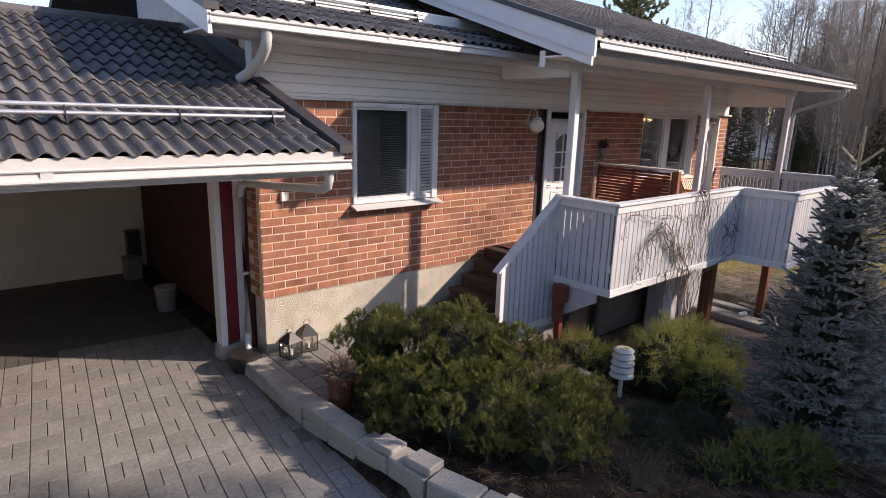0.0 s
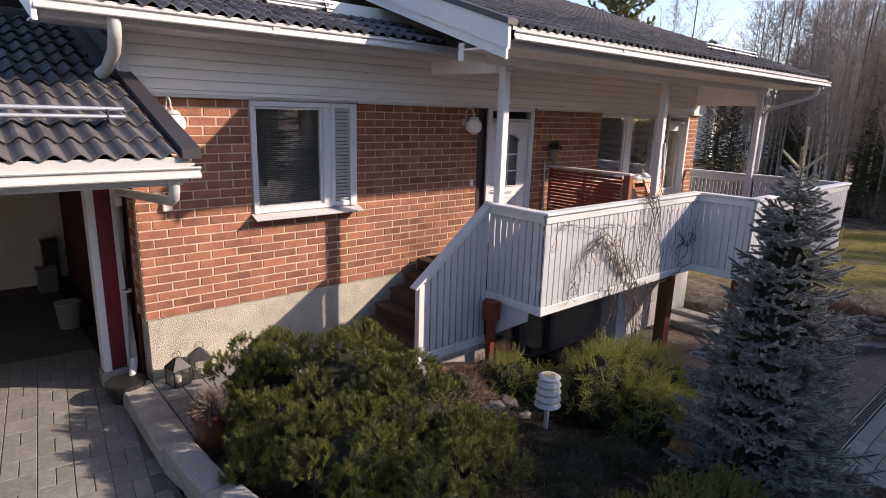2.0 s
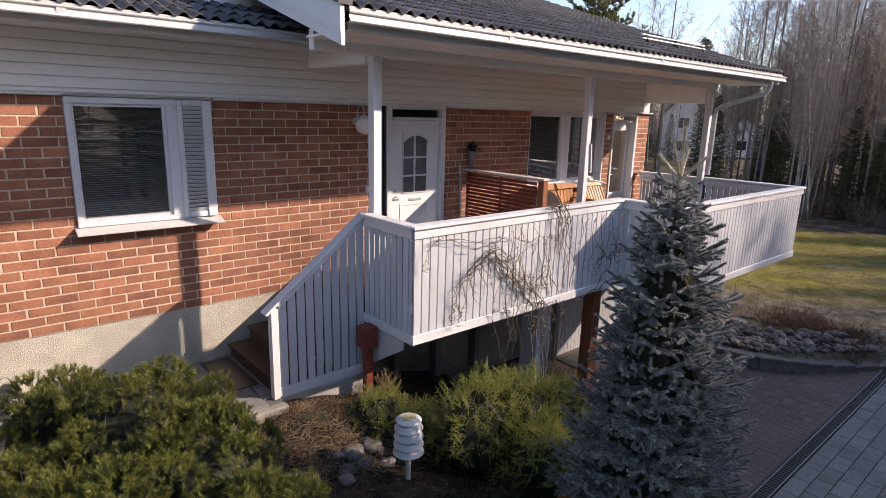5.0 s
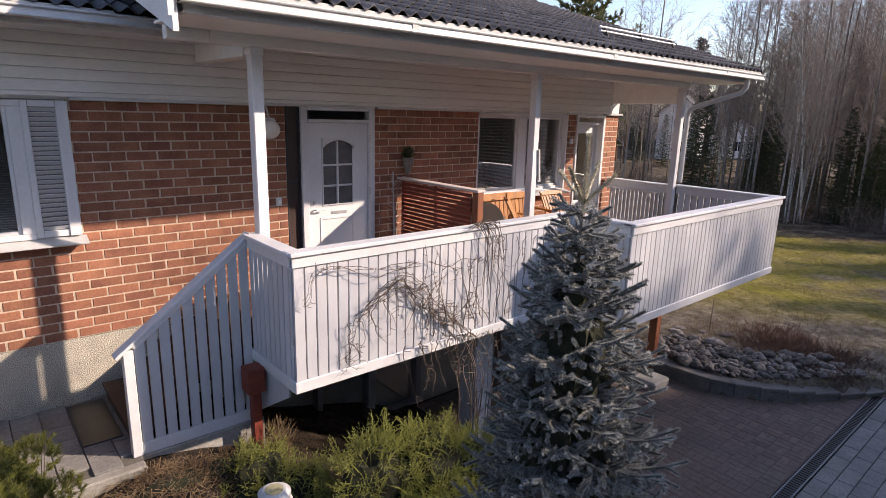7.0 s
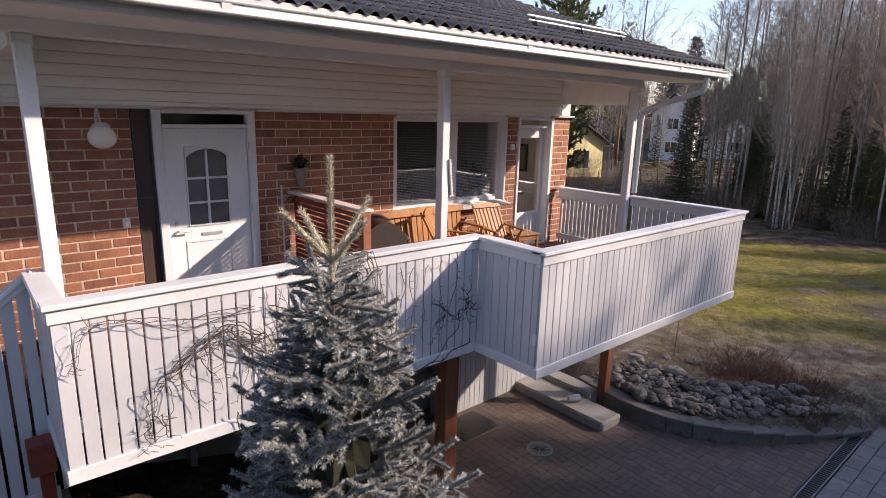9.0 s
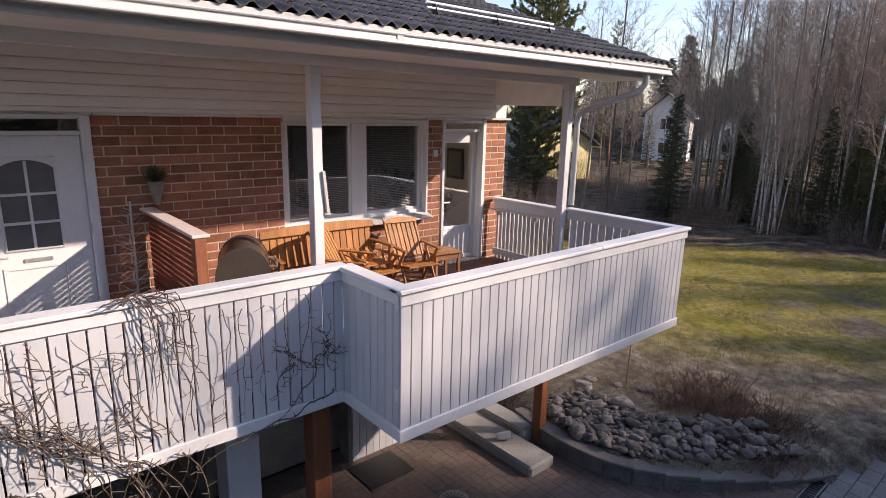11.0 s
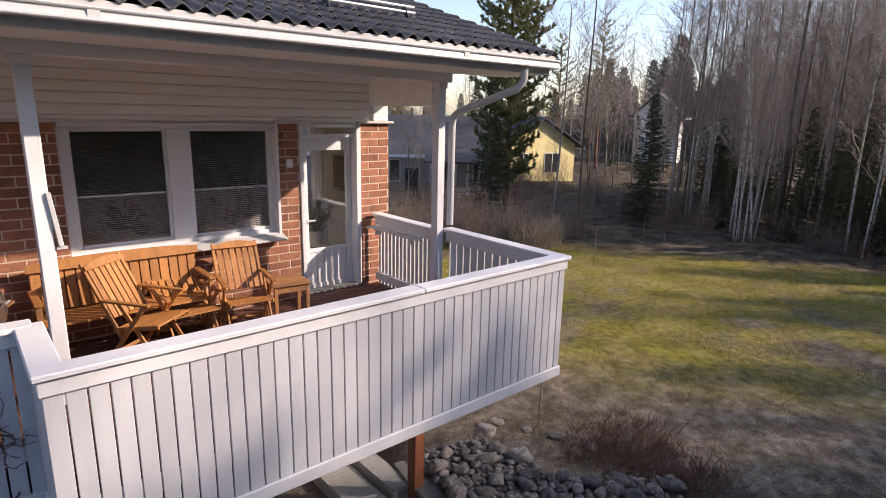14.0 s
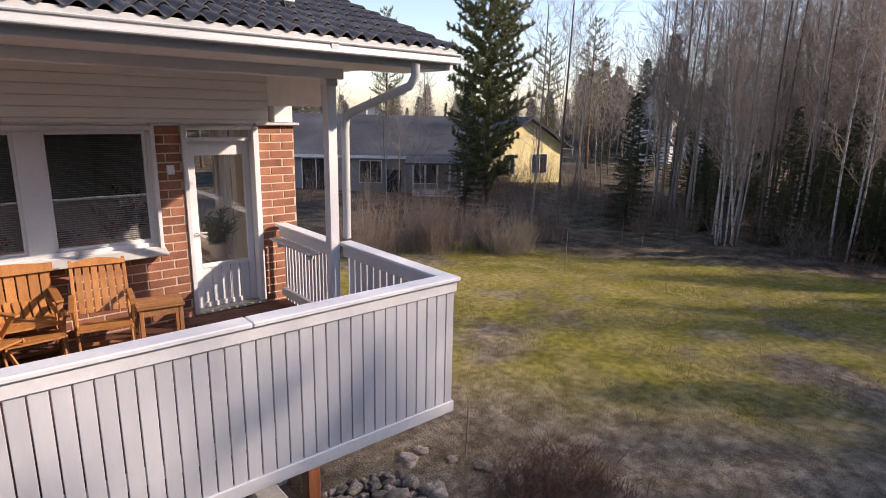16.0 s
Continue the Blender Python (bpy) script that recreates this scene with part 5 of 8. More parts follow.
def blue_spruce():
    t = thing("blue_spruce", "young blue spruce with silvery grey-green needles", "tree", (7.24, 1.77, -0.75))
    H = 3.72
    bm = tube(bmesh.new(), [(0, 0, 0), (0.01, 0, 1.2), (0, 0.01, 2.4), (0, 0, 3.2)], 0.05, 9, 0.008)
    part("trunk", bm, BARK, t)
    rs = random.Random(11)
    A, B = [], []
    wood_a, wood_b, wood_r = [], [], []

    def branch(z, ang, L, rise):
        d = Vector((math.cos(ang), math.sin(ang), 0))
        L *= 1.0 - 0.16 * max(0.0, -0.76 * d.x + 0.65 * d.y)
        base = Vector((0, 0, z))
        pts = []
        n = max(4, int(L / 0.075))
        for i in range(n + 1):
            s = i / n
            pts.append(base + d * (L * s) + Vector((0, 0, rise * L * s - 0.22 * L * math.sin(s * 2.2) * (0.3 if z > 2.6 else 1.0) + 0.10 * L * s * s)))
        side = Vector((-d.y, d.x, 0))
        for i in range(n):
            s = (i + 0.5) / n
            wood_a.append(pts[i]); wood_b.append(pts[i + 1]); wood_r.append(0.010 * (1 - s) + 0.003)
            if s > 0.22:
                A.append(pts[i]); B.append(pts[i + 1])
            if s > 0.16:
                for sg in (-1, 1):
                    if rs.random() < 0.10:
                        continue
                    l = (0.10 + 0.42 * L * (1 - s)) * rs.uniform(0.7, 1.1)
                    l = min(l, 0.42)
                    q = (d * rs.uniform(0.55, 0.95) + side * sg * rs.uniform(0.7, 1.0) + Vector((0, 0, rs.uniform(-0.25, 0.30)))).normalized()
                    p0 = pts[i]
                    p1 = p0 + q * l
                    A.append(p0); B.append(p1)
                    wood_a.append(p0); wood_b.append(p1); wood_r.append(0.003)
                    if l > 0.14:
                        for w in (0.4, 0.72) if l > 0.22 else (0.5,):
                            for s2 in (-1, 1):
                                q2 = (q + (side * s2 * 0.75 if rs.random() < 0.7 else Vector((0, 0, 0.6))) + Vector((0, 0, rs.uniform(-0.15, 0.35)))).normalized()
                                l2 = l * (1 - w) * 0.9 + 0.045
                                A.append(p0 + q * l * w); B.append(p0 + q * l * w + q2 * l2)
        tip = pts[-1]
        A.append(tip); B.append(tip + (pts[-1] - pts[-2]).normalized() * 0.05)

    z = 0.30
    ang = 0.0
    while z < 3.26:
        top = 3.33 - z
        L = 0.13 + 0.37 * top if top < 1.0 else 0.50 + 0.225 * (top - 1.0)
        for _ in range(4 if top > 0.5 else 3):
            ang += 2.39996
            branch(z + rs.uniform(-0.04, 0.04), ang + rs.uniform(-0.2, 0.2), L * rs.uniform(0.82, 1.12), 0.22 if top > 0.8 else 0.42)
        z += 0.078 if top > 0.4 else 0.10
    # short shoots all the way up the stem of the top, then the two highest whorls
    for k in range(26):
        a, z0 = k * 2.4, 2.15 + 0.045 * k
        l = rs.uniform(0.07, 0.15)
        A.append((0, 0, z0)); B.append((l * math.cos(a), l * math.sin(a), z0 + l * 0.55))
    for z0, n, L0 in ((3.06, 6, 0.21), (2.88, 6, 0.28), (2.70, 7, 0.35)):
        for k in range(n):
            branch(z0, k * 6.283 / n + z0 * 5, L0 * rs.uniform(0.85, 1.1), 0.40)
    A.append((0, 0, 2.2)); B.append((0, 0, 3.34))
    A, B = np.array([tuple(q) for q in A]), np.array([tuple(q) for q in B])
    v = brush(A, B, 1450, 0.022, 0.0027, 1.0)
    tip = B - unit(B - A) * 0.012
    v = np.concatenate([v, brush(tip, B, 0, 0.023, 0.0022, 0.6, least=13)])
    wv, wf = sticks(A, B, 0.012, 0.009)
    # lumpy filler, coloured dark for the shade inside the crown
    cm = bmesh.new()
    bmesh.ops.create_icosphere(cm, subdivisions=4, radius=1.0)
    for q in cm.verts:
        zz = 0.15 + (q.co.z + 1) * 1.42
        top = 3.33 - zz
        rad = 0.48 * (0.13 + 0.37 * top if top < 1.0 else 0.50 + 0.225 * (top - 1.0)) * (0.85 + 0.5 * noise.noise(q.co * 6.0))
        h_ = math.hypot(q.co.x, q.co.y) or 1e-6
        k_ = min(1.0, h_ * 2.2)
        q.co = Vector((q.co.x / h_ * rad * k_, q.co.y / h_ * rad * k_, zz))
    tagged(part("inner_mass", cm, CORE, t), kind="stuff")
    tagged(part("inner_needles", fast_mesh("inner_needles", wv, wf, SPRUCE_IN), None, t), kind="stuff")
    part("crown", fast_mesh("crown", v, tri_faces(v), SPRUCE_N), None, t, "silvery blue-green needled branches")
    wv, wf = sticks(wood_a, wood_b, wood_r)
    tagged(part("branchwork", fast_mesh("branches", wv, wf, BARK), None, t), kind="stuff")
    # the leader and its four young side shoots
    A2, B2 = [(0, 0, 3.24)], [(0.0, 0.0, H)]
    for k, a in enumerate((0.3, 1.75, 3.35, 4.9)):
        l = 0.30 if k % 2 == 0 else 0.24
        A2.append((0, 0, 3.34)); B2.append((l * 0.72 * math.cos(a), l * 0.72 * math.sin(a), 3.34 + l * 0.72))
    v = brush(A2, B2, 2600, 0.026, 0.0024, 0.8)
    part("leader", fast_mesh("leader", v, tri_faces(v), SPRUCE_T), None, t, "pale tan young top shoots")
    wv, wf = sticks(A2, B2, 0.012, 0.008)
    part("leader_stem", fast_mesh("leader_stems", wv, wf, SPRUCE_T), None, t)
    return t


blue_spruce()


def mound_bush(name, label, cat, mounds, shoots, shoot_len, per_m, nl, nw, material, lean=0.55, up=0.75, seed=1, stem=0.004, droop=0.0, fill=0.35, inner=None, lumps=0, feather=0):
    """A bush of shoots that stand on lumpy mounds (x, y, z, rx, ry, rz)."""
    rs = np.random.RandomState(seed)
    t = thing(name, label, cat, (mounds[0][0], mounds[0][1], ground_z(mounds[0][0], mounds[0][1])))
    o = np.array(t.location)
    A, B = [], []
    whole = list(mounds)
    if lumps:
        # separate cushions of growth stand out of the dark mass
        mounds = []
        for m in whole:
            k_ = max(4, int(lumps * (m[3] + m[5]) / 0.9))
            for j in range(k_):
                h_ = 1 - (j + 0.5) / k_ * 1.05
                a_ = j * 2.39996 + m[0] * 9
                r_ = math.sqrt(max(0, 1 - h_ * h_))
                s_ = rs.uniform(0.13, 0.24)
                mounds.append((m[0] + m[3] * r_ * math.cos(a_) * 0.9, m[1] + m[4] * r_ * math.sin(a_) * 0.9, m[2] + m[5] * h_ * 0.9, s_, s_, s_ * 0.95))
    W = np.array([m[3] * m[4] + m[3] * m[5] for m in mounds])
    for m, w in zip(mounds, W / W.sum()):
        n = int(shoots * w)
        d = rs.normal(size=(n, 3))
        d[:, 2] = np.abs(d[:, 2]) * 1.1 - 0.15
        d = unit(d)
        rad = np.where(rs.rand(n) < fill, rs.uniform(0.45, 0.9, n), rs.uniform(0.88, 1.02, n))
        lump = 1 + 0.16 * np.sin(d[:, 0] * 5 + seed) * np.cos(d[:, 1] * 6 + m[0] * 3)
        p = np.array(m[:3]) + d * np.array(m[3:]) * (rad * lump)[:, None]
        dirn = unit(d * (1 - up) + np.array((0, 0, up)) + rs.normal(size=(n, 3)) * 0.32)
        l = shoot_len * rs.uniform(0.6, 1.25, n)
        A.append(p - dirn * l[:, None] * 0.5); B.append(p + dirn * l[:, None] * 0.5)
    A, B = np.concatenate(A) - o, np.concatenate(B) - o
    FA, FB = A, B
    if feather:
        # flat sprays: side twigs that shorten towards the tip
        n = len(A)
        ax, L = unit(B - A), np.linalg.norm(B - A, axis=1)
        sd = unit(np.cross(ax, rs.normal(size=(n, 3))))
        for j in range(feather):
            u_ = 0.15 + 0.75 * j / feather
            q_ = A + (B - A) * u_
            e_ = unit(ax * 0.75 + sd * (1 if j % 2 else -1) + rs.normal(size=(n, 3)) * 0.15)
            FA = np.concatenate([FA, q_])
            FB = np.concatenate([FB, q_ + e_ * (L * (1.05 - u_) * 0.55)[:, None]])
    v = brush(FA, FB, per_m, nl, nw, lean, droop)
    part("foliage", fast_mesh(name, v, tri_faces(v), material), None, t)
    # inner filler mass, its dark colour stands for shade between the shoots
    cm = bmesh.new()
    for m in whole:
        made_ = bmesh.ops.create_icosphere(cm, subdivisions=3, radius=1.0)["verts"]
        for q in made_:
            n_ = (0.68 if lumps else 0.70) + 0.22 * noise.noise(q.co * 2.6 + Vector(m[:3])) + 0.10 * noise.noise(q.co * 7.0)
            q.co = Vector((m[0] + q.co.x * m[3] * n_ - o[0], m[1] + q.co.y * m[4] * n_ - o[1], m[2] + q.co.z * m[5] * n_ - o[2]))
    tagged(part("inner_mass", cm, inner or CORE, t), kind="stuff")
    core = rs.choice(len(A), min(len(A), 220), replace=False)
    cen = np.array([min(mounds, key=lambda m: (m[0] - p[0] - o[0]) ** 2 + (m[1] - p[1] - o[1]) ** 2)[:3] for p in A[core]]) - o
    cen[:, 2] = np.array([ground_z(c[0] + o[0], c[1] + o[1]) for c in cen]) - o[2]
    wv, wf = sticks(cen + rs.normal(size=cen.shape) * 0.03, A[core], stem * 1.6, stem * 0.7)
    tagged(part("stem_mass", fast_mesh(name + "_stems", wv, wf, BARK), None, t), kind="stuff")
    return t


mound_bush("mountain_pine", "dense dark green dwarf mountain pine beside the low wall", "shrub",
           [(3.45, 5.10, 0.30, 0.46, 0.42, 0.46), (3.95, 4.35, 0.36, 0.56, 0.52, 0.58), (3.25, 4.30, 0.12, 0.42, 0.45, 0.42), (4.40, 4.55, 0.16, 0.42, 0.42, 0.46), (4.25, 3.70, 0.20, 0.52, 0.5, 0.50), (3.50, 3.55, 0.16, 0.50, 0.5, 0.45), (3.85, 2.95, 0.05, 0.45, 0.45, 0.42), (3.05, 4.0, 0.05, 0.3, 0.35, 0.30), (4.55, 3.15, 0.0, 0.35, 0.35, 0.36)],
           5800, 0.085, 1050, 0.042, 0.0015, MUGO_N, 0.7, 0.55, 2, fill=0.05, lumps=9)
mound_bush("juniper", "yellow-green spreading juniper under the balcony", "shrub",
           [(6.95, 3.50, -0.22, 0.55, 0.42, 0.62), (7.5, 3.40, -0.30, 0.52, 0.45, 0.64), (8.05, 3.30, -0.50, 0.5, 0.45, 0.62), (7.3, 2.95, -0.50, 0.5, 0.38, 0.52)],
           1000, 0.27, 400, 0.013, 0.0025, JUNI_N, 0.6, 0.28, 4, droop=0.05, feather=7)
mound_bush("juniper", "olive juniper with brown dry twigs beside the stair", "shrub",
           [(6.25, 4.30, -0.24, 0.34, 0.30, 0.38), (6.55, 4.10, -0.40, 0.30, 0.3, 0.36)], 230, 0.25, 480, 0.013, 0.0022, JUNI_N, 0.6, 0.5, 6, droop=0.05, feather=6)
mound_bush("yew", "low yew with ribbed green sprays in the front bed", "shrub",
           [(5.55, 1.70, -0.35, 0.42, 0.34, 0.46), (6.05, 1.55, -0.42, 0.45, 0.35, 0.46), (5.1, 1.9, -0.3, 0.25, 0.22, 0.34)], 800, 0.16, 620, 0.024, 0.0026, YEW_N, 0.75, 0.45, 7)
mound_bush("dark_juniper", "creeping juniper in the bed, coloured dark for shade", "shrub",
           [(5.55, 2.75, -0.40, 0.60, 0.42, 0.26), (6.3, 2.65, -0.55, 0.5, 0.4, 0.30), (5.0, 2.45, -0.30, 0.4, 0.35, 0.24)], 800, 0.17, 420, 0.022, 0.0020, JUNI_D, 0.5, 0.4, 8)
mound_bush("heather", "brown dry heather along the kerb", "ground cover",
           [(5.55, 4.55, -0.16, 0.42, 0.28, 0.20), (5.0, 4.35, -0.20, 0.35, 0.3, 0.24), (5.95, 4.60, -0.22, 0.35, 0.25, 0.20), (6.3, 4.75, -0.25, 0.25, 0.2, 0.2)], 620, 0.13, 420, 0.016, 0.0016, HEATH, 0.6, 0.7, 9)
mound_bush("heather", "brown dry heather in the front bed", "ground cover",
           [(4.35, 2.25, -0.16, 0.45, 0.4, 0.20), (5.1, 3.35, -0.3, 0.4, 0.3, 0.16)], 420, 0.12, 420, 0.016, 0.0016, HEATH, 0.6, 0.7, 12)
mound_bush("dry_grass", "tuft of straw-coloured dry grass by the stub post", "grass", [(6.62, 4.72, -0.25, 0.12, 0.12, 0.2)], 130, 0.34, 60, 0.05, 0.0022, DRY, 0.25, 0.8, 13)

pot = thing("plant_pot", "brown glazed pot with a dried tufted plant", "flower pot", (2.82, 4.80, -0.02))
bm = bmesh.new()
bar(bm, (0, 0, 0.0), (0, 0, 0.33), 0.115, 20, 0.155)
bar(bm, (0, 0, 0.30), (0, 0, 0.36), 0.165, 20, 0.17)
shade_smooth(part("pot", bm, mat("brown_glaze", (0.10, 0.04, 0.025), 0.3, 0.2, 6, 0.1, 0.1), pot))
A, B = [], []
for k in range(260):
    a, e = random.uniform(0, 6.283), random.uniform(0.2, 1.35)
    d_ = Vector((math.cos(a) * math.sin(e), math.sin(a) * math.sin(e), math.cos(e)))
    A.append(Vector((0, 0, 0.35)) + d_ * 0.03); B.append(Vector((0, 0, 0.36)) + d_ * random.uniform(0.15, 0.25) - Vector((0, 0, 0.10 * math.sin(e) ** 2)))
v = brush(A, B, 420, 0.022, 0.0026, 0.55)
part("dry_plant", fast_mesh("dry_plant", v, tri_faces(v), leaf_mat("dry_plant", (0.20, 0.15, 0.12), (0.38, 0.31, 0.25), 0.8, 6.0)), None, pot, "dry grey-brown tufts")
wv, wf = sticks(A, B, 0.004)
part("stalk_tuft", fast_mesh("stalks", wv, wf, TWIG), None, pot)

# loose litter and dry stems on the bed
A, B = [], []
for k in range(2600):
    x, y = nrng.uniform(2.7, 9.4), nrng.uniform(0.6, 4.8)
    z = ground_z(x, y) + 0.01
    a = nrng.uniform(0, 6.28)
    l = nrng.uniform(0.02, 0.09)
    A.append((x, y, z)); B.append((x + l * math.cos(a), y + l * math.sin(a), z + nrng.uniform(0, 0.03)))
for k in range(2600):
    x, y = nrng.uniform(4.3, 6.5), nrng.uniform(3.75, 4.85)
    z = ground_z(x, y) + 0.015
    a, l = nrng.uniform(0, 6.28), nrng.uniform(0.04, 0.14)
    A.append((x, y, z)); B.append((x + l * math.cos(a), y + l * math.sin(a), z + nrng.uniform(0, 0.06)))
for k in range(2400):
    x, y = nrng.uniform(14.4, 17.4), nrng.uniform(1.9, 5.4)
    z = ground_z(x, y) + 0.015
    a, l = nrng.uniform(0, 6.28), nrng.uniform(0.03, 0.10)
    if in_lawn(x, y):
        A.append((x, y, z)); B.append((x + l * math.cos(a), y + l * math.sin(a), z + nrng.uniform(0, 0.05)))
wv, wf = sticks(A, B, 0.0025)
tagged(part("leaf_litter", fast_mesh("litter", wv, wf, DRY), None), "dry needles and twig litter on the bed soil", "litter", kind="stuff")


# bare vine on the railing
vine = thing("climbing_vine", "bare brown climbing vine tangled over the railing", "climber", (8.75, 4.30, -1.3))
rs = random.Random(21)
curves = []


def along(keys, n, r, jit=0.03, y0=4.075):
    """A stem that follows the bend of a few (x, z) keys, each time a little aside; y0: how far out it lies."""
    p = [(x + rs.uniform(-jit, jit), z + rs.uniform(-jit, jit)) for x, z in keys]
    f = np.linspace(0, len(p) - 1, len(p) * n)
    w1, w2 = rs.uniform(0, 6), rs.uniform(0, 6)
    xs, zs = np.interp(f, range(len(p)), [q[0] for q in p]), np.interp(f, range(len(p)), [q[1] for q in p])
    pts = []
    for q in range(len(f)):
        a_, b_ = max(0, q - 2), min(len(f), q + 3)
        pts.append(Vector((xs[a_:b_].mean() + 0.010 * math.sin(q * 0.9 + w1) + rs.uniform(-0.006, 0.006), y0 - 0.02 + 0.022 * math.sin(q * 0.6 + w2), zs[a_:b_].mean() + 0.010 * math.sin(q * 0.7 + w2) + rs.uniform(-0.006, 0.006))))
    curves.append((pts, r))


marks_ = [("stem_tangle", 0)]
ARCH = [(8.70, -0.2), (8.62, 0.6), (8.40, 0.88), (8.10, 1.08), (7.88, 1.30), (7.64, 1.50), (7.36, 1.38), (7.16, 1.26), (7.08, 0.98)]
for k in range(3):      # trunks from the ground over the boards in one long arch
    along([(8.75, -1.25)] + ARCH[:6 + k], 6, 0.0062, 0.09, 4.085)
for k in range(11):
    along(ARCH[k % 5 + 1:5 + k % 5], 6, rs.uniform(0.004, 0.0065), 0.09)
for k in range(9):      # the bundle under the deck edge
    x0 = 8.75 + rs.uniform(-0.25, 0.3)
    along([(8.75 + rs.uniform(-0.15, 0.15), -1.25), (x0, -0.4), (x0 + rs.uniform(-0.2, 0.2), 0.3), (x0 + rs.uniform(-0.3, 0.3), 0.75)], 6, rs.uniform(0.005, 0.009), 0.06, 4.10)
marks_.append(("shoot_tangle", len(curves)))
for k in range(9):      # uprights between the arch and the cap
    x0 = 7.95 + 0.13 * k
    along([(x0 + 0.15, 0.78), (x0 + rs.uniform(-0.1, 0.15), 1.15), (x0 + rs.uniform(-0.1, 0.1), 1.5), (x0 + rs.uniform(-0.15, 0.1), rs.uniform(1.6, 1.85))], 5, 0.0055, 0.05)
for k in range(20):     # twigs off the arch, drooping
    a_ = ARCH[3 + k % 6]
    x0, z0 = a_[0] + rs.uniform(-0.12, 0.12), a_[1] + rs.uniform(-0.05, 0.05)
    along([(x0, z0), (x0 + rs.uniform(-0.12, 0.16), z0 - rs.uniform(0.1, 0.2)), (x0 + rs.uniform(-0.12, 0.2), max(0.72, z0 - rs.uniform(0.3, 0.55)))], 5, 0.0045, 0.03)
for k in range(16):     # short crossing shoots in the thick of it
    x0, z0 = rs.uniform(7.9, 8.9), rs.uniform(0.9, 1.45)
    along([(x0, z0), (x0 + rs.uniform(-0.25, 0.25), z0 + rs.uniform(-0.1, 0.2)), (x0 + rs.uniform(-0.4, 0.4), z0 + rs.uniform(-0.25, 0.25))], 5, 0.0048, 0.02)
for k in range(3):      # long thin runners towards the stair
    along([(7.92, 1.66), (7.36, 1.58 + 0.04 * k), (6.96, 1.76), (6.72, 1.74), (6.60, 1.40)], 7, 0.0040, 0.03)
along([(7.92, 1.66), (8.2, 1.55), (8.53, 1.62), (8.85, 1.5)], 6, 0.0045, 0.02)
marks_.append(("hanging_tangle", len(curves)))
for k in range(11):     # shoots that hang below the deck edge
    x0 = rs.uniform(7.35, 8.7)
    along([(x0, 0.85), (x0 + rs.uniform(0, 0.12), 0.5), (x0 + rs.uniform(0.05, 0.3), rs.uniform(0.0, 0.35))], 6, 0.0055, 0.04)
marks_.append(("cap_knot", len(curves)))
for k in range(10):     # a knot over the cap, trailing down the boards
    x0 = 8.80 + rs.uniform(-0.18, 0.12)
    along([(x0 - 0.15, 1.93), (x0, 1.97), (x0 + 0.10, 1.86), (x0 + 0.12, 1.6), (x0 + 0.10 + rs.uniform(-0.05, 0.1), 1.85 - rs.uniform(0.35, 0.95))], 4, 0.0055, 0.04, 4.06)
marks_.append(("corner_knot", len(curves)))
for xc, zc, m in ((10.10, 1.28, 9), (9.82, 1.20, 8)):      # two star-shaped knots near the bay corner
    for k in range(m):
        a_ = -1.57 + rs.uniform(-1.0, 1.0) if k % 3 else rs.uniform(0, 3.1)
        l_ = rs.uniform(0.15, 0.42) if k % 3 else rs.uniform(0.08, 0.3)
        along([(xc, zc), (xc + 0.5 * l_ * math.cos(a_), zc + 0.5 * l_ * math.sin(a_)), (min(10.24, xc + l_ * math.cos(a_ + 0.2)), zc + l_ * math.sin(a_ + 0.2))], 5, 0.0045, 0.01)
marks_.append(("trailing_tangle", len(curves)))
along([(10.20, 0.85), (9.9, 0.72), (9.6, 0.66), (9.2, 0.62), (8.9, 0.5)], 7, 0.0075, 0.02)
along([(10.05, 1.2), (9.95, 0.95), (9.75, 0.75), (9.4, 0.6)], 6, 0.0060, 0.02)
for k in range(6):      # single shoots along the boards
    x0 = 9.05 + 0.17 * k
    along([(x0, 1.80), (x0 + rs.uniform(-0.1, 0.1), 1.45), (x0 + rs.uniform(-0.12, 0.12), 1.1), (x0 + rs.uniform(-0.15, 0.15), rs.uniform(0.7, 1.0))], 5, 0.0040, 0.03)
o = np.array(vine.location)
for m_, (nm_, a0_) in enumerate(marks_):
    A, B, R_ = [], [], []
    for pts, r in curves[a0_:marks_[m_ + 1][1] if m_ + 1 < len(marks_) else None]:
        n = len(pts) - 1
        for i in range(n):
            A.append(pts[i]); B.append(pts[i + 1]); R_.append(r * (1 - 0.6 * i / n))
            if rs.random() < 0.28:
                q = (pts[i + 1] - pts[i]).normalized() * rs.uniform(0.03, 0.10)
                q = Vector((q.x * 0.4 + q.z * rs.choice((-1, 1)), -abs(rs.uniform(0, 0.02)), q.z * 0.4 + abs(q.x) * rs.uniform(-0.6, 1)))
                A.append(pts[i]); B.append(pts[i] + q); R_.append(r * 0.6)
    wv, wf = sticks(np.array(A) - o, np.array(B) - o, np.array(R_) * 1.15, np.array(R_) * 1.0)
    tagged(part(nm_, fast_mesh(nm_, wv, wf, VINE), None, vine), kind="stuff")

# ventilator on its mast
vt = thing("garden_vent", "white stacked plastic vent cap on a short mast", "vent", (6.05, 3.52, ground_z(6.05, 3.52)))
bm = bmesh.new()
bar(bm, (0, 0, 0), (0, 0, 0.36), 0.027, 12)
part("mast", bm, METAL_W, vt)
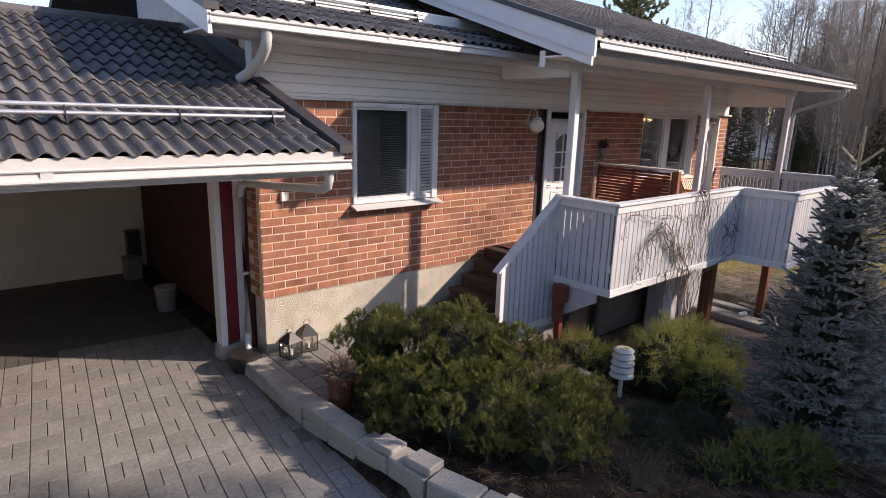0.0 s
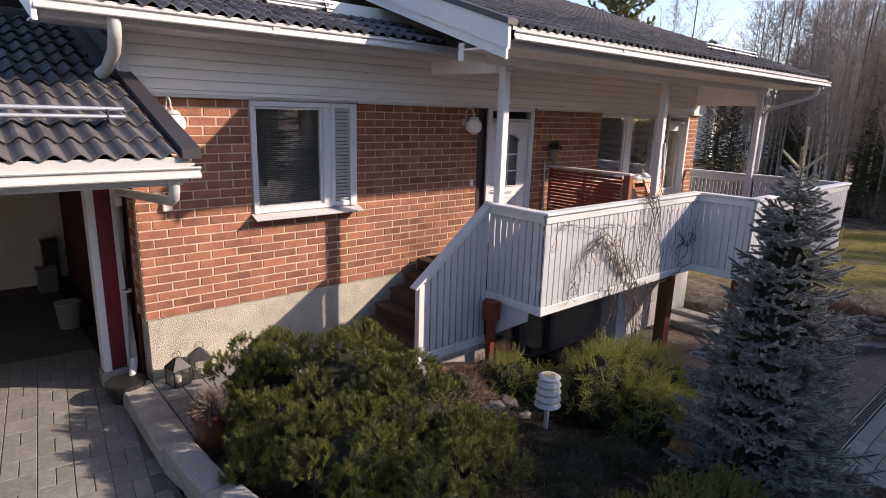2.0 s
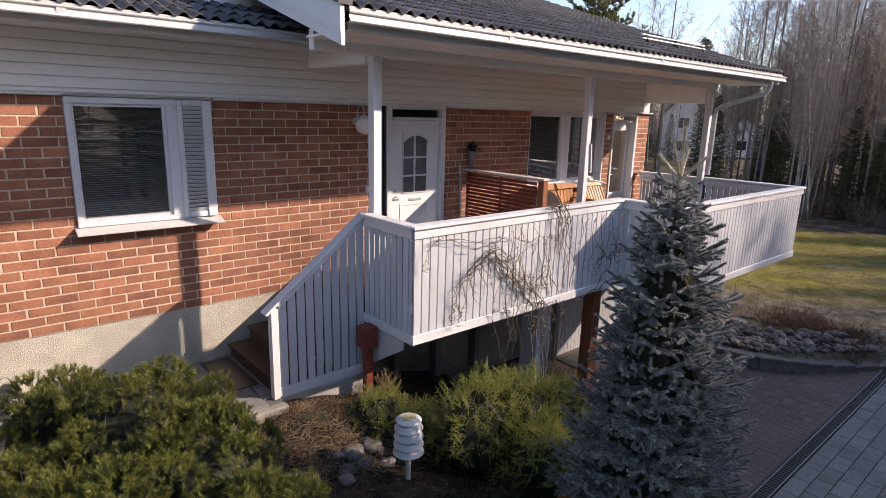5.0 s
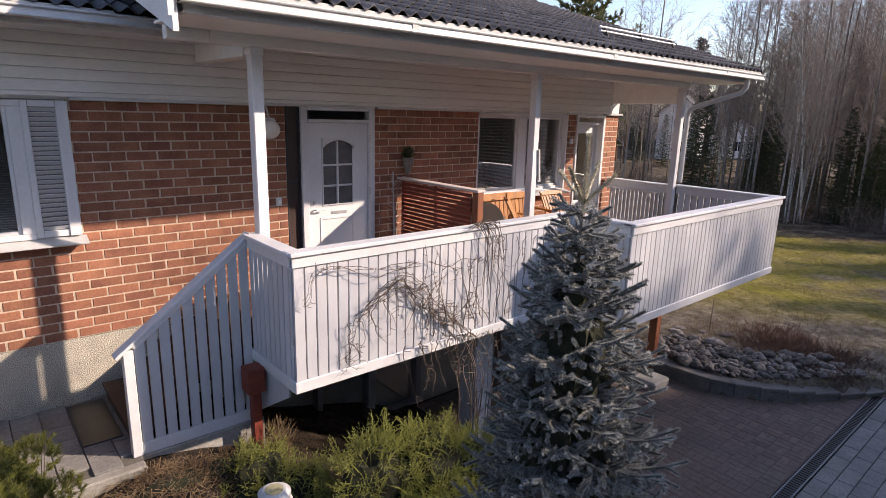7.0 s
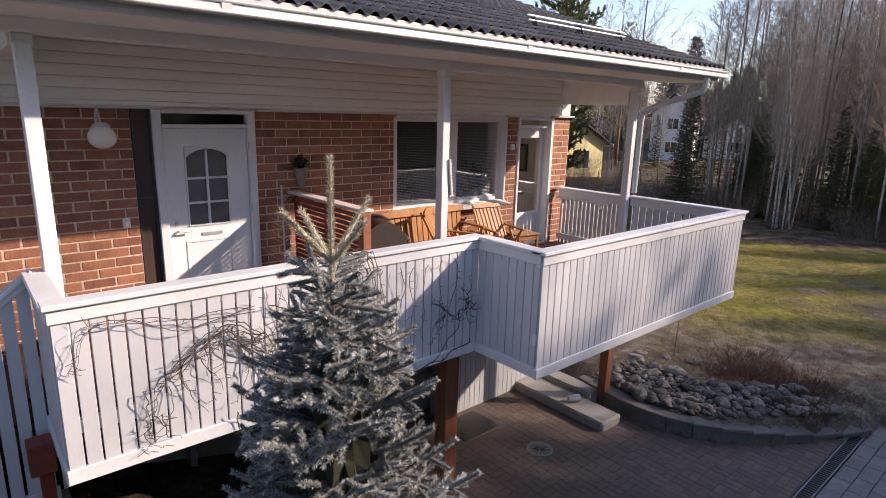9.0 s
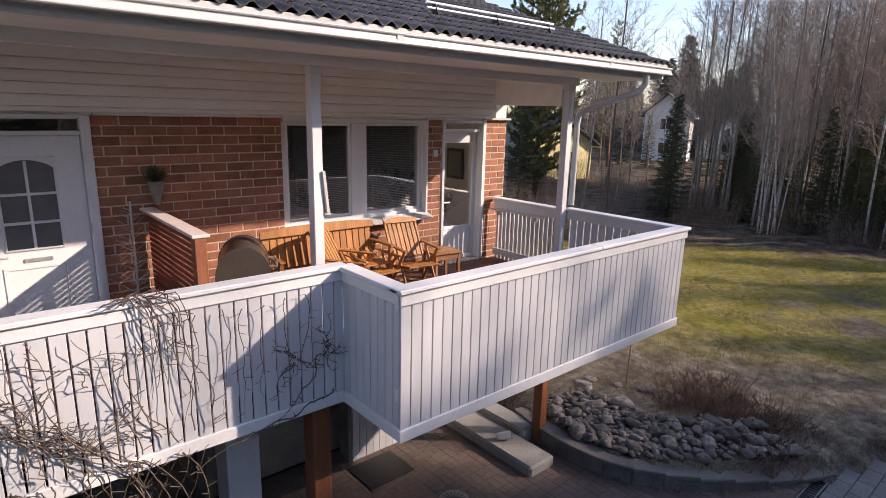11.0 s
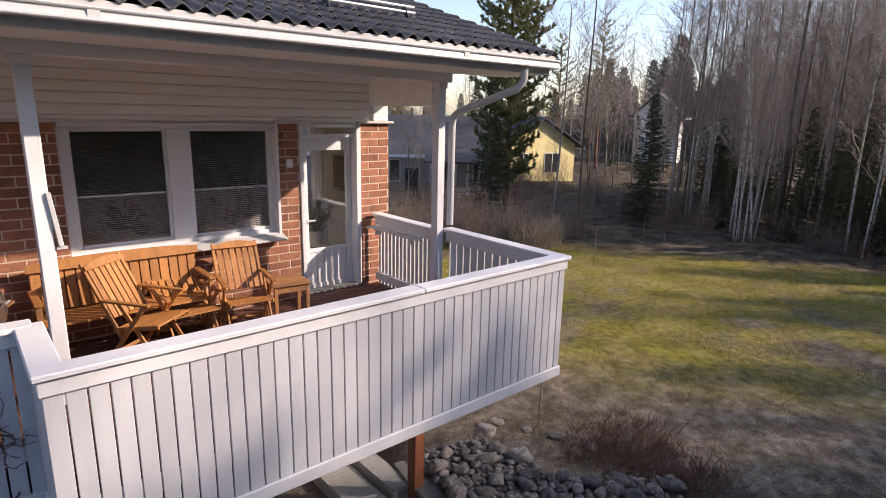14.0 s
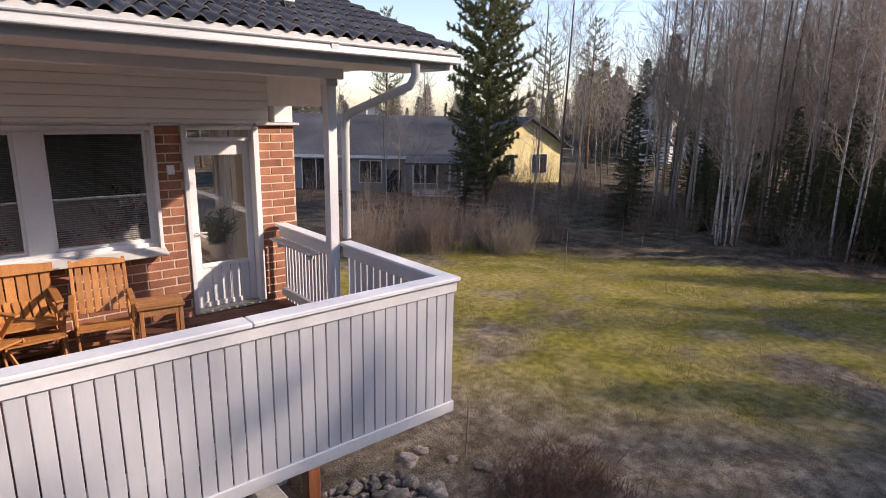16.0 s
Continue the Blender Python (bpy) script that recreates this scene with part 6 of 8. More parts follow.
for k in range(4):
    bm = bmesh.new()
    bar(bm, (0, 0, 0.30 + k * 0.083), (0, 0, 0.345 + k * 0.083), 0.150 - 0.004 * k, 24, 0.122 - 0.004 * k)
    bar(bm, (0, 0, 0.345 + k * 0.083), (0, 0, 0.385 + k * 0.083), 0.105, 20)
    shade_smooth(part("ring", bm, METAL_W, vt), 30)
bm = bmesh.new()
bar(bm, (0, 0, 0.632), (0, 0, 0.654), 0.125, 24, 0.09)
part("cap", bm, METAL_W, vt)
bm = bmesh.new()
bar(bm, (0, 0, 0.655), (0, 0, 0.659), 0.07, 20)
part("moss_patch", bm, mat("moss_patch", (0.32, 0.30, 0.17), 0.9, 0.2, 20, 0.2, 0.4), vt, "yellowish moss on the cap")


# lanterns on the terrace
def lantern(x, y, s, rz, label):
    t = thing("lantern", label, "lantern", (x, y, 0.0), "lanterns", rz)
    w = 0.095 * s
    part("base", box(-w - 0.01, w + 0.01, -w - 0.01, w + 0.01, 0, 0.015, 0.003), BLACK, t)
    for a in (-1, 1):
        for b in (-1, 1):
            part("corner_bar", box(a * w - 0.006, a * w + 0.006, b * w - 0.006, b * w + 0.006, 0.015, 0.20 * s), BLACK, t)
    for k, (sx, sy, px_, py_) in enumerate(((2 * w - 0.014, 0.003, 0, w), (2 * w - 0.014, 0.003, 0, -w), (0.003, 2 * w - 0.014, w, 0), (0.003, 2 * w - 0.014, -w, 0))):
        g = part("pane", box(px_ - sx / 2, px_ + sx / 2, py_ - sy / 2, py_ + sy / 2, 0.018, 0.195 * s), GLASS, t)
    bm = bmesh.new()
    bmesh.ops.create_cone(bm, cap_ends=True, segments=4, radius1=w * 1.62, radius2=w * 0.35, depth=0.11 * s, matrix=pose(0, 0, 0.255 * s, 0, 0, 45))
    part("roof", bm, BLACK, t)
    bm = bmesh.new()
    tube(bm, [(0.045 * math.cos(a), 0, 0.335 * s + 0.05 * math.sin(a)) for a in np.linspace(-0.4, 3.54, 12)], 0.004, 5)
    part("ring", bm, BLACK, t)
    bm = bmesh.new()
    bar(bm, (0, 0, 0.018), (0, 0, 0.09 * s), 0.03, 12)
    part("candle", bm, MILK, t)
    return t


lantern(2.95, 6.23, 0.98, 12, "black metal candle lantern with glass sides")
lantern(3.21, 6.30, 1.06, -8, "taller black metal candle lantern with glass sides")


# ---------------------------------------------------------------- balcony and wall things
TEAK = mat("oiled_teak", (0.38, 0.168, 0.05), 0.5, 0.2, 3.0, 0.18, 0.15, each=0.16, stretch=(5, 5, 0.8))
TEAK_D = mat("worn_teak", (0.30, 0.14, 0.055), 0.6, 0.2, 3.0, 0.18, 0.15, each=0.16)


def wall_lamp(x, z, label):
    t = thing("wall_lamp", label, "lamp", (x, WALL, z), "globe wall lamps")
    bm = bmesh.new()
    bmesh.ops.create_uvsphere(bm, u_segments=24, v_segments=14, radius=0.125)
    bmesh.ops.transform(bm, matrix=Matrix.Translation((0.02, -0.21, 0)) @ Matrix.Diagonal((1, 1, 0.9, 1)), verts=bm.verts)
    shade_smooth(part("globe", bm, MILK, t, "opal glass globe"))
    bm = bmesh.new()
    bar(bm, (0.02, -0.21, 0.095), (0.02, -0.21, 0.135), 0.085, 18, 0.05)
    part("cap", bm, METAL_W, t)
    bm = bmesh.new()
    tube(bm, [(0, -0.015, 0.05), (0.0, -0.05, 0.06)] + [(0.01, -0.13 + 0.085 * math.cos(a), 0.16 + 0.10 * math.sin(a)) for a in np.linspace(0.0, 3.1416, 10)] + [(0.02, -0.21, 0.13)], 0.011, 8)
    part("arm", bm, METAL_W, t)
    bm = bmesh.new()
    bar(bm, (0, 0.0, 0.05), (0, -0.025, 0.05), 0.05, 16)
    part("wall_plate", bm, METAL_W, t)
    return t


wall_lamp(3.09, 2.83, "white globe wall lamp on a curved arm by the window")
wall_lamp(7.33, 2.83, "white globe wall lamp on a curved arm by the front door")
sw = thing("switch_box", "small white switch box on the brick wall", "switch", (7.52, WALL, 1.95))
part("housing", box(-0.035, 0.035, -0.035, 0.0, -0.05, 0.05, 0.006), WHITE, sw)
part("button", box(-0.015, 0.015, -0.041, -0.036, -0.02, 0.02, 0.002), BLIND, sw)
so = thing("socket_box", "small beige outdoor socket on the brick wall", "socket", (3.04, WALL, 1.96))
part("housing", box(-0.05, 0.05, -0.04, 0.0, -0.06, 0.05, 0.008), MILK, so)
part("flap", box(-0.045, 0.045, -0.047, -0.041, -0.055, 0.015, 0.004), MILK, so)
dt = thing("sensor_box", "small white sensor box beside the balcony door", "sensor", (13.26, WALL, 2.62))
part("housing", box(-0.04, 0.04, -0.035, 0.0, -0.05, 0.05, 0.006), WHITE, dt)

# thermometer on the middle post
th = thing("thermometer", "white outdoor thermometer strip on the porch post", "thermometer", (10.65, 5.0, 2.2))
part("strip", box(-0.004, 0.03, -0.03, 0.03, 0.0, 0.42, 0.004, pose(0, 0, 0, 0, -6, 0)), METAL_W, th)
for k in range(10):
    part("mark", block(0.006, 0.02, 0.008, 0.0, BLACK), None, th, loc=(0.035 - k * 0.004, -0.018, 0.04 + k * 0.038))
part("bracket", box(-0.02, 0.05, -0.02, 0.02, -0.02, 0.0, 0.002), METAL_W, th)

# hanging planter on the brick wall
hp = thing("wall_planter", "grey cone wall planter with dark leafy plant", "planter", (9.45, WALL - 0.09, 2.20))
bm = bmesh.new()
bar(bm, (0, 0, 0), (0, 0, 0.24), 0.03, 16, 0.09)
shade_smooth(part("cone", bm, mat("grey_basket", (0.22, 0.19, 0.17), 0.8, 0.2, 12, 0.2, 0.4), hp))
A, B = [], []
for k in range(60):
    a, e = random.uniform(0, 6.283), random.uniform(0.1, 1.3)
    d_ = Vector((math.cos(a) * math.sin(e), math.sin(a) * math.sin(e) * 0.7, math.cos(e)))
    A.append(Vector((0, 0, 0.24))); B.append(Vector((0, 0, 0.24)) + d_ * random.uniform(0.08, 0.17))
v = brush(A, B, 90, 0.04, 0.009, 0.8)
part("leaves", fast_mesh("planter_leaves", v, tri_faces(v), leaf_mat("dark_leaves", (0.03, 0.05, 0.02), (0.10, 0.11, 0.05))), None, hp)

# slatted screen across the deck
sc = thing("slatted_screen", "red-brown slatted privacy screen with a pale top board", "screen", (9.35, 4.86, DECK))
for k in range(20):
    part("slat", block(0.018, 1.44, 0.042, 0.003, REDWOOD), None, sc, loc=(0.0, 0.79, 0.10 + k * 0.057), rot=(0, 0, 0))
for yy in (0.03, 0.79, 1.52):
    part("upright", box(0.012, 0.055, yy - 0.03, yy + 0.03, 0.02, 1.22, 0.004), REDWOOD, sc)
part("corner_post", box(-0.05, 0.05, -0.09, 0.01, 0.0, 1.24, 0.006), BROWN, sc, "orange-brown end post")
part("top_board", box(-0.07, 0.075, -0.10, 1.56, 1.242, 1.272, 0.005), mat("pinkish_white", (0.62, 0.53, 0.50), 0.6, 0.08, 3, 0.06, 0.1), sc, "pale weathered top board")
lt = thing("light_tree", "white pole with bare wire branches leaning on the wall", "decoration", (9.17, 6.30, DECK))
bm = bmesh.new()
bar(bm, (0, 0, 0), (0.02, 0.08, 1.35), 0.011, 8)
part("pole", bm, METAL_W, lt)
A, B = [], []
for k in range(46):
    z = random.uniform(0.3, 1.3)
    sgn = random.choice((-1, 1))
    l = (1.45 - z) * random.uniform(0.10, 0.26) + 0.04
    A.append((0.01, 0.04, z)); B.append((0.01 + sgn * l, 0.04 + random.uniform(-0.08, 0.02), z + l * random.uniform(0.4, 0.9)))
wv, wf = sticks(A, B, 0.0032)
part("wire_crown", fast_mesh("wires", wv, wf, METAL_W), None, lt)

# gas grill
gr = thing("gas_grill", "grey and brown gas grill with a rounded lid", "grill", (9.95, 5.42, DECK), rz=68)
GRILL_END = mat("grill_end_plate", (0.085, 0.072, 0.062), 0.45, 0.15, 4, 0.1, 0.05, metal=0.2)
HOOD = mat("grill_lid", (0.11, 0.078, 0.06), 0.35, 0.12, 3, 0.06, 0.05, metal=0.4)
prof = [(-0.25, 0.62)] + [(-0.25 * math.cos(a), 0.72 + 0.30 * math.sin(a)) for a in np.linspace(0.0, 3.1416, 15)] + [(0.25, 0.62)]
shade_smooth(part("lid", extrude_profile(prof, "x", -0.28, 0.28), HOOD, gr, "rounded grey-brown lid"), 30)
prof2 = [(-0.255, 0.66)] + [(-0.258 * math.cos(a), 0.72 + 0.308 * math.sin(a)) for a in np.linspace(0.0, 3.1416, 15)] + [(0.255, 0.66)]
for xa, xb in ((-0.30, -0.281), (0.281, 0.30)):
    part("lid_end", extrude_profile(prof2, "x", xa, xb), GRILL_END, gr)
part("firebox", box(-0.29, 0.29, -0.25, 0.25, 0.44, 0.615, 0.02), BLACK, gr)
bm = bmesh.new()
bar(bm, (-0.20, -0.31, 0.80), (0.20, -0.31, 0.80), 0.012, 8)
bar(bm, (-0.18, -0.31, 0.80), (-0.18, -0.22, 0.80), 0.008, 6)
bar(bm, (0.18, -0.31, 0.80), (0.18, -0.22, 0.80), 0.008, 6)
part("handle", bm, GALV, gr)
for sx in (-1, 1):
    for k in range(4):
        part("shelf_slat", box(sx * 0.31, sx * 0.62, -0.20 + k * 0.1, -0.12 + k * 0.1, 0.66, 0.68, 0.003), TEAK_D, gr)
for sx in (-0.25, 0.25):
    for sy in (-0.2, 0.2):
        part("leg", box(sx - 0.02, sx + 0.02, sy - 0.02, sy + 0.02, 0.0, 0.44, 0.003), BLACK, gr)
part("front_panel", box(-0.28, 0.28, -0.27, -0.252, 0.46, 0.60, 0.006), GREYM, gr)
for k in range(3):
    bm = bmesh.new()
    bar(bm, (-0.16 + k * 0.16, -0.27, 0.53), (-0.16 + k * 0.16, -0.30, 0.53), 0.02, 12)
    part("knob", bm, BLACK, gr)


def garden_chair(x, y, rz, label, recline=16, z=DECK):
    """A folding teak armchair, facing local -y."""
    t = thing("garden_chair", label, "chair", (x, y, z), "wooden garden chairs", rz)
    rec = pose(0, 0.20, 0.42, -recline)
    def inr(a, b, w, h, nm, m=TEAK):
        bm = bmesh.new()
        beam(bm, a, b, w, h, 0.004)
        return part(nm, bm, m, t)
    for k in range(6):      # back slats
        xs = -0.19 + k * 0.076
        bm = box(xs - 0.030, xs + 0.030, -0.009, 0.009, 0.05, 0.60, 0.003, rec)
        part("back_slat", bm, TEAK, t)
    for xs in (-0.255, 0.255):
        part("back_stile", box(xs - 0.018, xs + 0.018, -0.014, 0.014, -0.20, 0.66, 0.004, rec), TEAK, t)
    bm = bmesh.new()
    pts = [(-0.27 + 0.54 * k / 8, 0.62 + 0.045 * math.sin(math.pi * k / 8)) for k in range(9)]
    u = [bm.verts.new(rec @ Vector((px_, -0.013, 0.575))) for px_, pz in pts]
    w = [bm.verts.new(rec @ Vector((px_, -0.013, pz))) for px_, pz in pts]
    for k in range(8):
        bm.faces.new((u[k], u[k + 1], w[k + 1], w[k]))
    bm.normal_update()
    bmesh.ops.solidify(bm, geom=bm.faces, thickness=-0.026)
    part("top_rail", bm, TEAK, t)
    for k in range(6):      # seat slats
        ys = -0.24 + k * 0.078
        part("seat_slat", box(-0.235, 0.235, ys - 0.033, ys + 0.033, 0.415 - 0.012 * k, 0.435 - 0.012 * k, 0.003), TEAK, t)
    for xs in (-0.245, 0.245):
        inr((xs, -0.28, 0.42), (xs, 0.22, 0.35), 0.022, 0.045, "seat_rail")
        inr((xs + 0.03 * (1 if xs > 0 else -1), -0.22, 0.64), (xs + 0.03 * (1 if xs > 0 else -1), 0.30, 0.66), 0.055, 0.024, "armrest")
        inr((xs, -0.26, 0.0), (xs, 0.14, 0.64), 0.022, 0.045, "leg")
        inr((xs * 1.1, 0.30, 0.0), (xs * 1.1, -0.16, 0.63), 0.022, 0.045, "leg")
    inr((-0.24, -0.18, 0.13), (0.24, -0.18, 0.13), 0.022, 0.04, "stretcher", TEAK_D)
    inr((-0.24, 0.24, 0.10), (0.24, 0.24, 0.10), 0.022, 0.04, "stretcher", TEAK_D)
    return t


garden_chair(11.36, 5.62, 40, "oiled teak folding armchair with slatted back, turned aside", 27).scale = (0.94, 0.94, 0.94)
garden_chair(12.35, 5.72, -8, "oiled teak folding armchair with a slatted back", 30).scale = (0.9, 0.9, 0.9)
garden_chair(11.78, 5.84, 4, "teak folding armchair leaning far back before the bench", 46).scale = (0.92, 0.92, 0.80)

bench = thing("garden_bench", "orange-brown wooden garden bench along the wall", "bench", (11.27, 6.10, DECK))
rec = pose(0, 0.16, 0.45, -9)
for k in range(16):
    xs = -0.71 + k * 0.0947
    part("back_slat", box(xs - 0.042, xs + 0.042, -0.009, 0.009, -0.02, 0.40, 0.003, rec), TEAK, bench)
bm = bmesh.new()
pts = [(-0.78 + 1.56 * k / 16, 0.44 + 0.035 * math.sin(math.pi * min(max((k / 16 - 0.06) / 0.88, 0), 1)) ** 0.5) for k in range(17)]
u = [bm.verts.new(rec @ Vector((a, -0.016, 0.36))) for a, b in pts]
w = [bm.verts.new(rec @ Vector((a, -0.016, b))) for a, b in pts]
for k in range(16):
    bm.faces.new((u[k], u[k + 1], w[k + 1], w[k]))
bm.normal_update()
bmesh.ops.solidify(bm, geom=bm.faces, thickness=-0.032)
part("top_rail", bm, TEAK, bench)
for k in range(5):
    part("seat_slat", box(-0.76, 0.76, -0.30 + k * 0.09, -0.22 + k * 0.09, 0.40, 0.42, 0.003), TEAK, bench)
for xs in (-0.75, 0.75):
    for ys in (-0.28, 0.14):
        part("leg", box(xs - 0.025, xs + 0.025, ys - 0.025, ys + 0.025, 0, 0.62 if ys < 0 else 0.46, 0.004), TEAK_D, bench)
    part("armrest", box(xs - 0.035, xs + 0.035, -0.34, 0.20, 0.62, 0.645, 0.005), TEAK, bench)

tb = thing("side_table", "small low teak side table with a slatted top", "table", (12.86, 5.80, DECK), rz=-8)
for k in range(5):
    part("top_slat", box(-0.22, 0.22, -0.20 + k * 0.082, -0.124 + k * 0.082, 0.44, 0.46, 0.004), TEAK_D, tb)
for sx in (-0.18, 0.18):
    for sy in (-0.16, 0.16):
        part("leg", box(sx - 0.02, sx + 0.02, sy - 0.02, sy + 0.02, 0.0, 0.44, 0.004), TEAK_D, tb)
part("apron", box(-0.2, 0.2, -0.175, -0.155, 0.36, 0.44, 0.003), TEAK_D, tb)
part("apron", box(-0.2, 0.2, 0.155, 0.175, 0.36, 0.44, 0.003), TEAK_D, tb)

ld = thing("ledge_shelf", "narrow white shelf on the balcony's corner railing", "shelf", (14.44, 5.30, 1.72))
part("board", box(-0.13, 0.0, 0.0, 1.05, 0.0, 0.022, 0.004), WHITE, ld)
for yy in (0.15, 0.9):
    part("bracket", box(-0.09, 0.0, yy, yy + 0.02, -0.08, 0.0), WHITE, ld)

# house plants behind the glass
def house_plant(x, y, z, h, n, label):
    t = thing("house_plant", label, "plant", (x, y, z))
    bm = bmesh.new()
    bar(bm, (0, 0, 0), (0, 0, 0.18), 0.09, 14, 0.12)
    part("pot", bm, PLASTER, t)
    A, B = [], []
    for k in range(n):
        a, e = random.uniform(0, 6.283), random.uniform(0.1, 1.2)
        d_ = Vector((math.cos(a) * math.sin(e), math.sin(a) * math.sin(e), math.cos(e)))
        A.append(Vector((0, 0, 0.16))); B.append(Vector((0, 0, 0.18)) + d_ * h * random.uniform(0.5, 1.0))
    v = brush(A, B, 40, 0.10, 0.012, 0.7, 0.2)
    part("leaves", fast_mesh("leaves", v, tri_faces(v), leaf_mat("green_leaves", (0.06, 0.10, 0.03), (0.17, 0.22, 0.08))), None, t)
    return t


house_plant(12.92, 7.03, 1.712, 0.55, 34, "leafy green pot plant behind the window")
house_plant(11.45, 7.0, 1.72, 0.35, 24, "small green pot plant behind the window")
ps = thing("plant_stand", "small pale plant stand behind the balcony door", "stand", (13.95, 7.15, 0.90))
part("top", box(-0.16, 0.16, -0.16, 0.16, 0.47, 0.50, 0.004), PLASTER, ps)
for sx in (-0.13, 0.13):
    for sy in (-0.13, 0.13):
        part("leg", box(sx - 0.015, sx + 0.015, sy - 0.015, sy + 0.015, 0.0, 0.469, 0.003), PLASTER, ps)
house_plant(13.95, 7.15, 1.40, 0.5, 46, "green pot plant behind the balcony door")
def flower_pot(x, y, z, label):
    t = thing("flower_pot", label, "flower pot", (x, y, z))
    bm = bmesh.new()
    bar(bm, (0, 0, 0), (0, 0, 0.12), 0.055, 14, 0.075)
    part("pot", bm, PLASTER, t)
    A, B = [(0, 0, 0.1)] * 16, []
    for k in range(16):
        a, e = k * 2.4, 0.2 + 0.06 * k
        B.append((0.14 * math.cos(a) * math.sin(e), 0.14 * math.sin(a) * math.sin(e), 0.12 + 0.13 * math.cos(e)))
    v = brush(A, B, 60, 0.05, 0.010, 0.8)
    part("leaves", fast_mesh("leaves", v, tri_faces(v), bpy.data.materials["green_leaves"]), None, t)
    v = brush(np.array(B) * (1, 1, 0.98), B, 0, 0.035, 0.012, 1.1, least=9)
    part("blossoms", fast_mesh("blossoms", v, tri_faces(v), leaf_mat("red_petals", (0.45, 0.03, 0.025), (0.6, 0.07, 0.05))), None, t, "red blossoms")
    return t


flower_pot(12.27, 6.95, 1.712, "potted plant with red blossoms on the window board")
flower_pot(12.71, 6.97, 1.712, "small potted plant with red blossoms on the window board")
flower_pot(11.66, 6.95, 1.712, "potted plant with red blossoms behind the blinds")
cu = thing("curtain", "pale sheer curtain hanging beside the balcony door", "curtain", (14.02, 7.35, 0.95))
cf = bmesh.new()
lo_, hi_ = [], []
for k in range(25):
    q = (0.01 * k, 0.025 * math.sin(k * 1.05), 0.0)
    lo_.append(cf.verts.new(q)); hi_.append(cf.verts.new((q[0] * 0.9, q[1], 2.2)))
for k in range(24):
    cf.faces.new((lo_[k], lo_[k + 1], hi_[k + 1], hi_[k]))
cf.normal_update()
bmesh.ops.solidify(cf, geom=cf.faces, thickness=0.003)
shade_smooth(part("cloth", cf, BLIND, cu))
tagged(part("inner_sill", box(10.9, 13.1, WALL + 0.14, WALL + 0.75, 1.68, 1.71, 0.004), WHITE), "white inner window board", "window board", kind="structure")
pf = thing("picture_frame", "dark framed picture on the inner wall", "picture", (14.605, 7.5, 2.08), rz=-90)
part("frame", box(-0.21, 0.21, -0.03, 0.0, 0, 0.52, 0.004), BLACK, pf)
part("print", box(-0.16, 0.16, -0.036, -0.031, 0.05, 0.47), DARK, pf)

# carport odds and ends
for (x, y, w, h, mt, lab) in ((2.35, 11.4, 0.28, 0.42, GREYM, "grey box standing at the carport's back wall"), (2.45, 11.65, 0.22, 0.85, BLACK, "dark upright box at the carport's back wall")):
    b_ = thing("storage_box", lab, "box", (x, y, -0.15))
    part("body", box(-w / 2, w / 2, -w / 2, w / 2, 0, h - 0.05, 0.015), mt, b_)
    part("lid", box(-w / 2 - 0.01, w / 2 + 0.01, -w / 2 - 0.01, w / 2 + 0.01, h - 0.049, h, 0.012), mt, b_)
bk = thing("bucket", "pale grey plastic bucket in the carport", "bucket", (2.35, 9.3, -0.15))
bm = bmesh.new()
bar(bm, (0, 0, 0), (0, 0, 0.36), 0.13, 18, 0.16)
shade_smooth(part("tub", bm, mat("pale_plastic", (0.20, 0.195, 0.19), 0.5, 0.05, 3, 0.03, 0.0), bk))
bm = bmesh.new()
bar(bm, (0, 0, 0.361), (0, 0, 0.375), 0.168, 18)
part("lid", bm, mat("grey_lid", (0.36, 0.36, 0.37), 0.5, 0.05, 3, 0.03, 0.0), bk)


# ---------------------------------------------------------------- trees and far houses
def bark_birch():
    m = mat("birch_bark", (0.44, 0.415, 0.38), 0.8, 0.12, 3.0, 0.1, 0.3, stain=(0.16, 0.14, 0.125), stretch=(2.0, 2.0, 5.0))
    return m


BIRCH = bark_birch()
ALDER = mat("grey_bark", (0.25, 0.215, 0.185), 0.9, 0.25, 4.0, 0.2, 0.5, stretch=(3, 3, 1))
BROWNBARK = mat("brown_bark", (0.12, 0.095, 0.078), 0.9, 0.25, 4.0, 0.2, 0.5, stretch=(3, 3, 1))
PINEB = mat("pine_bark", (0.24, 0.13, 0.075), 0.9, 0.25, 4.0, 0.2, 0.5, stain=(0.12, 0.085, 0.065), stretch=(3, 3, 1))
FINE = mat("fine_birch_twigs", (0.29, 0.235, 0.20), 0.9, 0.2, 2.0, 0.2, 0.2)
FIR_N = leaf_mat("forest_spruce", (0.022, 0.034, 0.014), (0.07, 0.085, 0.03), 0.7, 0.6, 0.15)
PINE_N = leaf_mat("forest_pine", (0.10, 0.115, 0.042), (0.30, 0.29, 0.125), 0.7, 0.6, 0.15)


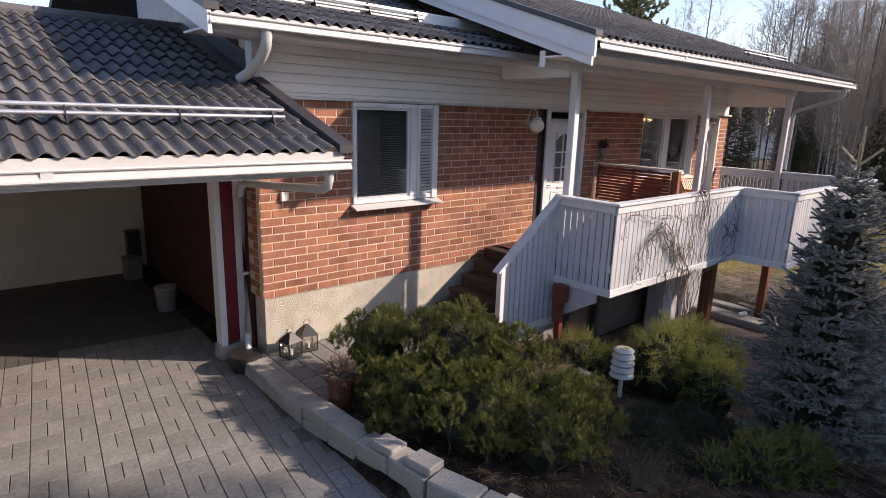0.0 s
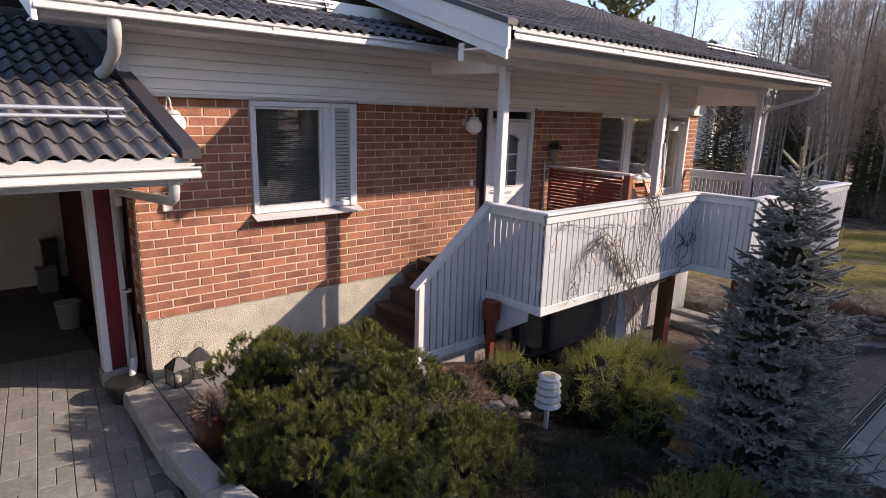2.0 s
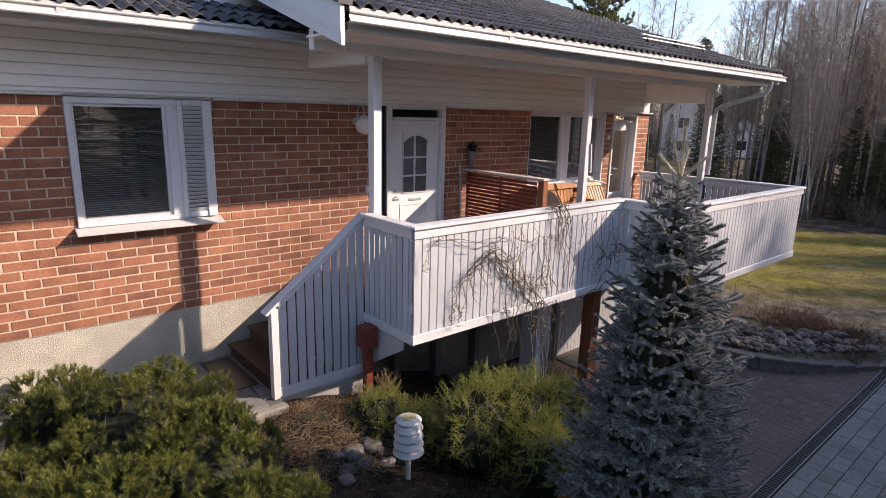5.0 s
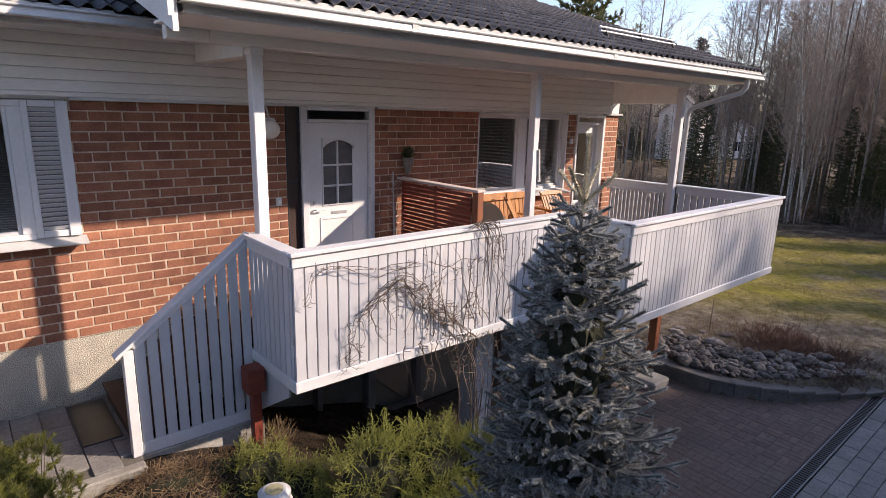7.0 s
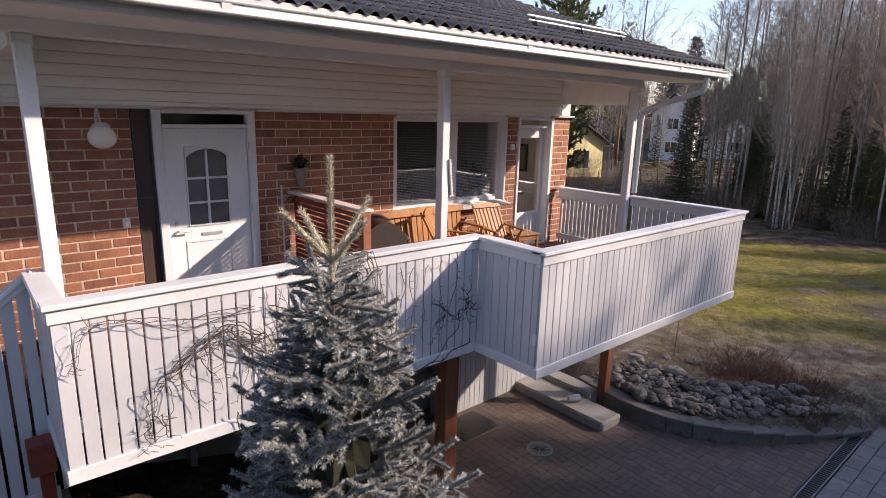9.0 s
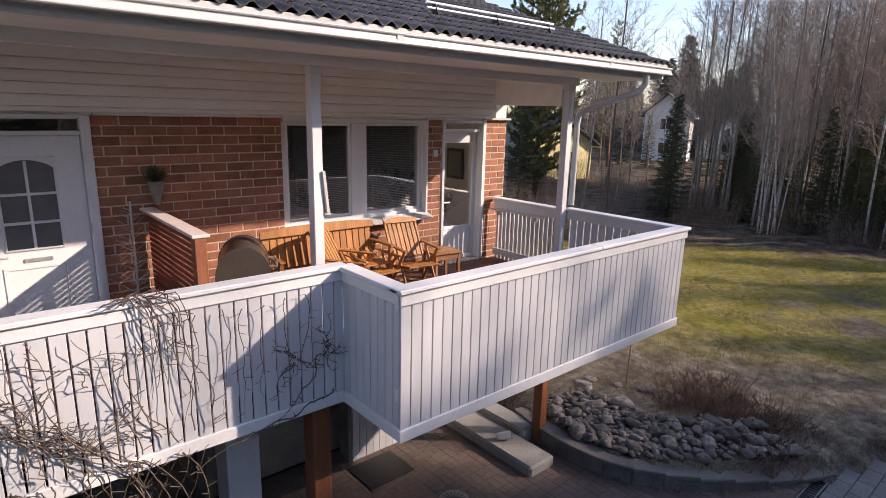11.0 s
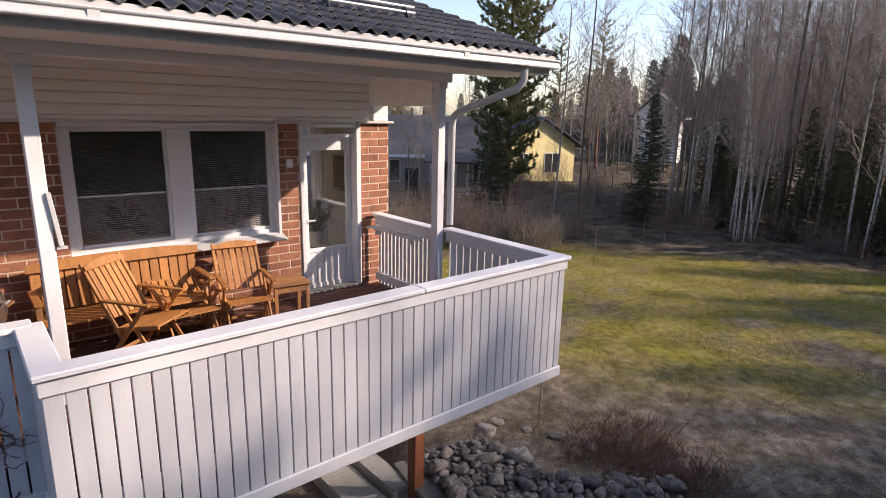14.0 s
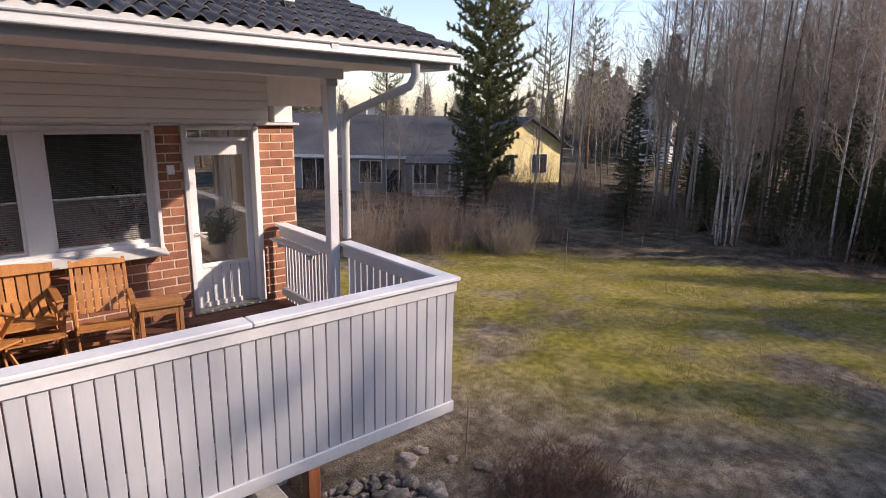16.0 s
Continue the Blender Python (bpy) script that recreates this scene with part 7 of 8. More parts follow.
def bare_tree(seed, H, r0, trunk_mat, lean=0.05, dense=1.0):
    """A leafless birch or alder: tapered trunk, limbs, and three orders of twigs. Returns its two meshes."""
    rs = random.Random(seed)
    a0 = rs.uniform(0, 6.28)
    bend = rs.uniform(-lean, lean)
    def axis(z):
        s = z / H
        return Vector((math.cos(a0) * bend * z + 0.10 * math.sin(s * 5 + seed), math.sin(a0) * bend * z + 0.10 * math.cos(s * 4 + seed * 2) - 0.10, z))
    bm = bmesh.new()
    pts = [axis(H * k / 14) for k in range(15)]
    tube(bm, pts, r0, 7, 0.008)
    A, B, R = [], [], []
    n = int(30 * dense)
    for k in range(n):
        z = H * (0.22 + 0.76 * (k + rs.random()) / n)
        s = z / H
        L = (0.9 + 0.16 * H * (1 - s)) * rs.uniform(0.6, 1.15) * (0.6 + 0.8 * math.sin(math.pi * min(1, s * 1.05)))
        a = rs.uniform(0, 6.28)
        d = Vector((math.cos(a), math.sin(a), rs.uniform(0.7, 1.5))).normalized()
        p = axis(z)
        rr_ = max(0.008, r0 * (1 - s) * 0.42)
        nseg = 4
        for i in range(nseg):
            q = p + d * (L / nseg)
            A.append(p); B.append(q); R.append(rr_ * (1 - i / nseg * 0.75))
            for _ in range(int(3 * dense + 0.5)):
                d2 = (d + Vector((rs.uniform(-1, 1), rs.uniform(-1, 1), rs.uniform(-0.5, 0.9)))).normalized()
                l2 = L * rs.uniform(0.15, 0.34)
                w = p + (q - p) * rs.random()
                e = w + d2 * l2
                A.append(w); B.append(e); R.append(0.0075)
                for _ in range(3):
                    d3 = (d2 + Vector((rs.uniform(-0.9, 0.9), rs.uniform(-0.9, 0.9), rs.uniform(-0.9, 0.5)))).normalized()
                    w3 = w + (e - w) * rs.uniform(0.3, 1.0)
                    A.append(w3); B.append(w3 + d3 * l2 * rs.uniform(0.4, 0.8)); R.append(0.0052)
            p = q
            d = (d + Vector((rs.uniform(-0.2, 0.2), rs.uniform(-0.2, 0.2), 0.12 if i < 2 else -0.08))).normalized()
    me = bpy.data.meshes.new("trunk")
    bm.to_mesh(me)
    bm.free()
    for p in me.polygons:
        p.use_smooth = True
    me.materials.append(trunk_mat)
    v, f = sticks(A, B, R)
    return me, fast_mesh("twigs", v, f, FINE)


def fir(seed, H, spread, mat_n, start=0.06, per=1.0, pine=False, wide=0.013):
    """A forest conifer: trunk, drooping branches, and many small sprays."""
    rs = random.Random(seed)
    bm = tube(bmesh.new(), [(0, 0, 0), (0.04, 0.02, H * 0.4), (0, 0.05, H * 0.8), (0, 0, H)], 0.012 * H + 0.02, 7, 0.01)
    A, B = [], []
    wa, wb, wr = [], [], []
    z = H * start
    ang = rs.uniform(0, 6)
    while z < H * 0.98:
        s = (z - H * start) / (H * (1 - start))
        L = spread * ((1 - s) ** 0.85 if not pine else math.sin(math.pi * min(0.98, 0.18 + 0.8 * s)) ** 0.8) * rs.uniform(0.65, 1.15) + 0.12
        ang += 2.4
        d = Vector((math.cos(ang), math.sin(ang), 0))
        rise = (-0.25 + 0.55 * s) if not pine else rs.uniform(0.1, 0.5)
        p0 = Vector((0, 0, z))
        n = max(3, int(L / 0.28))
        last = p0
        for i in range(1, n + 1):
            t_ = i / n
            q = p0 + d * L * t_ + Vector((0, 0, rise * L * t_ + 0.15 * L * t_ * t_))
            wa.append(last); wb.append(q); wr.append(0.02 * (1 - t_) + 0.006)
            if t_ > 0.2 or not pine:
                side = Vector((-d.y, d.x, 0))
                w = (0.14 + 0.30 * L * (1 - t_)) * (1 if not pine else 0.8)
                for sg in (-1, 1):
                    e = q + side * sg * w * rs.uniform(0.6, 1.1) + d * w * 0.5 + Vector((0, 0, rs.uniform(-0.22, 0.05) if not pine else rs.uniform(0.0, 0.25)))
                    A.append(q); B.append(e)
                    if pine:
                        A.append(q); B.append(q + (e - q) * rs.uniform(0.4, 0.8) + Vector((0, 0, rs.uniform(-0.25, 0.30))))
                A.append(last); B.append(q)
            last = q
        z += H * 0.0125 / per * rs.uniform(0.8, 1.2)
    v = brush(A, B, 95 * per, 0.15 if not pine else 0.17, wide, 0.75, 0.15 if not pine else -0.1)
    me = bpy.data.meshes.new("trunk")
    bm.to_mesh(me)
    bm.free()
    for p in me.polygons:
        p.use_smooth = True
    me.materials.append(PINEB if pine else BARK)
    wv, wf = sticks(wa, wb, wr)
    return me, fast_mesh("sprays", v, tri_faces(v), mat_n), fast_mesh("limbs", wv, wf, BARK)


BARE = [bare_tree(s, 15.0, 0.052 + 0.016 * (s % 3), BIRCH if s in (0, 3) else BROWNBARK if s in (1, 5) else ALDER, 0.035, 1.0) for s in range(7)]
FIRS = [fir(s, 11.0, 2.1, FIR_N, 0.05, 1.25) for s in (31, 32, 33)]
BUSHY = [fir(51, 14.0, 2.0, PINE_N, 0.12, 2.1, True, 0.015)]
PINES = [fir(s, 15.0, 1.7, PINE_N, 0.28, 0.9, True) for s in (41, 42)]


def plant_tree(kind, i, x, y, h, rz, label, group, z=None):
    meshes = {"bushy": BUSHY, "white": [BARE[0], BARE[3], BARE[0]], "birch": BARE, "spruce": FIRS, "pine": PINES}[kind][i]
    base = {"bushy": 14.0, "white": 15.0, "birch": 15.0, "spruce": 11.0, "pine": 15.0}[kind]
    if z is None:
        z = ground_z(x, y) - 0.1
    t = thing({"bushy": "spruce", "white": "birch"}.get(kind, kind) + "_tree", label, "tree", (x, y, z), group, rz)
    s = h / base
    for nm, me in zip(("trunk", "crown", "limb_mass"), meshes):
        o = part(nm, me, None, t)
        o.scale = (s, s, s)
        if nm != "trunk":
            tagged(o, kind="stuff")
    return t


fr = random.Random(77)
# named trees near the lawn
plant_tree("bushy", 0, 31.5, 20.0, 13.5, 20, "tall dense pine beside the neighbour's house", "trees by the lawn")
plant_tree("spruce", 0, 29.8, 19.6, 6.5, 80, "dark spruce under the tall pine", "trees by the lawn")
plant_tree("birch", 4, 31.3, 16.9, 13.0, 40, "thin grey-barked bare tree at the lawn edge", "trees by the lawn")
plant_tree("birch", 1, 32.5, 16.0, 15.0, 140, "thin white-barked birch at the lawn edge", "trees by the lawn")
plant_tree("spruce", 1, 35.6, 14.6, 6.2, 0, "young dark spruce at the forest edge", "trees by the lawn")
for k in range(7):
    a = k * 0.9
    t = plant_tree("white", k % 3, 34.3 + 0.42 * math.cos(a), 9.3 + 0.35 * math.sin(a), 9.5 + 1.3 * (k % 3), k * 47, "white-stemmed birch in a clump at the lawn edge", "birch clump")
    t.rotation_euler = (radians(-(3 + 2 * (k % 3)) * math.sin(a)), radians((3 + 2 * (k % 3)) * math.cos(a)), radians(k * 47))


def free(x, y, gap):
    if any((x - a) ** 2 + (y - b) ** 2 < gap * gap for a, b in spots):
        return False
    spots.append((x, y))
    return True


spots = [(31.5, 20.0), (29.8, 19.6), (31.3, 16.9), (32.5, 16.0), (35.6, 14.6), (34.3, 9.3)]
made = 0
tries = 0
while made < 150 and tries < 6000:      # the wood to the east
    tries += 1
    x, y = fr.uniform(34.5, 60), fr.uniform(1, 15.5)
    if y < 0.17 * (x - 12) - 1.0 or x < 35.0 + 0.25 * max(0, y - 6) or not free(x, y, 0.75):
        continue
    made += 1
    u_ = fr.random()
    if u_ < (0.42 if y < 5 else 0.34 if y < 8 else 0.12):
        plant_tree("spruce", fr.randrange(3), x, y, (fr.uniform(3.0, 6.0) if y > 8 else fr.uniform(4, 7.5)) if x < 45 else fr.uniform(6, 9), fr.uniform(0, 360), "dark green spruce of the wood", "wood east of the lawn")
    else:
        plant_tree("birch", fr.randrange(7), x, y, fr.uniform(12, 18), fr.uniform(0, 360), "slender bare birch of the wood", "wood east of the lawn")
for k in range(26):     # young spruces in the dark of the wood
    x, y = 35.8 + fr.uniform(0, 5), 2.2 + 0.24 * k + fr.uniform(-0.3, 0.3)
    plant_tree("spruce", k % 3, x, y, fr.uniform(3.0, 6.2) - 0.05 * k, fr.uniform(0, 360), "young dark spruce under the birches", "wood east of the lawn")
made = 0
tries = 0
while made < 58 and tries < 4000:       # thinner wood between the houses
    tries += 1
    x, y = fr.uniform(37, 80), fr.uniform(15.5, 60)
    # keep the sight lines to the houses open
    ang = math.degrees(math.atan2(y, x - 11.4))
    if not free(x, y, 2.0) or (38.0 < ang < 41.5 and x < 46) or (44 < ang < 58 and x < 42):
        continue
    made += 1
    u_ = fr.random()
    kind = "pine" if u_ < 0.15 else "spruce" if u_ < 0.3 else "birch"
    plant_tree(kind, fr.randrange({"pine": 2, "spruce": 3, "birch": 7}[kind]), x, y, fr.uniform(9, 15) * (0.5 if kind == "spruce" else 1.0), fr.uniform(0, 360), "tree standing among the far gardens", "trees among the far houses")
for k in range(16):      # behind the house, seen over the roof
    x, y = fr.uniform(20, 36), fr.uniform(46, 70)
    plant_tree("birch" if k % 3 else "pine", fr.randrange(2), x, y, fr.uniform(9, 13), fr.uniform(0, 360), "tree behind the far houses", "trees among the far houses")
# unseen trees added on the sunny side of the house to shade bed and yard
for k in range(64):
    x, y = 13.4 + k * 0.32 + fr.uniform(-0.15, 0.15), -8.6 + (0.9, -0.9, 0.1)[k % 3] + fr.uniform(-0.4, 0.4)
    h_ = fr.uniform(8.6, 9.6) if x < 16 else fr.uniform(9.9, 10.6) if x < 20.6 else fr.uniform(8.6, 9.4) if x < 22.8 else fr.uniform(9.0, 10.1) if x < 29 else fr.uniform(7.0, 8.6)
    plant_tree("spruce", k % 3, x, y, h_, fr.uniform(0, 360), "unseen dark spruce added to shade bed and yard", "hedge trees", -1.5)
# two unseen pines added for leafy shade on the driveway
for x, y, h_ in ((14.9, -8.4, 12.2), (16.3, -9.0, 12.6)):
    plant_tree("pine", 0, x, y, h_, 50 * x, "unseen pine added to shade the driveway", "hedge trees", -1.5)
# unseen birches added to dapple the railing
for k in range(7):
    x, y = 28.0 + k * 1.4 + fr.uniform(-0.5, 0.5), -11.0 + fr.uniform(-3.0, 3.0)
    plant_tree("birch", fr.randrange(7), x, y, fr.uniform(13, 17), fr.uniform(0, 360), "unseen bare birch added to dapple the railing", "hedge trees", -1.5)
for k in range(20):     # unseen thin row added beyond the lawn's sunny side to streak it with shade
    x, y = 38.0 + k * 1.3 + fr.uniform(-0.6, 0.6), -9.0 + fr.uniform(-3.5, 3.0)
    plant_tree("birch" if k % 2 else "spruce", fr.randrange(3), x, y, fr.uniform(10, 15), fr.uniform(0, 360), "unseen tree added to streak the lawn with shade", "roadside birches", -1.7)
for k in range(20):     # unseen mixed trees added close to the lawn's sunny side for more shade
    x, y = 31.5 + k * 1.05 + fr.uniform(-0.4, 0.4), -4.2 + fr.uniform(-3.0, 2.2)
    plant_tree("birch" if k % 5 < 3 else "spruce", fr.randrange(3), x, y, fr.uniform(9, 14) if k % 5 < 3 else fr.uniform(5, 9), fr.uniform(0, 360), "unseen tree added close to the lawn for its shade", "roadside birches", -1.7)
for k in range(2):      # unseen spruce tops added to throw soft blots on the boards
    x, y = 34.2 + k * 1.85 + fr.uniform(-0.2, 0.2), -16.5 + fr.uniform(-0.5, 0.5)
    plant_tree("spruce", k % 3, x, y, fr.uniform(18.5, 19.1), fr.uniform(0, 360), "unseen tall narrow spruce added to blot the boards with shade", "roadside trees", -1.5)
for k in range(34):     # unseen tall birches added farther off: soft bars of shade on boards and lawn
    x, y = 33.5 + k * 0.75 + fr.uniform(-0.4, 0.4), -21.0 + fr.uniform(-2.5, 2.5)
    if k % 3 if x < 41 else k % 3 == 0:
        continue
    plant_tree("birch", fr.randrange(7), x, y, fr.uniform(21, 25), fr.uniform(0, 360), "unseen tall bare birch added for soft bars of shade", "roadside birches", -1.5)
# unseen conifer row added to hold back sky light from the house front
for k in range(44):
    x, y = -30 + k * 1.15 + fr.uniform(-0.5, 0.5), -13.5 + fr.uniform(-2.0, 1.5)
    plant_tree("spruce" if k % 3 else "pine", fr.randrange(2), x, y, fr.uniform(8, 11.5), fr.uniform(0, 360), "unseen dark conifer added to block sky light on the front", "roadside trees", -0.6)
# unseen trees added behind the camera for the panes to reflect
for k in range(26):
    x, y = -24 + k * 1.7 + fr.uniform(-0.6, 0.6), -22.0 + fr.uniform(-4, 3)
    plant_tree("birch" if k % 3 else "spruce", fr.randrange(3), x, y, fr.uniform(7, 10), fr.uniform(0, 360), "unseen tree added behind the camera for window reflections", "roadside trees", -0.5)

# far belt of woodland, haze put into its pale grey colour
V, F = [], []
n0 = 0
firv = [np.array([v.co for v in m_[1].vertices]) for m_ in FIRS]
for k in range(150):
    a = math.radians(fr.uniform(4, 100))
    d = fr.uniform(85, 150)
    x, y = 8 + d * math.cos(a), d * math.sin(a)
    h = fr.uniform(9, 15) * (0.72 if 36 < math.degrees(a) < 62 else 1.1)
    src_ = firv[k % 3].reshape(-1, 3, 3)[::9].copy()
    cen = src_.mean(axis=1, keepdims=True)
    src_ = cen + (src_ - cen) * 4.0
    src_ = src_.reshape(-1, 3)
    s = h / 11.0
    V.append(src_ * (s * 1.15, s * 1.15, s) + (x, y, -2.2))
V = np.concatenate(V)
tagged(part("far_woods", fast_mesh("far_woods", V, tri_faces(V), leaf_mat("haze_tinted_woods", (0.085, 0.085, 0.075), (0.15, 0.14, 0.12), 0.9, 0.1, 0.1)), None), "belt of far woodland tinted pale grey for haze", "woods", kind="stuff")


# houses among the trees
def far_house(name, label, x, y, rz, w, d, eave, rise, wall_m, roof_m, windows, z=-1.9):
    """w: along local x; ridge along local x; windows on the front (local -y) and the gable (local -x)."""
    t = thing(name, label, "house", (x, y, z), "neighbouring houses", rz)
    bm = box(-w / 2, w / 2, -d / 2, d / 2, -0.6, eave)
    part("wall", bm, wall_m, t)
    for sx in (-1, 1):
        gb = bmesh.new()
        vs = [gb.verts.new((sx * (w / 2 - 0.005), c, q)) for c, q in ((-d / 2, eave), (d / 2, eave), (0, eave + rise))]
        vs2 = [gb.verts.new((sx * (w / 2 - 0.2), c, q)) for c, q in ((-d / 2, eave), (d / 2, eave), (0, eave + rise))]
        gb.faces.new(vs); gb.faces.new(vs2[::-1])
        for k in range(3):
            gb.faces.new((vs[k], vs[(k + 1) % 3], vs2[(k + 1) % 3], vs2[k]))
        part("gable", gb, wall_m, t)
    sl_ = rise / (d / 2)
    for sg in (-1, 1):
        prof = [(0, eave + rise + 0.02), (sg * (d / 2 + 0.6), eave - 0.6 * sl_ + 0.02), (sg * (d / 2 + 0.6), eave - 0.6 * sl_ + 0.16), (0, eave + rise + 0.16)]
        part("roof", extrude_profile(prof, "x", -w / 2 - 0.5, w / 2 + 0.5), roof_m, t)
        part("fascia", extrude_profile([(sg * (d / 2 + 0.6), eave - 0.6 * sl_ - 0.06), (sg * (d / 2 + 0.63), eave - 0.6 * sl_ - 0.06), (sg * (d / 2 + 0.63), eave - 0.6 * sl_ + 0.14), (sg * (d / 2 + 0.6), eave - 0.6 * sl_ + 0.14)], "x", -w / 2 - 0.5, w / 2 + 0.5), WHITE, t)
    for side_, c, za, zb, ww in windows:
        win = new("window")
        win.parent = t
        if side_ == "front":
            win.location, win.rotation_euler = (c, -d / 2, 0), (0, 0, 0)
        else:
            win.location, win.rotation_euler = (-w / 2, c, 0), (0, 0, radians(-90))
        part("frame", box(-ww / 2 - 0.07, ww / 2 + 0.07, -0.05, -0.004, za - 0.07, zb + 0.07), WHITE, win)
        part("pane", box(-ww / 2, ww / 2, -0.06, -0.051, za, zb), FARGLASS, win)
        part("mullion", box(-0.03, 0.03, -0.07, -0.061, za, zb), WHITE, win)
    return t


FARGLASS = mat("far_dark_glass", (0.03, 0.032, 0.036), 0.08, 0.1, 1, 0.05, 0.0)
YELLOW = mat("pale_yellow_boards", (0.74, 0.64, 0.31), 0.7, 0.08, 1.5, 0.06, 0.1)
GREYROOF = mat("dark_grey_roof", (0.055, 0.057, 0.066), 0.8, 0.15, 0.6, 0.2, 0.3, stain=(0.085, 0.088, 0.098), spec=0.15)
# white bungalow render greyed, its shade put into the colour
SHADEWALL = mat("shade_grey_render", (0.27, 0.262, 0.258), 0.8, 0.06, 0.8, 0.06, 0.1)
WHITEWALL = mat("white_render", (0.66, 0.64, 0.62), 0.8, 0.06, 0.8, 0.06, 0.1)
hs = far_house("bungalow", "white bungalow with walls greyed for shade, dark grey roof and slatted porch", 34.2, 33.8, -40, 15.0, 9.0, 2.75, 2.1, SHADEWALL, GREYROOF,
               [("front", -6, 0.9, 2.2, 1.6), ("front", -3.2, 0.3, 2.3, 1.7), ("front", 0.2, 0.9, 2.2, 1.3), ("front", 3.6, 0.9, 2.2, 1.5), ("front", 6.2, 0.9, 2.2, 1.2)])
# slatted porch before the bungalow
part("porch_body", box(2.9, 5.9, -6.6, -4.51, -0.6, 0.55), SHADEWALL, hs)
part("porch_roof", extrude_profile([(-7.0, 2.25), (-4.3, 2.62), (-4.3, 2.72), (-7.0, 2.35)], "x", 2.5, 6.3), GREYROOF, hs)
for k in range(5):
    part("porch_post", box(2.9 + k * 0.72, 3.02 + k * 0.72, -6.6, -6.48, 0.551, 2.28), WHITEWALL, hs)
for k in range(8):
    part("porch_slat", box(2.92, 5.9, -6.64, -6.605, -0.35 + k * 0.14, -0.26 + k * 0.14), WHITEWALL, hs)
part("porch_door", box(1.2, 2.1, -4.56, -4.51, -0.5, 1.7), FARGLASS, hs)
for k, (x_, y_, h_) in enumerate(((27.2, 22.6, 6.0), (28.6, 24.4, 7.0), (25.6, 23.6, 5.2), (30.0, 23.2, 6.5), (31.0, 26.5, 7.5), (24.2, 21.0, 4.6))):
    plant_tree("birch", (k * 2 + 1) % 7, x_, y_, h_, k * 63, "small bare garden tree before the bungalow", "trees by the lawn")
ch = part("chimney", box(-1.2, -0.6, 0.2, 0.8, 4.0, 5.6, 0.02), CONCRETE, hs)
far_house("yellow_house", "pale yellow wooden house with a grey roof", 45.3, 33.3, 80, 9.0, 7.0, 3.0, 1.9, YELLOW, GREYROOF,
          [("gable", -1.2, 0.9, 2.3, 1.4), ("gable", 1.6, 0.9, 2.3, 0.8), ("front", 0, 0.9, 2.3, 1.2)])
far_house("white_house", "tall white house among the far trees", 76.0, 37.0, 20, 5.0, 5.0, 5.6, 2.2, WHITEWALL, GREYROOF, [("gable", 0, 1.0, 2.2, 1.2), ("gable", 0, 3.8, 5.0, 1.2), ("front", 1.5, 1.0, 2.2, 1.2)])
far_house("white_house", "small white house far beyond the wood", 88.0, 35.0, 25, 8.0, 7.0, 2.8, 2.4, WHITEWALL, GREYROOF, [("gable", 0, 1.0, 2.2, 1.2)])
far_house("white_house", "white gabled house far behind the bungalow", 52.0, 62.0, 60, 8.0, 7.0, 3.8, 2.6, WHITEWALL, GREYROOF, [("gable", 0, 1.0, 2.2, 1.2)])


def bare_bush(x, y, h, n, material, label, name="bare_shrub", cat="shrub", spread=0.5, group="bare shrubs", foot=0.16):
    rs = random.Random(x * 13.7 + y)
    t = thing(name, label, cat, (x, y, ground_z(x, y) - 0.03), group)
    A, B, R = [], [], []
    for k in range(n):
        a = rs.uniform(0, 6.28)
        d = Vector((math.cos(a) * rs.uniform(0.1, spread), math.sin(a) * rs.uniform(0.1, spread), 1)).normalized()
        L = h * rs.uniform(0.55, 1.05)
        p = Vector((rs.gauss(0, foot * h), rs.gauss(0, foot * h), 0))
        for i in range(3):
            q = p + d * L / 3
            A.append(p); B.append(q); R.append(0.006 - 0.0012 * i)
            for _ in range(2):
                e = (d + Vector((rs.uniform(-0.7, 0.7), rs.uniform(-0.7, 0.7), rs.uniform(-0.1, 0.5)))).normalized()
                A.append(q); B.append(q + e * L * rs.uniform(0.12, 0.3)); R.append(0.003)
            p = q
            d = (d + Vector((rs.uniform(-0.2, 0.2), rs.uniform(-0.2, 0.2), 0))).normalized()
    v, f = sticks(A, B, R)
    tagged(part("stem_mass", fast_mesh("stems", v, f, material), None, t), kind="stuff")
    return t


br = random.Random(8)
for k in range(30):
    u_ = br.random()
    x, y = 21.5 + 8.5 * u_ + br.uniform(-0.8, 0.8), 15.3 - 0.9 * u_ + br.uniform(-1.0, 2.2)
    bare_bush(x, y, br.uniform(1.1, 2.0), 60, TWIG, "leafless brown garden shrub at the lawn edge")
for k in range(9):
    bare_bush(26.8 + br.uniform(-1.2, 1.5), 13.6 + br.uniform(-0.6, 0.6), br.uniform(0.9, 1.25), 70, PALETWIG, "pale twiggy spirea shrub at the lawn edge", spread=0.9)
for k in range(70):
    x, y = 33.6 + br.uniform(0, 6.5), br.uniform(2, 17)
    bare_bush(x + 0.2 * max(0, 6 - y), y, br.uniform(0.5, 1.9), 26, TWIG if k % 2 else REDTWIG, "bare brushwood at the forest edge", "brushwood", "shrub", 0.7, "forest edge brushwood")
for k in range(70):     # brushwood and bare garden shrubs before the houses
    x, y = br.uniform(24, 46), br.uniform(17.5, 30)
    bare_bush(x, y, br.uniform(0.8, 2.6), 28, TWIG if k % 3 else REDTWIG, "bare twiggy shrub before the neighbours' houses", "brushwood", "shrub", 0.7, "brushwood before the houses")
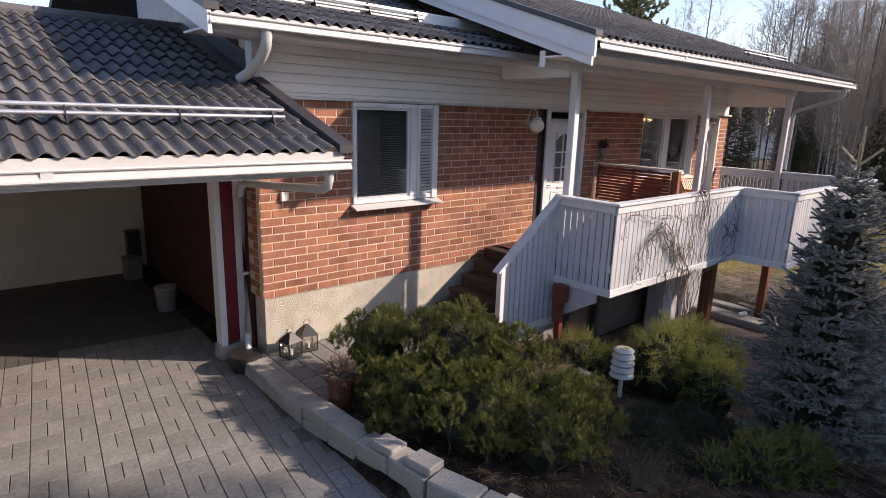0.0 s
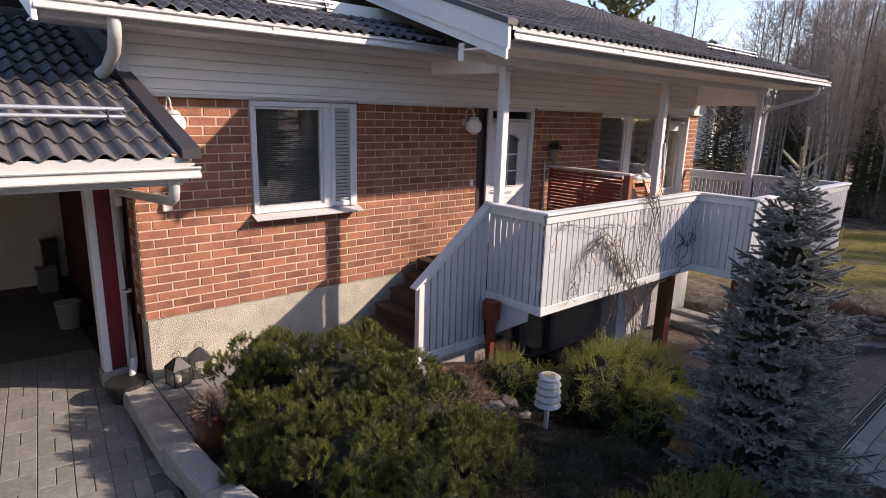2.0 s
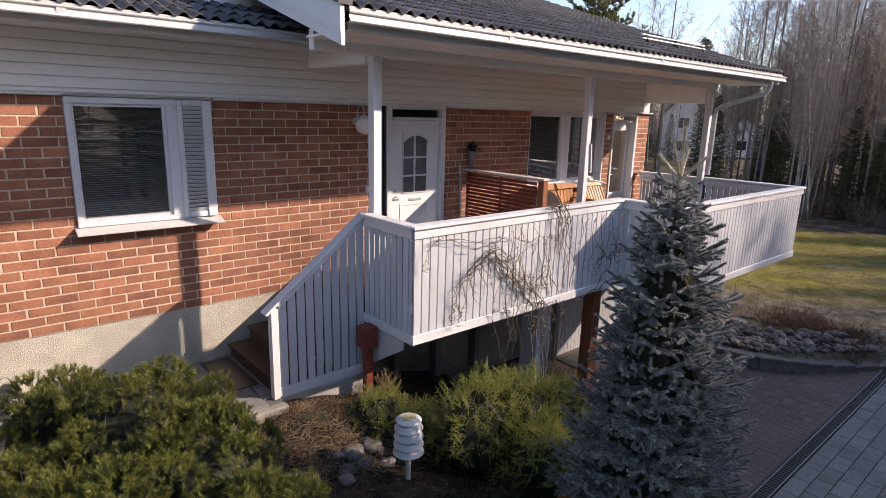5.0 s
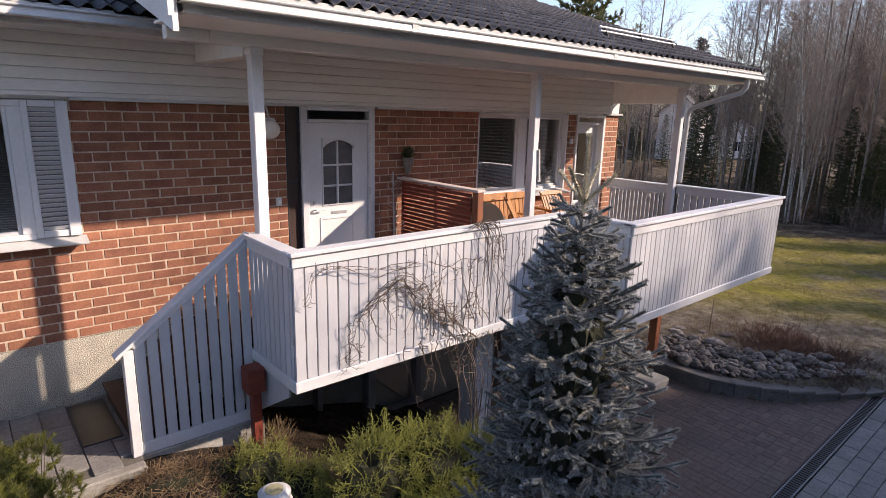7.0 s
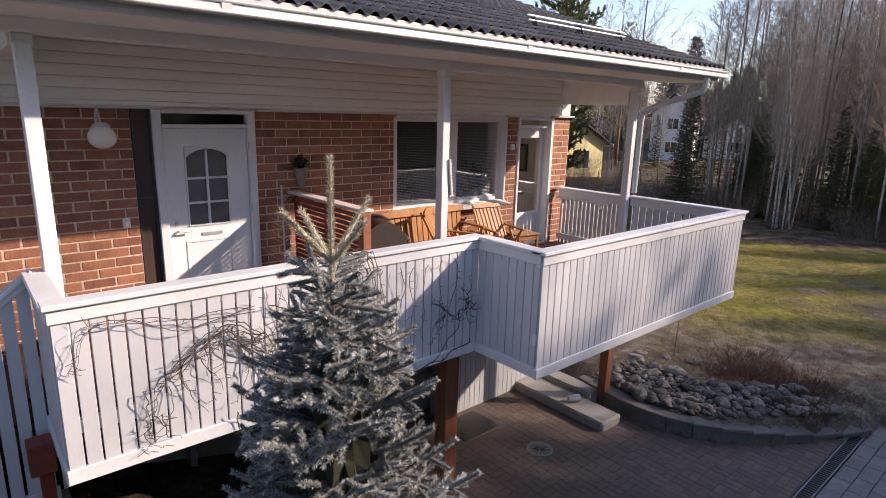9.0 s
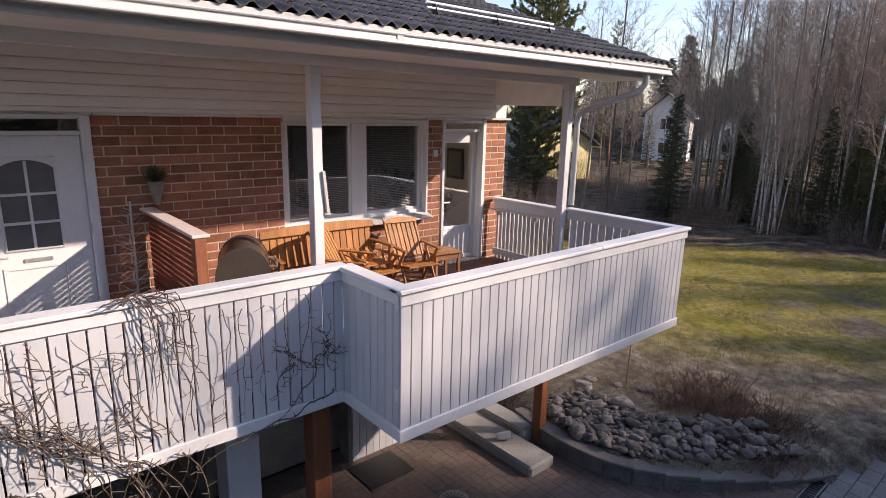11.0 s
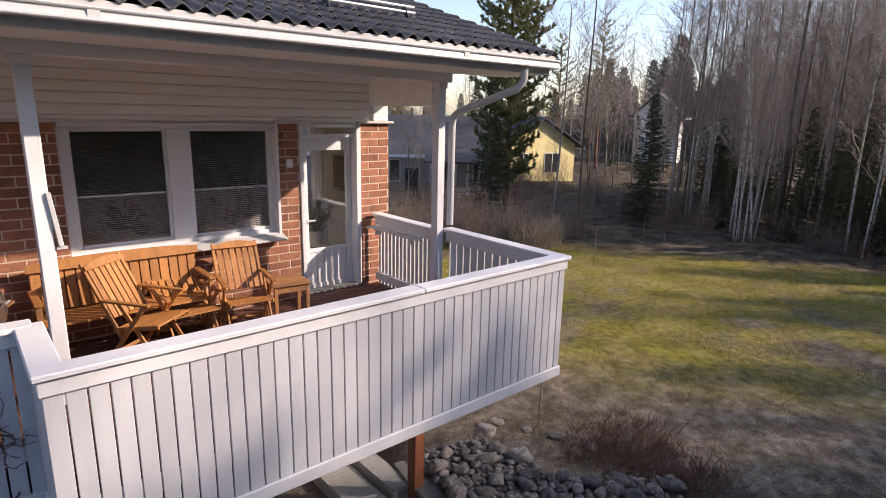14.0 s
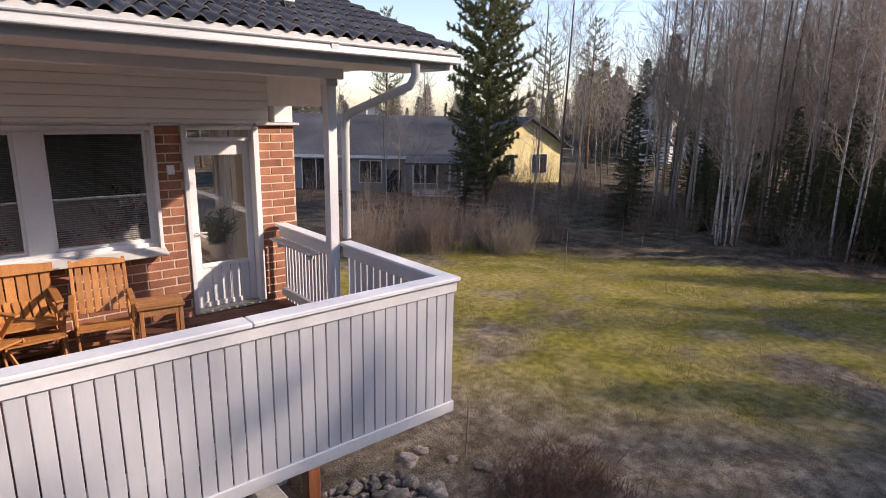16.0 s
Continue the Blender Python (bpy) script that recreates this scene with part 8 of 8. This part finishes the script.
for k in range(18):     # shrubs at the foot of the yellow house
    bare_bush(38.5 + br.uniform(-3.5, 3.5), 26.5 + br.uniform(-2.5, 2.5), br.uniform(1.6, 2.7), 40, TWIG, "bare twiggy shrub before the yellow house", "brushwood", "shrub", 0.8, "brushwood before the houses")
for k in range(24):     # reddish spirea on the round bed
    bare_bush(16.3 + br.uniform(-0.6, 1.0), 3.1 + br.uniform(-0.8, 0.9), br.uniform(0.14, 0.26), 90, REDTWIG, "low reddish leafless spirea in the rock bed", "low_shrub", "shrub", 1.6, "shrubs in the rock bed", 1.0)
for k in range(4):      # thin saplings by the drive
    bare_bush(9.6 + br.uniform(-0.4, 0.6), 3.0 + br.uniform(-0.5, 0.8), br.uniform(0.7, 1.3), 4, TWIG, "thin bare sapling beside the yard", "sapling", "sapling", 0.5, "saplings")


def stake(x, y, h, label):
    t = thing("garden_stake", label, "stake", (x, y, ground_z(x, y) - 0.05), "garden stakes")
    bm = bmesh.new()
    bar(bm, (0, 0, 0), (0.02, 0, h), 0.012, 6, 0.009)
    part("rod", bm, TWIG, t)
    return t


stake(16.3, 4.8, 0.75, "thin wooden stake in the rock bed")
stake(25.9, 10.6, 1.3, "thin wooden stake on the lawn")
stake(30.9, 10.9, 0.7, "short pale stake on the lawn")
stake(31.6, 12.2, 1.0, "thin pale stake at the lawn edge")

# short grass and moss tufts on the lawn
n = 120000
gx, gy = nrng.uniform(14.4, 33.0, n), nrng.uniform(-3.0, 16.0, n)
keep = np.array([in_lawn(a, b) and (b < 12.5 or a > 22) for a, b in zip(gx, gy)])
clump = np.array([noise.noise((a * 0.8, b * 0.8, 5.0)) for a, b in zip(gx, gy)])
keep &= gx + 0.62 * gy < 36.2
keep &= (clump > -0.12) | (nrng.rand(len(gx)) < 0.25)
gx, gy = gx[keep], gy[keep]
gz = np.array([ground_z(a, b) for a, b in zip(gx, gy)])
d_ = unit(np.stack([nrng.normal(size=len(gx)) * 0.8, nrng.normal(size=len(gx)) * 0.8, np.ones(len(gx))], axis=1))
v = needle_arrays(np.stack([gx, gy, gz - 0.01], axis=1), d_, nrng.uniform(0.03, 0.075, len(gx)), 0.007)
tagged(part("lawn_grass", fast_mesh("grass", v, tri_faces(v), leaf_mat("spring_grass", (0.145, 0.138, 0.024), (0.34, 0.275, 0.12), 0.8, 0.6, 0.2)), None), "short mossy yellow-green lawn grass", "grass", kind="stuff")
